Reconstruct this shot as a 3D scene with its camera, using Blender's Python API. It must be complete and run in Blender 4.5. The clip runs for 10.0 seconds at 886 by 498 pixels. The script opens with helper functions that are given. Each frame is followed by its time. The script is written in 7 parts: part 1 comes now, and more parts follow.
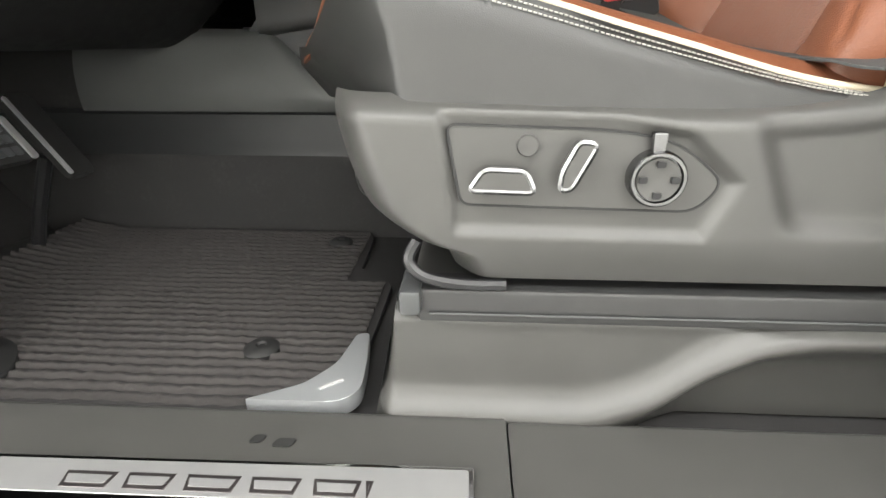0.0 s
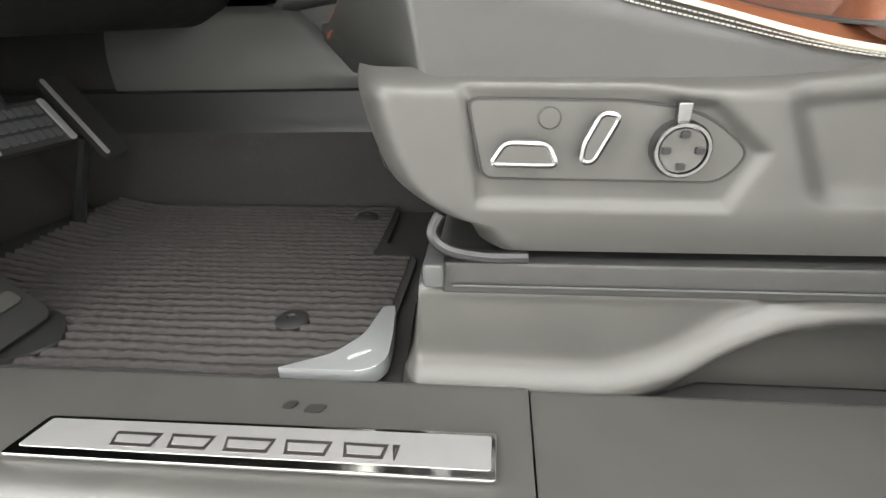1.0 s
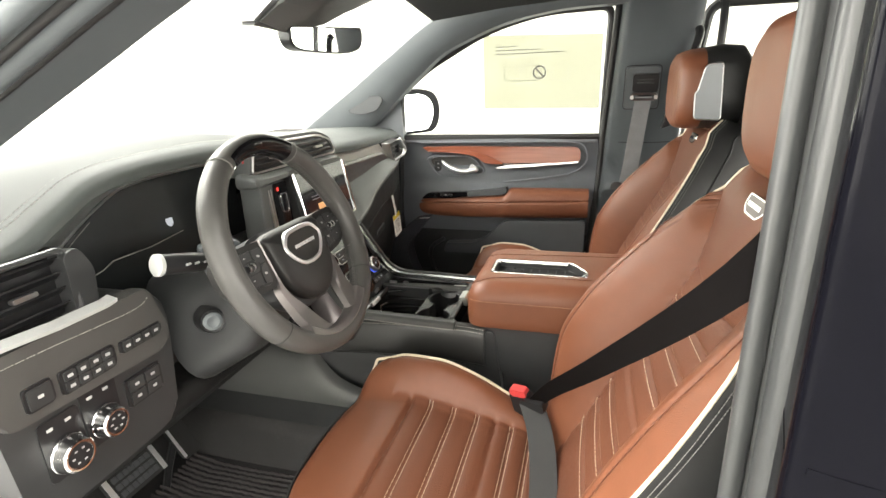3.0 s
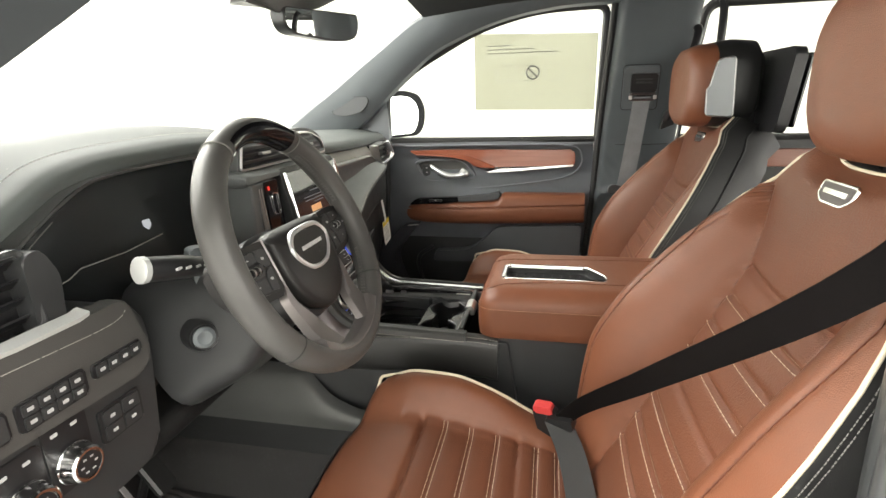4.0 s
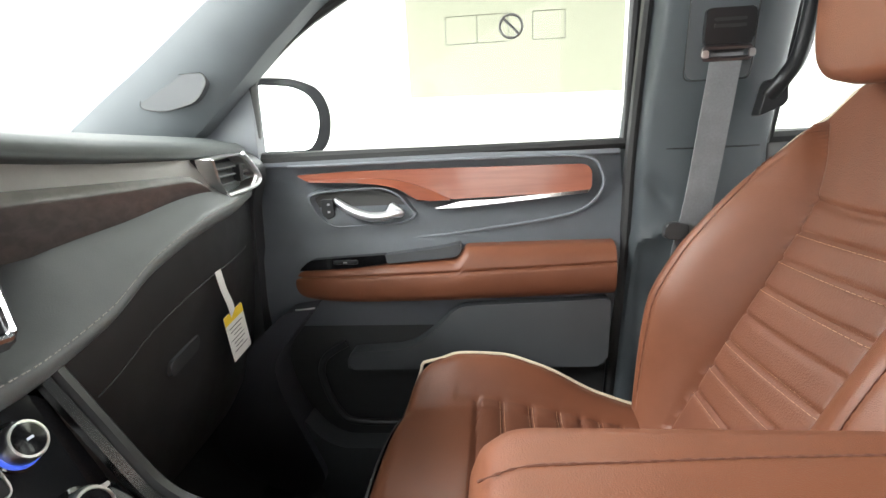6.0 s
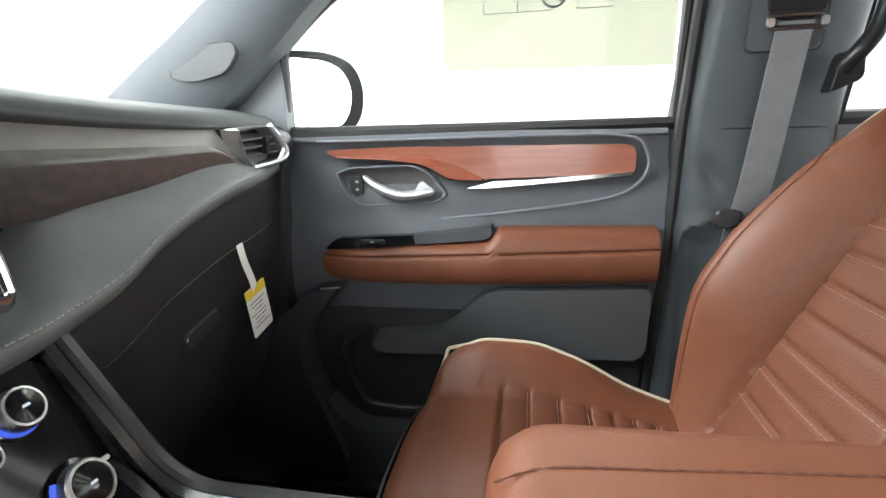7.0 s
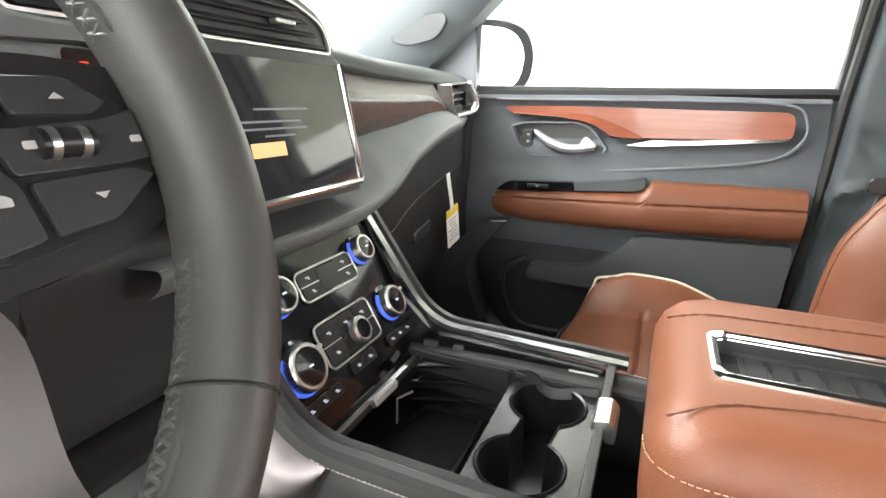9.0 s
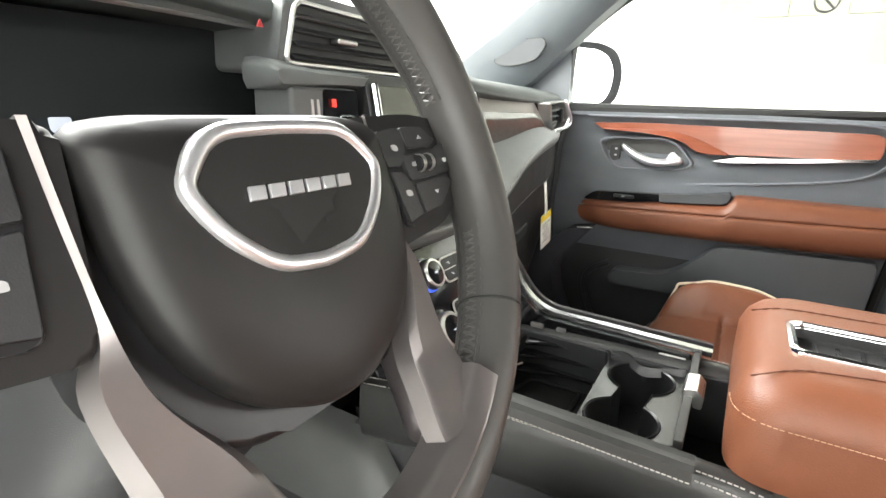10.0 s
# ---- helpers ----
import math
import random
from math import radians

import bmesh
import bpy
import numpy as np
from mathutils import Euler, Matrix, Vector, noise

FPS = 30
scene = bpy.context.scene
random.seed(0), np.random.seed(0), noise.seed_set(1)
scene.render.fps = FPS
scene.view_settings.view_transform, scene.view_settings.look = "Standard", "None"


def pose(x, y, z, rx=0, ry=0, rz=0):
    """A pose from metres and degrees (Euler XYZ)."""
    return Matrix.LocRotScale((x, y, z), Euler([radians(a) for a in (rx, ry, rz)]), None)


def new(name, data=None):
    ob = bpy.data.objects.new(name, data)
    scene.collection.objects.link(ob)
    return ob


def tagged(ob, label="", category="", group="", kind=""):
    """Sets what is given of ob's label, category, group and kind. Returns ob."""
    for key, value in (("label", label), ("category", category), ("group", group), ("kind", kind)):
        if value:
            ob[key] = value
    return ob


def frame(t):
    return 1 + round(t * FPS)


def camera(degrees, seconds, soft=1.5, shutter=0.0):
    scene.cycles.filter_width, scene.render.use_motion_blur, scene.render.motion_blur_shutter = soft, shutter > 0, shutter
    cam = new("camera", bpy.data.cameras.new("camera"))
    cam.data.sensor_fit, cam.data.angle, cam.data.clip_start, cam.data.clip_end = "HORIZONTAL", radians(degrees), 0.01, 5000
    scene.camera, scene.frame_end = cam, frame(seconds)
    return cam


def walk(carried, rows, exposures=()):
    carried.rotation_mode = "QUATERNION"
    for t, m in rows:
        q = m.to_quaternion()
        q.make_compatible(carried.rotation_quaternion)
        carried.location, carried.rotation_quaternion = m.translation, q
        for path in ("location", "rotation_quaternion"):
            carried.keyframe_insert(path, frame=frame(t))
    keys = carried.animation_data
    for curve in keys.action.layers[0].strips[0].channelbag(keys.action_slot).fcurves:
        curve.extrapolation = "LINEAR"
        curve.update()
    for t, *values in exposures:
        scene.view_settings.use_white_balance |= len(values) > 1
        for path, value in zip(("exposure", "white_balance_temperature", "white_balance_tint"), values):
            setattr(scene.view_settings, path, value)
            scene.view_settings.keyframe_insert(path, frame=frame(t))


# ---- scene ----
cam = camera(81.7, 10.0)
METRES, EYE, TILT, LEAN, TURN = 2.25, 0.93, -22.0, 0.0, 3.0
ROWS = [
    (0.0, 0.0, 0.0, 0.0, -0.0, 0.0, 0.0),
    (0.5, -0.0062, -0.0027, -0.0006, 1.25, -0.68, 0.41),
    (1.0, 0.0012, -0.0032, -0.0006, 2.9, -2.77, 0.45),
    (1.5, 0.0491, -0.0205, 0.0377, 7.32, -5.65, 0.27),
    (2.0, 0.1041, -0.0802, 0.144, 11.96, -4.42, -0.4),
    (2.5, 0.129, -0.1356, 0.2166, 13.13, 0.42, -1.95),
    (3.0, 0.1322, -0.1556, 0.2482, 12.15, 3.77, -2.91),
    (4.5, 0.0611, -0.0443, 0.2393, 6.05, 6.02, -0.42),
    (5.0, 0.0577, 0.1075, 0.2686, 3.67, 7.95, 0.85),
    (5.5, 0.0523, 0.2101, 0.3092, 2.84, 10.71, 1.7),
    (7.0, 0.0582, 0.2712, 0.3227, 6.55, 9.26, -1.06),
    (7.5, 0.0463, 0.2529, 0.307, 10.64, 7.57, -3.23),
    (8.0, 0.0432, 0.2241, 0.2924, 13.36, 5.84, -5.26),
    (8.5, 0.0411, 0.2016, 0.2877, 15.5, 5.2, -6.9),
    (9.0, 0.0315, 0.1761, 0.2777, 18.15, 4.62, -8.36),
    (9.5, 0.0269, 0.1406, 0.2713, 21.06, 4.48, -9.9),
    (10.0, 0.0225, 0.1089, 0.2592, 24.82, 4.2, -11.62),
]
STOPS = [(0.0, 0.25, 6500, 10), (1.0, 0.30, 6500, 10), (1.5, 0.20, 6600, 10), (1.9, 0.85, 6800, 10), (2.2, 0.90, 6850, 10), (2.7, 0.55, 6800, 10), (3.2, 0.38, 6750, 10), (4.4, 0.0, 6700, 10),
         (4.8, 0.25, 6500, 10), (5.5, 0.60, 6300, 10), (7.0, 0.50, 6050, 10), (8.0, 1.04, 6080, 10), (8.5, 1.12, 6200, 10), (10.0, 1.00, 6400, 10)]
walk(cam, [(t, pose(0, 0, EYE, TILT, LEAN, TURN) @ pose(METRES * x, METRES * y, METRES * z, 90 + pitch, roll, yaw)) for t, x, y, z, yaw, pitch, roll in ROWS],
     exposures=STOPS)

# ---- world and lights ----
world = bpy.data.worlds.new("world")
scene.world = world
world.use_nodes = True
world.node_tree.nodes["Background"].inputs[0].default_value = (1.0, 1.0, 0.97, 1)
world.node_tree.nodes["Background"].inputs[1].default_value = 0.05

# unseen fill lamps added to light the cabin: (place, turn, width, height, power)
FILL_LAMPS = [
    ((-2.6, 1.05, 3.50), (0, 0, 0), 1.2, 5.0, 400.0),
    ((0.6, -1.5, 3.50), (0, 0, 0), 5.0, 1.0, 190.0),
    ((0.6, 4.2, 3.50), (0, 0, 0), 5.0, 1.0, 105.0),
    # wall-sized lamps, added in place of bright white walls
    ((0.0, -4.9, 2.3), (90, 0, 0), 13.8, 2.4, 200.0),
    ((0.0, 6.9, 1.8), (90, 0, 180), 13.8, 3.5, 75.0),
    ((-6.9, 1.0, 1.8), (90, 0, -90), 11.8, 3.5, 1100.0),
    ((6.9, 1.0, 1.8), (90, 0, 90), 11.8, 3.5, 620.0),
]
for at, turn, w, h, power in FILL_LAMPS:
    ld = bpy.data.lights.new("fill_lamp", "AREA")
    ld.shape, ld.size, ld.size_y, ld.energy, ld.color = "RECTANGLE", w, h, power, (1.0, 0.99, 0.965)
    new("fill_lamp", ld).matrix_world = pose(*at, *turn)


# ---- materials ----
def material(name, color, rough=0.5, metal=0.0, spots=0.0, scale=40.0, bump=0.0, bump_scale=400.0, coat=0.0, cells=False, emit=None, power=0.0, spec=0.5):
    m = bpy.data.materials.new(name)
    m.use_nodes = True
    nt = m.node_tree
    b = nt.nodes["Principled BSDF"]
    b.inputs["Base Color"].default_value = (*color, 1)
    b.inputs["Roughness"].default_value = rough
    b.inputs["Metallic"].default_value = metal
    b.inputs["Coat Weight"].default_value = coat
    b.inputs["Coat Roughness"].default_value = 0.08
    b.inputs["Specular IOR Level"].default_value = spec
    if emit:
        b.inputs["Emission Color"].default_value = (*emit, 1)
        b.inputs["Emission Strength"].default_value = power
    tc = nt.nodes.new("ShaderNodeTexCoord")
    if spots:
        n1 = nt.nodes.new("ShaderNodeTexNoise")
        n1.inputs["Scale"].default_value, n1.inputs["Detail"].default_value = scale, 6
        n2 = nt.nodes.new("ShaderNodeTexNoise")
        n2.inputs["Scale"].default_value, n2.inputs["Detail"].default_value = scale * 0.12, 3
        add = nt.nodes.new("ShaderNodeMath")
        add.operation = "ADD"
        ramp = nt.nodes.new("ShaderNodeMapRange")
        ramp.inputs["From Min"].default_value, ramp.inputs["From Max"].default_value = 0.6, 1.4
        ramp.inputs["To Min"].default_value, ramp.inputs["To Max"].default_value = 1 - spots, 1 + spots
        mul = nt.nodes.new("ShaderNodeVectorMath")
        mul.operation = "SCALE"
        mul.inputs[0].default_value = color
        for n in (n1, n2):
            nt.links.new(tc.outputs["Object"], n.inputs["Vector"])
        nt.links.new(n1.outputs[0], add.inputs[0])
        nt.links.new(n2.outputs[0], add.inputs[1])
        nt.links.new(add.outputs[0], ramp.inputs["Value"])
        nt.links.new(ramp.outputs[0], mul.inputs["Scale"])
        nt.links.new(mul.outputs[0], b.inputs["Base Color"])
        rr = nt.nodes.new("ShaderNodeMapRange")
        rr.inputs["From Min"].default_value, rr.inputs["From Max"].default_value = 0.6, 1.4
        rr.inputs["To Min"].default_value, rr.inputs["To Max"].default_value = max(0.03, rough - 0.5 * spots), rough + 0.5 * spots
        nt.links.new(add.outputs[0], rr.inputs["Value"])
        nt.links.new(rr.outputs[0], b.inputs["Roughness"])
    if bump:
        t = nt.nodes.new("ShaderNodeTexVoronoi" if cells else "ShaderNodeTexNoise")
        t.inputs["Scale"].default_value = bump_scale
        if not cells:
            t.inputs["Detail"].default_value = 4
        bp = nt.nodes.new("ShaderNodeBump")
        bp.inputs["Strength"].default_value, bp.inputs["Distance"].default_value = bump, 0.0006
        nt.links.new(tc.outputs["Object"], t.inputs["Vector"])
        nt.links.new(t.outputs[0], bp.inputs["Height"])
        nt.links.new(bp.outputs[0], b.inputs["Normal"])
    return m


def wood_material(name, dark, light, rough):
    m = material(name, light, rough, coat=0.6)
    nt = m.node_tree
    b = nt.nodes["Principled BSDF"]
    tc = nt.nodes.new("ShaderNodeTexCoord")
    mp = nt.nodes.new("ShaderNodeMapping")
    mp.inputs["Scale"].default_value = (6, 60, 110)
    n = nt.nodes.new("ShaderNodeTexNoise")
    n.inputs["Scale"].default_value, n.inputs["Detail"].default_value = 1.0, 8
    n.inputs["Distortion"].default_value = 0.6
    mix = nt.nodes.new("ShaderNodeMix")
    mix.data_type = "RGBA"
    mix.inputs["A"].default_value, mix.inputs["B"].default_value = (*dark, 1), (*light, 1)
    ramp = nt.nodes.new("ShaderNodeMapRange")
    ramp.inputs["From Min"].default_value, ramp.inputs["From Max"].default_value = 0.35, 0.65
    nt.links.new(tc.outputs["Object"], mp.inputs["Vector"])
    nt.links.new(mp.outputs[0], n.inputs["Vector"])
    nt.links.new(n.outputs[0], ramp.inputs["Value"])
    nt.links.new(ramp.outputs[0], mix.inputs["Factor"])
    nt.links.new(mix.outputs["Result"], b.inputs["Base Color"])
    return m


def glass_material(name, tint, gloss):
    m = bpy.data.materials.new(name)
    m.use_nodes = True
    nt = m.node_tree
    nt.nodes.clear()
    out = nt.nodes.new("ShaderNodeOutputMaterial")
    tr = nt.nodes.new("ShaderNodeBsdfTransparent")
    tr.inputs[0].default_value = (*tint, 1)
    gl = nt.nodes.new("ShaderNodeBsdfGlossy")
    gl.inputs["Roughness"].default_value = 0.01
    mix = nt.nodes.new("ShaderNodeMixShader")
    mix.inputs[0].default_value = gloss
    nt.links.new(tr.outputs[0], mix.inputs[1])
    nt.links.new(gl.outputs[0], mix.inputs[2])
    nt.links.new(mix.outputs[0], out.inputs[0])
    return m


TAN = material("tan_leather", (0.168, 0.0612, 0.031), 0.42, spec=0.38, spots=0.10, scale=30, bump=0.35, bump_scale=650, cells=True)
TAN_PERF = material("tan_perforated_leather", (0.140, 0.0515, 0.0272), 0.46, spec=0.38, spots=0.08, scale=60, bump=0.6, bump_scale=420, cells=True)
DARK_LEATHER = material("black_leather", (0.026, 0.026, 0.025), 0.38, spots=0.12, scale=30, bump=0.14, bump_scale=1500, cells=True)
PAD = material("dark_soft_touch", (0.128, 0.136, 0.134), 0.46, spots=0.12, scale=25, bump=0.30, bump_scale=800, cells=True, spec=0.45)
GREY_LEATHER = material("dark_brown_grey_leather", (0.062, 0.060, 0.057), 0.46, spots=0.12, scale=25, bump=0.30, bump_scale=800, cells=True, spec=0.45)
TOP_PAD = material("matt_dark_top_pad", (0.080, 0.090, 0.087), 0.62, spots=0.12, scale=25, bump=0.30, bump_scale=800, cells=True, spec=0.45)
TUNNEL = material("charcoal_plastic", (0.094, 0.097, 0.094), 0.42, spots=0.10, scale=18, bump=0.2, bump_scale=1500)
SHIELD = material("grey_grained_plastic", (0.060, 0.059, 0.056), 0.36, spots=0.10, scale=18, bump=0.25, bump_scale=1500)
PLASTIC = material("black_grained_plastic", (0.031, 0.032, 0.033), 0.40, spots=0.10, scale=20, bump=0.25, bump_scale=1400)
DOOR_PLASTIC = material("dark_blue_grey_plastic", (0.185, 0.198, 0.218), 0.42, spots=0.08, scale=20, bump=0.25, bump_scale=1400)
PILLAR = material("grey_pillar_plastic", (0.095, 0.107, 0.114), 0.50, spots=0.08, scale=15, bump=0.25, bump_scale=900)
LOWER_DOOR = material("charcoal_door_plastic", (0.060, 0.064, 0.068), 0.45, spots=0.10, scale=18, bump=0.25, bump_scale=1400)
KICK = material("dark_blue_grey_carpet_panel", (0.032, 0.033, 0.041), 0.75, spots=0.15, scale=40, bump=0.5, bump_scale=900)
SMOOTH_BLACK = material("smooth_black_plastic", (0.018, 0.018, 0.019), 0.3, spots=0.08, scale=20, spec=0.36)
GLOSS_BLACK = material("gloss_black_lacquer", (0.008, 0.008, 0.009), 0.08, coat=0.15, spec=0.4, spots=0.05, scale=8)
SCREEN = material("display_glass", (0.026, 0.027, 0.029), 0.06, coat=0.5)
CARPET = material("black_carpet", (0.033, 0.032, 0.032), 0.95, spots=0.35, scale=160, bump=1.0, bump_scale=900)
MAT_RIB = material("ribbed_carpet", (0.046, 0.042, 0.041), 0.90, spots=0.30, scale=220, bump=1.0, bump_scale=1200)
CHROME = material("chrome", (0.82, 0.82, 0.82), 0.12, metal=1.0, spots=0.05, scale=12)
BRIGHT = material("brushed_chrome", (0.88, 0.88, 0.90), 0.34, metal=0.85, spots=0.05, scale=30)
SATIN = material("satin_metal", (0.62, 0.61, 0.60), 0.32, metal=1.0, spots=0.06, scale=60)
SPOKE = material("satin_bronze_grey", (0.25, 0.228, 0.225), 0.36, metal=0.75, spots=0.06, scale=60)
DARK_METAL = material("dark_satin_metal", (0.165, 0.148, 0.150), 0.34, metal=0.9, spots=0.06, scale=60)
RAIL = material("blackened_steel", (0.05, 0.05, 0.05), 0.42, metal=0.4, spots=0.08, scale=50)
POLISHED = material("polished_steel", (0.58, 0.60, 0.62), 0.30, metal=0.7, spots=0.02, scale=8)
PALE_TRIM = material("pale_silver_trim", (0.52, 0.53, 0.52), 0.30, metal=0.25, spots=0.05, scale=40)
SILVER = material("silver_paint", (0.33, 0.33, 0.33), 0.34, metal=0.5, spots=0.06, scale=40)
TAUPE = material("taupe_satin_metal", (0.50, 0.48, 0.445), 0.38, metal=0.10, spots=0.06, scale=60)
CREAM = material("cream_piping", (0.66, 0.58, 0.44), 0.6, spots=0.08, scale=80)
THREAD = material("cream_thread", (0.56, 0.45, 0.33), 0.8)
GREY_THREAD = material("grey_thread", (0.17, 0.165, 0.155), 0.8)
PALE_THREAD = material("pale_grey_thread", (0.34, 0.33, 0.30), 0.8)
# seat use: cream thread with shade put into its colour; lid use: plain tan
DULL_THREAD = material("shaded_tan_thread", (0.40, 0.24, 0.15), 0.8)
SEAM_THREAD = material("dark_waxed_thread", (0.10, 0.097, 0.092), 0.34)
TAN_THREAD = material("brown_thread", (0.115, 0.038, 0.019), 0.6)
SLEEVE = material("grey_woven_sleeve", (0.15, 0.155, 0.15), 0.7, spots=0.2, scale=250, bump=0.5, bump_scale=1500)
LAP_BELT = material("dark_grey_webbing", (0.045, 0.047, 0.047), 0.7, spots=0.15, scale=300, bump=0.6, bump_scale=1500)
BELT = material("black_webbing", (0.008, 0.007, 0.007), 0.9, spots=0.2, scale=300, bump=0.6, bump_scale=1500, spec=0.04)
GREY_BELT = material("grey_webbing", (0.20, 0.205, 0.215), 0.7, spots=0.15, scale=300, bump=0.6, bump_scale=1500)
RED = material("red_plastic", (0.55, 0.05, 0.05), 0.4)
RUBBER = material("black_rubber", (0.018, 0.018, 0.018), 0.6, spots=0.15, scale=40)
PAINT = material("black_car_paint", (0.004, 0.004, 0.006), 0.12, coat=0.0, spots=0.03, scale=6, spec=0.05)
SEAL = material("dark_seal_trim", (0.054, 0.056, 0.057), 0.32, spots=0.03, scale=15)
WING = material("silver_grey_plastic", (0.20, 0.21, 0.22), 0.30, metal=0.25, spots=0.05, scale=30)
WOOD = wood_material("red_brown_wood", (0.235, 0.068, 0.036), (0.30, 0.095, 0.052), 0.28)
DARK_WOOD = wood_material("dark_brown_wood", (0.036, 0.030, 0.0275), (0.060, 0.050, 0.046), 0.30)
PAPER = material("paper", (0.72, 0.72, 0.68), 0.7, spots=0.04, scale=30)
YELLOW = material("yellow_print", (0.75, 0.55, 0.03), 0.6)
INK = material("grey_print", (0.16, 0.16, 0.16), 0.7)
WHITE_PRINT = material("white_print", (0.45, 0.45, 0.45), 0.6)
NOTICE = material("faint_lit_text", (0.12, 0.12, 0.12), 0.5, emit=(0.8, 0.88, 1.0), power=0.07)
SCREEN_TEXT = material("lit_white_text", (0.3, 0.3, 0.3), 0.5, emit=(0.8, 0.88, 1.0), power=0.38)
SHELL = material("matt_black_leather", (0.014, 0.014, 0.014), 0.50, spots=0.15, scale=30, bump=0.2, bump_scale=900, cells=True)
RIM = material("wheel_leather", (0.062, 0.060, 0.057), 0.40, spots=0.12, scale=40, bump=0.12, bump_scale=1800, cells=True)
HUB = material("smooth_black_cover", (0.0155, 0.0148, 0.0144), 0.46, spots=0.10, scale=30, bump=0.10, bump_scale=1800, spec=0.40)
TRAY = material("matt_black_tray", (0.010, 0.010, 0.010), 0.7, spots=0.2, scale=60, bump=0.4, bump_scale=1200, spec=0.25)
CUP_GREY = material("satin_grey_plastic", (0.022, 0.023, 0.024), 0.24, spots=0.08, scale=30, bump=0.2, bump_scale=1500)
GREY_METAL = material("grey_satin_rail", (0.22, 0.22, 0.223), 0.24, metal=1.0, spots=0.06, scale=60)
CLUSTER = material("dark_instrument_glass", (0.046, 0.051, 0.053), 0.22, spots=0.05, scale=20, spec=0.35)
SCREEN_ORANGE = material("lit_orange_key", (0.5, 0.25, 0.1), 0.5, emit=(1.0, 0.55, 0.25), power=0.45)
RED_LIT = material("lit_red_symbol", (0.4, 0.02, 0.02), 0.5, emit=(1.0, 0.05, 0.03), power=0.8)
BLUE_LIT = material("lit_blue_ring", (0.05, 0.1, 0.6), 0.3, emit=(0.10, 0.20, 1.0), power=0.34)
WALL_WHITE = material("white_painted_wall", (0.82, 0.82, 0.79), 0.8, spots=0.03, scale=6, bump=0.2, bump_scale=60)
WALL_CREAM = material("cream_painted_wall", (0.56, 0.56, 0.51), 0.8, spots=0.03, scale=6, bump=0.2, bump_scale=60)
EPOXY = material("grey_floor_coating", (0.36, 0.36, 0.35), 0.35, spots=0.10, scale=6)
HEADLINER = material("dark_headliner_cloth", (0.055, 0.057, 0.058), 0.9, spots=0.1, scale=100, bump=0.5, bump_scale=1200)
GLASS = glass_material("clear_glass", (0.93, 0.96, 0.94), 0.015)
MIRROR = material("mirror", (0.85, 0.87, 0.86), 0.02, metal=1.0)
STICKER = glass_material("sticker_film", (0.42, 0.42, 0.355), 0.012)


# ---- mesh helpers ----
def V3(*a):
    return Vector(a)


def part(name, bm, mat, parent=None, label="", smooth=38):
    bmesh.ops.recalc_face_normals(bm, faces=bm.faces[:])
    me = bpy.data.meshes.new(name)
    bm.to_mesh(me)
    bm.free()
    me.materials.append(mat)
    me.shade_smooth()
    me.set_sharp_from_angle(angle=radians(smooth))
    ob = new(name, me)
    if 6 < len(me.polygons) < 3000:
        wn = ob.modifiers.new("weighted_normals", "WEIGHTED_NORMAL")
        wn.keep_sharp = True
        wn.weight = 90
    if parent is not None:
        ob.parent = parent
        ob.matrix_parent_inverse = parent.matrix_basis.inverted()
    if label:
        ob["label"] = label
    return ob


def thing(name, base, label, category, group="", kind=""):
    ob = new(name)
    ob.empty_display_size = 0.05
    ob.matrix_basis = pose(*base)
    return tagged(ob, label, category, group, kind)


def setting(name, bm, mat, label, category, smooth=38):
    return tagged(part(name, bm, mat, None, "", smooth), label, category, "", "structure")


def B():
    return bmesh.new()


def fillet(pts, r, n=4):
    """Round the corners of a closed 2D outline."""
    out = []
    k = len(pts)
    for i in range(k):
        a, b, c = Vector(pts[i - 1]), Vector(pts[i]), Vector(pts[(i + 1) % k])
        rr = r[i] if isinstance(r, (list, tuple)) else r
        d1, d2 = a - b, c - b
        cut = min(rr, d1.length * 0.49, d2.length * 0.49)
        if cut < 1e-5:
            out.append(tuple(b))
            continue
        p, q = b + d1.normalized() * cut, b + d2.normalized() * cut
        for j in range(n + 1):
            s = j / n
            out.append(tuple(p * (1 - s) ** 2 + b * 2 * s * (1 - s) + q * s * s))
    return out


def rrect(w, h, r, n=4):
    return fillet([(-w / 2, -h / 2), (w / 2, -h / 2), (w / 2, h / 2), (-w / 2, h / 2)], r, n)


def slab(bm, O, U, V, pts, t0, t1, bevel=0.0, seg=2):
    """Extrude a 2D outline in the plane (O, U, V) from t0 to t1 along its normal."""
    O, U, V = Vector(O), Vector(U).normalized(), Vector(V).normalized()
    N = U.cross(V)
    rows = [[bm.verts.new(O + U * a + V * b + N * t) for a, b in pts] for t in (t0, t1)]
    fs = [bm.faces.new(rows[0][::-1]), bm.faces.new(rows[1])]
    k = len(pts)
    for i in range(k):
        fs.append(bm.faces.new((rows[0][i], rows[0][(i + 1) % k], rows[1][(i + 1) % k], rows[1][i])))
    if bevel:
        es = list({e for f in fs[:2] for e in f.edges})
        bmesh.ops.bevel(bm, geom=es, offset=bevel, segments=seg, profile=0.5, affect="EDGES", clamp_overlap=True)


def box(bm, lo, hi, bevel=0.0, seg=2):
    lo, hi = Vector(lo), Vector(hi)
    made = bmesh.ops.create_cube(bm, size=1, matrix=Matrix.Translation((lo + hi) / 2) @ Matrix.Diagonal((*(hi - lo), 1)))
    if bevel:
        es = list({e for v in made["verts"] for e in v.link_edges})
        bmesh.ops.bevel(bm, geom=es, offset=bevel, segments=seg, profile=0.5, affect="EDGES", clamp_overlap=True)


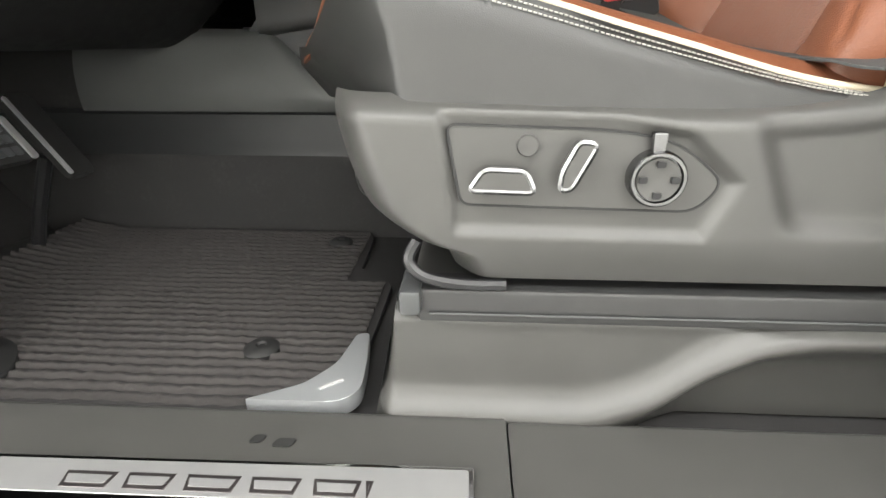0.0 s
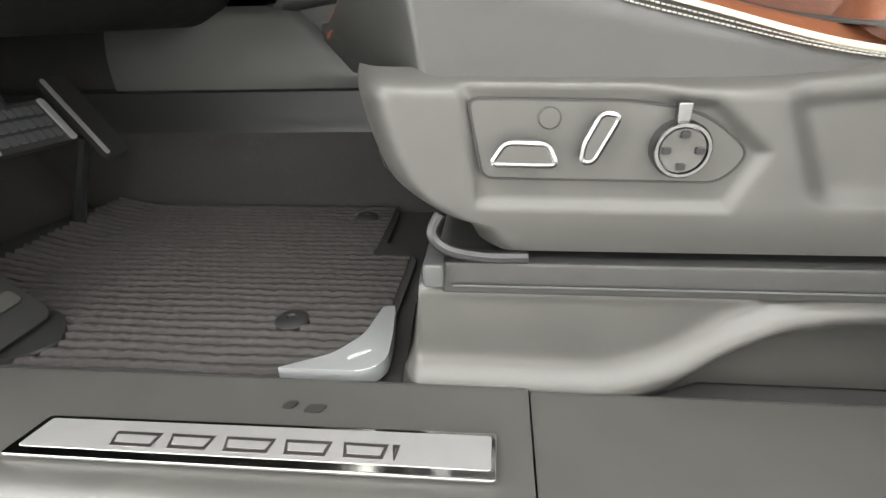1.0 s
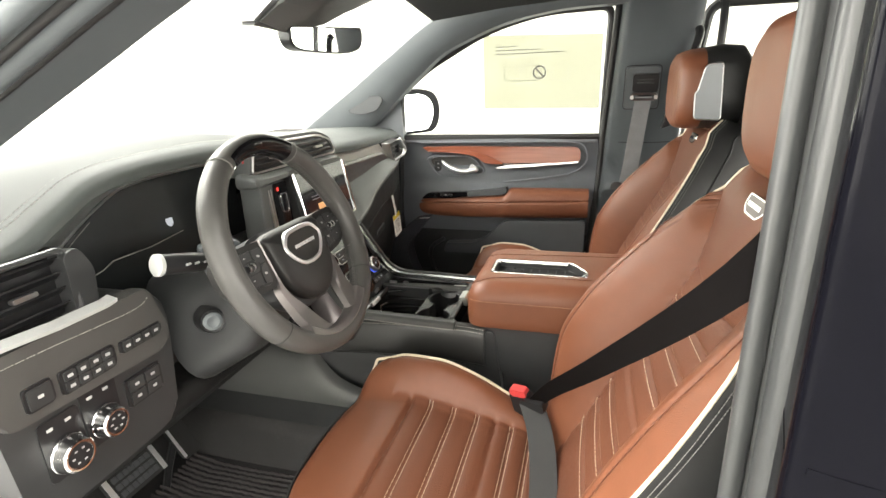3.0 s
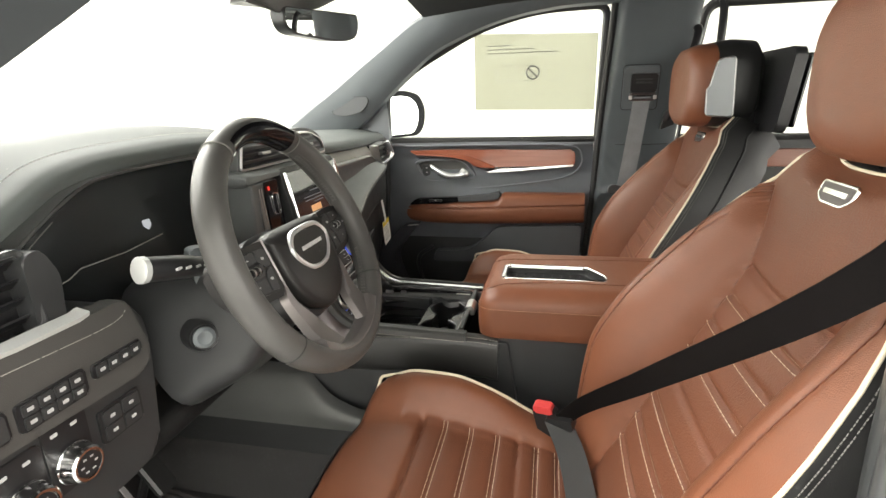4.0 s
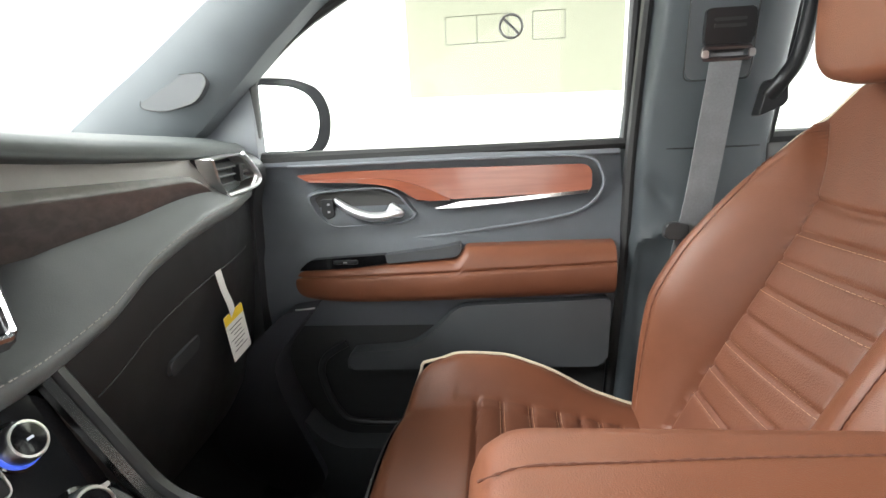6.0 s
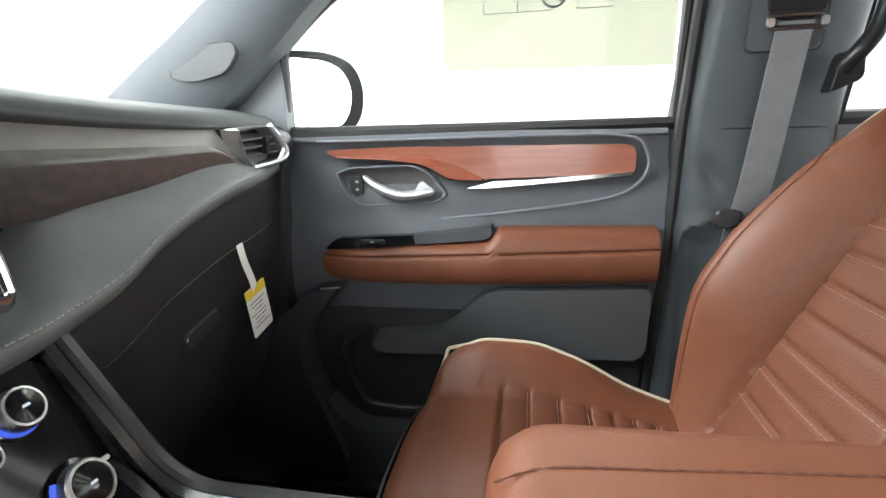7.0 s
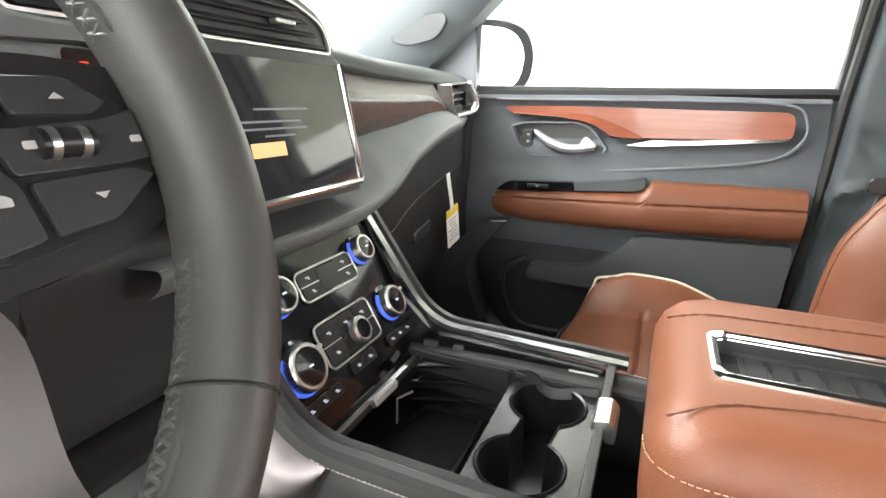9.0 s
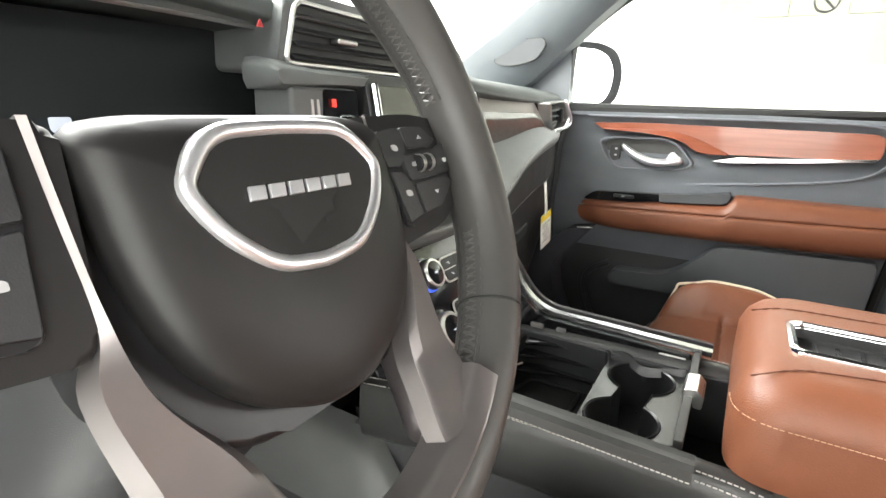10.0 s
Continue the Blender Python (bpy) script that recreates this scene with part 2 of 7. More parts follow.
X3, Y3, Z3 = V3(1, 0, 0), V3(0, 1, 0), V3(0, 0, 1)


def along_y(bm, pts, y0, y1, bevel=0.0, seg=2):
    """Extrude an (x, z) outline across the car."""
    slab(bm, (0, 0, 0), X3, Z3, pts, -y1, -y0, bevel, seg)


def along_x(bm, pts, x0, x1, bevel=0.0, seg=2):
    """Extrude a (y, z) outline along the car."""
    slab(bm, (0, 0, 0), Y3, Z3, pts, x0, x1, bevel, seg)


def along_z(bm, pts, z0, z1, bevel=0.0, seg=2):
    slab(bm, (0, 0, 0), X3, Y3, pts, z0, z1, bevel, seg)


def surf(bm, fn, nu, nv, closed=False):
    """A grid over (u, v) in 0..1."""
    g = [[bm.verts.new(fn(i / nu, j / nv)) for j in range(nv + (0 if closed else 1))] for i in range(nu + 1)]
    w = len(g[0])
    for i in range(nu):
        for j in range(nv):
            bm.faces.new((g[i][j], g[i + 1][j], g[i + 1][(j + 1) % w], g[i][(j + 1) % w]))
    return g


def loft(bm, rings, cap=True, closed=True):
    g = [[bm.verts.new(p) for p in r] for r in rings]
    k = len(g[0])
    for a, b in zip(g, g[1:]):
        for j in range(k if closed else k - 1):
            bm.faces.new((a[j], a[(j + 1) % k], b[(j + 1) % k], b[j]))
    if cap:
        bm.faces.new(g[0][::-1])
        bm.faces.new(g[-1])


def smooth_path(pts, n=6, closed=False):
    """Catmull-Rom through 3D points."""
    P = [Vector(p) for p in pts]
    k = len(P)
    out = []
    for i in range(k if closed else k - 1):
        if closed:
            a, b, c, d = P[i - 1], P[i], P[(i + 1) % k], P[(i + 2) % k]
        else:
            a, b, c, d = P[max(i - 1, 0)], P[i], P[i + 1], P[min(i + 2, k - 1)]
        for j in range(n):
            s = j / n
            out.append(0.5 * (2 * b + (c - a) * s + (2 * a - 5 * b + 4 * c - d) * s * s + (3 * b - a - 3 * c + d) * s ** 3))
    if not closed:
        out.append(P[-1])
    return out


def tube(bm, pts, r, n=8, closed=False, flat=1.0):
    P = [Vector(p) for p in pts]
    k = len(P)
    rings = []
    up = None
    for i, p in enumerate(P):
        a = P[i - 1] if (closed or i) else p
        b = P[(i + 1) % k] if (closed or i < k - 1) else p
        t = (b - a).normalized()
        if up is None:
            up = Z3 if abs(t.z) < 0.9 else X3
        s = t.cross(up).normalized()
        up = s.cross(t).normalized()
        rr = r[i] if isinstance(r, (list, tuple)) else r
        rings.append([p + s * (math.cos(2 * math.pi * j / n) * rr) + up * (math.sin(2 * math.pi * j / n) * rr * flat) for j in range(n)])
    if closed:
        loft(bm, rings + [rings[0]], cap=False)
    else:
        loft(bm, rings)


def ribbon(bm, pts, wides, thick):
    """A strap: points with their width vectors."""
    P = [Vector(p) for p in pts]
    rings = []
    for i, p in enumerate(P):
        t = (P[min(i + 1, len(P) - 1)] - P[max(i - 1, 0)]).normalized()
        w = Vector(wides[i]) if isinstance(wides, list) else Vector(wides)
        n = t.cross(w).normalized() * thick / 2
        h = w / 2
        rings.append([p - h - n, p + h - n, p + h + n, p - h + n])
    loft(bm, rings)


def rope(bm, pts, r=0.0016, step=0.009):
    """A raised twisted seam: a tube that swells at every twist."""
    P = [Vector(p) for p in pts]
    out, rad = [], []
    run = 0.0
    for a, b in zip(P, P[1:]):
        n = max(1, int((b - a).length / (step / 3)))
        for k in range(n):
            out.append(a.lerp(b, k / n))
            rad.append(r * (0.75 + 0.45 * math.sin(2 * math.pi * run / step)))
            run += (b - a).length / n
    tube(bm, out, rad, 5)


def lathe(bm, O, N, prof, n=24, ref=None):
    """Turn a profile of (radius, height) round the axis N at O."""
    O, N = Vector(O), Vector(N).normalized()
    ref = Vector(ref) if ref else (Z3 if abs(N.z) < 0.9 else X3)
    s = N.cross(ref).normalized()
    u = s.cross(N)
    rings = [[O + N * h + (s * math.cos(2 * math.pi * j / n) + u * math.sin(2 * math.pi * j / n)) * max(r, 1e-4) for j in range(n)] for r, h in prof]
    loft(bm, rings)


def stitches(bm, pts, step=0.006, length=0.004, r=0.0006):
    """Single thread stitches along a line."""
    P = [Vector(p) for p in pts]
    carry = 0.0
    for a, b in zip(P, P[1:]):
        d = b - a
        L = d.length
        if L < 1e-6:
            continue
        d /= L
        s = carry
        while s + length < L:
            p, q = a + d * s, a + d * (s + length)
            side = d.cross(Z3 if abs(d.z) < 0.9 else X3).normalized() * r
            up = side.cross(d).normalized() * r
            loft(bm, [[p + side, p + up, p - side, p - up], [q + side, q + up, q - side, q - up]])
            s += step
        carry = s - L
        if carry < 0:
            carry = 0.0


def lerp(a, b, s):
    return a + (b - a) * s


def table(rows, x):
    """Smooth interpolation in rows of (x, value)."""
    if x <= rows[0][0]:
        return rows[0][1]
    if x >= rows[-1][0]:
        return rows[-1][1]
    k = len(rows)
    sl = [(rows[i + 1][1] - rows[i][1]) / (rows[i + 1][0] - rows[i][0]) for i in range(k - 1)]
    tn = [sl[0]] + [0.0 if sl[i - 1] * sl[i] <= 0 else 2 * sl[i - 1] * sl[i] / (sl[i - 1] + sl[i]) for i in range(1, k - 1)] + [sl[-1]]
    for i in range(k - 1):
        (a, p), (b, q) = rows[i], rows[i + 1]
        if x <= b:
            h = b - a
            s = (x - a) / h
            return p * (1 + 2 * s) * (1 - s) ** 2 + tn[i] * h * s * (1 - s) ** 2 + q * s * s * (3 - 2 * s) + tn[i + 1] * h * s * s * (s - 1)


def bump1(x, c, w):
    return math.exp(-((x - c) / w) ** 2)


# ---- the hall round the car ----
# rear and south walls and the ceiling are unseen, added to close the hall
bm = B(); box(bm, (-7, -5, -0.2), (7, 7, 0)); setting("ground", bm, EPOXY, "smooth grey coated hall floor under the vehicle", "floor")
bm = B(); box(bm, (-7.2, -5, 0), (-7, 7, 3.6)); setting("wall_front", bm, WALL_WHITE, "plain white painted hall wall ahead of the vehicle", "wall")
bm = B(); box(bm, (7, -5, 0), (7.2, 7, 3.6)); setting("wall_rear", bm, WALL_WHITE, "plain white painted hall wall behind the vehicle", "wall")
bm = B(); box(bm, (-7, -5.2, 0), (7, -5, 3.6)); setting("wall_south", bm, WALL_WHITE, "plain white painted hall wall beside the open door", "wall")
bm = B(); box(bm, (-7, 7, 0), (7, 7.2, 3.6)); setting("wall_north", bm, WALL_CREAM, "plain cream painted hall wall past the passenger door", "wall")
bm = B(); box(bm, (-7, -5, 3.6), (7, 7, 3.8)); setting("ceiling", bm, WALL_WHITE, "plain white hall ceiling above the added fill lamps", "ceiling")

CY = 1.05          # the car's middle plane
FLOOR = 0.600      # top of the cabin carpet


# ---- shell of the cabin ----
bm = B()
box(bm, (-1.25, 0.30, 0.52), (2.6, 1.80, FLOOR))
setting("cabin_floor", bm, CARPET, "flat black carpeted cabin floor", "floor")
bm = B()
along_y(bm, [(-1.25, 0.52), (-1.2, 0.52), (-0.78, FLOOR + 0.002), (-0.95, 0.78), (-1.05, 1.30), (-1.25, 1.40)], 0.30, 1.80)
setting("firewall", bm, CARPET, "black carpeted sloping toe board and firewall", "wall")

# roof with a dark lining
bm = B()
surf(bm, lambda u, v: V3(lerp(-0.22, 2.6, u), lerp(0.40, 1.70, v), 1.835 + 0.045 * math.sin(math.pi * v) - 0.05 * (1 - u) ** 8), 12, 12)
bmesh.ops.solidify(bm, geom=bm.faces[:], thickness=0.03)
setting("headliner", bm, HEADLINER, "dark cloth roof lining of the cabin", "ceiling")
bm = B()
surf(bm, lambda u, v: V3(lerp(-0.26, 2.65, u), lerp(0.30, 1.80, v), 1.885 + 0.05 * math.sin(math.pi * v) - 0.05 * (1 - u) ** 8), 12, 12)
bmesh.ops.solidify(bm, geom=bm.faces[:], thickness=0.02)
setting("roof", bm, PAINT, "gloss black painted roof panel of the car", "roof")


def pillar(path, top, low, inner, deep):
    """A roof pillar swept along a path; top and low: its reach across the slope, by row; deep: its thickness away from the cabin."""
    bm = B()
    P = smooth_path(path, 6)
    rings = []
    n = len(P) - 1
    for i, p in enumerate(P):
        t = (P[min(i + 1, n)] - P[max(i - 1, 0)]).normalized()
        up = V3(-t.z, 0, t.x).normalized()
        f = i / n * (len(top) - 1)
        k = min(int(f), len(top) - 2)
        hi, lo = lerp(top[k], top[k + 1], f - k), lerp(low[k], low[k + 1], f - k)
        ring = []
        for a, b in ((0.010, hi), (-0.004, hi - 0.012), (-0.006, lerp(hi, lo, 0.35)), (0.004, lerp(hi, lo, 0.7)), (0.026, lo + 0.012), (0.04, lo), (deep, lo), (deep, hi)):
            ring.append(V3(p.x + up.x * b, p.y + a * inner, p.z + up.z * b))
        rings.append(ring)
    loft(bm, rings)
    return bm


setting("pillar_front_passenger", pillar([(-1.10, 1.79, 1.22), (-0.712, 1.765, 1.481), (-0.571, 1.76, 1.573), (-0.385, 1.752, 1.700), (-0.21, 1.735, 1.796), (0.10, 1.715, 1.880), (0.6, 1.71, 1.89), (2.4, 1.70, 1.89)],
                                         [0.006, 0.006, 0.006, 0.006, 0.012, 0.02, 0.02, 0.02], [-0.12, -0.150, -0.150, -0.118, -0.100, -0.090, -0.080, -0.080], 1, 0.10),
        PILLAR, "dark grey plastic front roof pillar on the passenger side", "pillar")
dpil = setting("pillar_front_driver", pillar([(-0.95, 0.330, 1.18), (-0.62, 0.335, 1.365), (-0.33, 0.340, 1.512), (-0.15, 0.345, 1.598), (0.0, 0.350, 1.668), (0.25, 0.36, 1.775), (0.5, 0.37, 1.86)],
                                      [0.16, 0.22, 0.27, 0.28, 0.26, 0.18, 0.08], [-0.01, 0.0, 0.0, 0.0, 0.0, 0.0, 0.0], -1, 0.15),
               PILLAR, "dark grey plastic front roof pillar with door seals on the driver side", "pillar")
# seals and ridges along its door side: (distance outwards, lift, radius)
for off, up, r, mt in ((0.105, 0.0, 0.0045, RUBBER), (0.122, 0.002, 0.011, PILLAR), (0.138, 0.0, 0.0045, RUBBER), (0.152, 0.006, 0.009, PILLAR), (0.152, 0.022, 0.0045, RUBBER), (0.156, 0.048, 0.014, PILLAR), (0.152, 0.078, 0.006, RUBBER)):
    bm = B()
    tube(bm, smooth_path([(x - 0.42 * up, y - off, z + 0.9 * up) for x, y, z in ((-0.62, 0.335, 1.365), (-0.33, 0.340, 1.512), (-0.15, 0.345, 1.598), (0.0, 0.350, 1.668), (0.25, 0.36, 1.775))], 5), r, 10)
    part("door_seal" if mt == RUBBER else "pillar_ridge", bm, mt, dpil)

# oval speaker cover on the far front pillar
bm = B()
SPK = fillet([(-0.590, 1.491), (-0.560, 1.528), (-0.515, 1.547), (-0.450, 1.549), (-0.443, 1.532), (-0.466, 1.497), (-0.535, 1.481)], 0.022, 5)
along_y(bm, SPK, 1.7565, 1.772, 0.0012)
spc = part("speaker_cover", bm, LOWER_DOOR, bpy.data.objects["pillar_front_passenger"], "flush oval speaker cover")
bm = B()
tube(bm, [V3(x, 1.7570, z) for x, z in SPK], 0.0013, 5, True)
part("cover_gap", bm, RUBBER, spc)

# side walls ahead of the doors and the far sill
bm = B()
along_y(bm, fillet([(-1.25, 0.50), (-0.44, 0.50), (-0.44, 1.42), (-1.0, 1.42), (-1.25, 1.3)], 0.01, 3), 1.815, 1.93, 0.004)
setting("kick_panel_passenger", bm, CARPET, "black trimmed side panel of the passenger foot well", "wall")
bm = B()
along_y(bm, fillet([(-1.25, 0.50), (-0.66, 0.50), (-0.62, 0.90), (-0.50, 1.30), (-0.55, 1.42), (-1.25, 1.3)], 0.03, 4), 0.20, 0.325, 0.006)
setting("kick_panel_driver", bm, SHIELD, "dark grey plastic side panel of the driver foot well", "wall")
bm = B()
box(bm, (-0.46, 1.76, 0.50), (1.6, 1.90, 0.64), 0.01)
setting("door_sill_passenger", bm, SHIELD, "dark grey plastic door sill on the passenger side", "sill")

# windscreen and the rear closing
bm = B()
surf(bm, lambda u, v: V3(lerp(-1.02, -0.20, u) - 0.10 * math.sin(math.pi * v), lerp(0.36, 1.74, v), lerp(1.40, 1.83, u)), 6, 8)
g = setting("windscreen", bm, GLASS, "large clear raked windscreen", "window")
g.visible_shadow = False

# bonnet ahead of the screen
bm = B()
surf(bm, lambda u, v: V3(lerp(-2.4, -1.05, u), lerp(0.16, 1.94, v), 1.25 + 0.08 * math.sin(math.pi * v) + 0.03 * u), 8, 8)
bmesh.ops.solidify(bm, geom=bm.faces[:], thickness=0.02)
setting("bonnet", bm, PAINT, "gloss black painted bonnet panel", "bonnet")


# ---- passenger side: door, window, middle pillar ----
DY = 1.868
door = thing("passenger_door", (0, DY + 0.05, 0.62), "closed front passenger door in dark trim with tan leather and wood", "car door")
bm = B()


def door_edge(z):
    """The rear edge of the door, by height."""
    return table([(0.62, 0.290), (0.90, 0.313), (1.08, 0.323), (1.20, 0.334), (1.30, 0.344), (1.385, 0.338)], z)


def door_skin(u, v):
    z = lerp(0.62, 1.385, v)
    x = lerp(-0.46, door_edge(z), u)
    y = DY
    y -= 0.018 * bump1(z, 1.24, 0.05)
    y += 0.012 * bump1(z, 1.32, 0.05)
    y -= 0.045 * (1 / (1 + math.exp(-(1.20 - z) / 0.012))) * (1 / (1 + math.exp((1.03 - z) / 0.02)))
    y -= 0.02 * (1 / (1 + math.exp((z - 1.03) / 0.02)))
    y += 0.05 * max(0.0, (0.95 - z)) * 0.6
    return V3(x, y, z)


surf(bm, door_skin, 24, 64)
bmesh.ops.solidify(bm, geom=bm.faces[:], thickness=-0.02)
part("inner_panel", bm, DOOR_PLASTIC, door, "", 60)
bm = B()
box(bm, (-0.46, DY + 0.045, 0.55), (0.345, DY + 0.16, 1.375), 0.01)
part("outer_skin", bm, PAINT, door, "gloss black painted skin")
bm = B()
box(bm, (-0.44, DY - 0.008, 1.365), (0.337, DY + 0.05, 1.387), 0.006)
part("window_ledge", bm, DOOR_PLASTIC, door)
# bead round the wood inlay
bm = B()
o = smooth_path([(-0.345, 1.366, 0), (0.10, 1.368, 0), (0.262, 1.364, 0), (0.300, 1.335, 0), (0.297, 1.290, 0), (0.235, 1.250, 0), (0.03, 1.221, 0), (-0.15, 1.204, 0), (-0.258, 1.191, 0), (-0.325, 1.160, 0)], 5)
tube(bm, [V3(p.x, DY - 0.010 - 0.014 * bump1(p.y, 1.22, 0.05), p.y) for p in o], 0.0030, 8)
part("edge_bead", bm, DOOR_PLASTIC, door)
bm = B()
o = fillet([(-0.326, 1.348), (-0.205, 1.3525), (0.266, 1.349), (0.280, 1.339), (0.280, 1.301), (0.271, 1.2945), (0.0, 1.2875), (-0.068, 1.290), (-0.112, 1.315), (-0.184, 1.329), (-0.303, 1.334)],
           [0.004, 0.05, 0.010, 0.010, 0.008, 0.010, 0.05, 0.020, 0.04, 0.05, 0.004], 4)
along_y(bm, o, DY - 0.018, DY + 0.02, 0.004)
wi = part("wood_inlay", bm, WOOD, door, "glossy red-brown wood inlay", 20)
# folded lower leaf of the inlay
bm = B()
fold = smooth_path([(-0.300, 1.3365, 0), (-0.20, 1.3375, 0), (-0.12, 1.333, 0), (-0.06, 1.315, 0), (-0.004, 1.2895, 0)], 6)
low = smooth_path([(-0.298, 1.3335, 0), (-0.184, 1.3275, 0), (-0.112, 1.314, 0), (-0.068, 1.2900, 0), (-0.006, 1.2870, 0)], 6)
loft(bm, [[V3(p.x, DY - 0.0165, p.y), V3(p.x, DY - 0.0215, p.y - 0.0012), V3(q.x, DY - 0.0300, q.y), V3(q.x, DY - 0.0160, q.y)] for p, q in zip(fold, low)])
part("inlay_fold", bm, WOOD, wi, "", 25)
bm = B()
tube(bm, [V3(-0.072, DY - 0.026, 1.2885), V3(-0.03, DY - 0.023, 1.2865), V3(0.004, DY - 0.019, 1.2862)], 0.0012, 6)
part("inlay_edge", bm, CHROME, wi)
bm = B()
o = fillet([(-0.036, 1.2705), (0.018, 1.2835), (0.085, 1.2850), (0.275, 1.2985), (0.271, 1.2920), (0.137, 1.2805), (0.006, 1.2700)], [0.001, 0.006, 0.02, 0.002, 0.002, 0.03, 0.003], 3)
along_y(bm, o, DY - 0.024, DY - 0.004, 0.0025)
part("chrome_strip", bm, CHROME, door, "slim bright chrome strip that widens forward")
# handle pocket with a raised bezel
bm = B()
PKO = fillet([(-0.305, 1.302), (-0.278, 1.312), (-0.145, 1.3165), (-0.115, 1.303), (-0.074, 1.257), (-0.104, 1.2425), (-0.255, 1.236), (-0.283, 1.259)], [0.012, 0.02, 0.025, 0.02, 0.016, 0.03, 0.03, 0.02], 6)
rings = []
for sc, dd in ((1.14, 0.006), (1.10, -0.012), (1.04, -0.022), (0.98, -0.022), (0.94, -0.014), (0.90, 0.004)):
    rings.append([V3(-0.19 + (x + 0.19) * (1 + (sc - 1) * 0.55), DY + dd, 1.277 + (z - 1.277) * sc) for x, z in PKO])
loft(bm, rings, cap=False)
bm.faces.new(bm.verts[-len(PKO):])
pocket = part("handle_pocket", bm, DOOR_PLASTIC, door, "recessed handle pocket with a raised bezel", 50)
bm = B()
along_y(bm, [(-0.19 + (x + 0.19) * 0.93, 1.277 + (z - 1.277) * 0.88) for x, z in PKO], DY - 0.004, DY + 0.003)
part("pocket_floor", bm, SHIELD, pocket)
bm = B()
P = smooth_path([(-0.246, DY - 0.018, 1.296), (-0.236, DY - 0.024, 1.288), (-0.211, DY - 0.033, 1.273), (-0.175, DY - 0.037, 1.260), (-0.142, DY - 0.034, 1.259), (-0.118, DY - 0.028, 1.264), (-0.100, DY - 0.022, 1.265)], 5)
tube(bm, P, [table([(0, 0.0035), (0.2, 0.0080), (0.45, 0.0105), (0.7, 0.0095), (0.9, 0.0110), (1.0, 0.005)], i / (len(P) - 1)) for i in range(len(P))], 10)
slab(bm, (-0.122, DY - 0.026, 1.272), X3, Z3, fillet([(-0.020, -0.012), (0.018, -0.010), (0.022, -0.004), (0.000, 0.014), (-0.006, 0.012)], 0.004, 4), -0.004, 0.007, 0.003)
part("door_handle", bm, BRIGHT, pocket, "polished chrome pull handle", 60)
bm = B()
slab(bm, (-0.262, DY - 0.010, 1.276), X3, Z3, fillet([(-0.016, -0.012), (-0.004, -0.024), (0.012, -0.016), (0.010, 0.020), (-0.016, 0.020)], 0.004, 3), 0, 0.006, 0.002)
part("lock_switch", bm, PLASTIC, pocket)
for k in (-0.007, 0.009):
    bm = B()
    slab(bm, (-0.262, DY - 0.0165, 1.276 + k), X3, Z3, rrect(0.006, 0.0045, 0.001), 0, 0.0006)
    part("lock_symbol", bm, WHITE_PRINT, pocket)
# tan leather armrest band
bm = B()


def band(u, v):
    x = lerp(-0.365, 0.316, u)
    top = table([(-0.365, 1.153), (-0.295, 1.157), (-0.135, 1.166), (0.000, 1.174), (0.012, 1.178), (0.026, 1.196), (0.034, 1.1985), (0.33, 1.200)], x)
    bot = table([(-0.365, 1.090), (-0.30, 1.084), (-0.204, 1.080), (0.015, 1.084), (0.33, 1.094)], x)
    a = math.pi * (v - 0.5)
    zc, h = (top + bot) / 2, (top - bot) / 2
    bulge = 0.085 * table([(-0.365, 0.35), (-0.25, 0.8), (0.1, 1), (0.322, 1)], x)
    seam = lerp(1.136, 1.163, (x + 0.3) / 0.62)
    z = zc + h * math.sin(a)
    groove = 0.005 * bump1(z, seam, 0.0022)
    return V3(x, DY - 0.005 - bulge * math.cos(a) ** 0.35 + groove, z)


surf(bm, band, 90, 60)
bmesh.ops.holes_fill(bm, edges=[e for e in bm.edges if len(e.link_faces) == 1])
part("armrest", bm, TAN, door, "padded tan leather armrest band with a seam", 60)
bm = B()
o = fillet([(-0.322, 1.153), (-0.297, 1.176), (-0.138, 1.184), (-0.134, 1.166), (-0.20, 1.158)], [0.006, 0.012, 0.004, 0.003, 0.01], 4)
along_y(bm, o, DY - 0.064, DY, 0.003)
ws = part("switch_panel", bm, GLOSS_BLACK, door)
bm = B()
box(bm, (-0.245, DY - 0.070, 1.166), (-0.195, DY - 0.060, 1.175), 0.003)
wsw = part("window_switch", bm, SMOOTH_BLACK, ws)
bm = B()
box(bm, (-0.224, DY - 0.0706, 1.1695), (-0.216, DY - 0.0700, 1.1720))
part("switch_symbol", bm, WHITE_PRINT, wsw)
bm = B()
o = fillet([(-0.133, 1.166), (-0.137, 1.1845), (-0.02, 1.196), (0.016, 1.204), (0.018, 1.186), (0.004, 1.176)], [0.002, 0.003, 0.03, 0.004, 0.006, 0.01], 4)
along_y(bm, o, DY - 0.068, DY, 0.003)
part("armrest_cover", bm, LOWER_DOOR, door)
# lower part: dark liner, raised bolster, bin with its lip
bm = B()
along_y(bm, fillet([(-0.44, 1.085), (0.318, 1.090), (0.308, 0.90), (0.288, 0.63), (-0.44, 0.63)], 0.01, 3), DY - 0.030, DY + 0.005, 0.004)
part("lower_liner", bm, PLASTIC, door, "black grained lower liner")
bm = B()
o = fillet([(0.007, 1.075), (0.310, 1.087), (0.305, 0.945), (-0.236, 0.938), (-0.226, 0.976), (-0.095, 0.984), (-0.036, 1.030)], [0.025, 0.01, 0.02, 0.015, 0.012, 0.04, 0.03], 6)
along_y(bm, o, DY - 0.074, DY - 0.02, 0.012, 4)
part("lower_bolster", bm, LOWER_DOOR, door, "dark grey moulded bolster", 60)
bm = B()
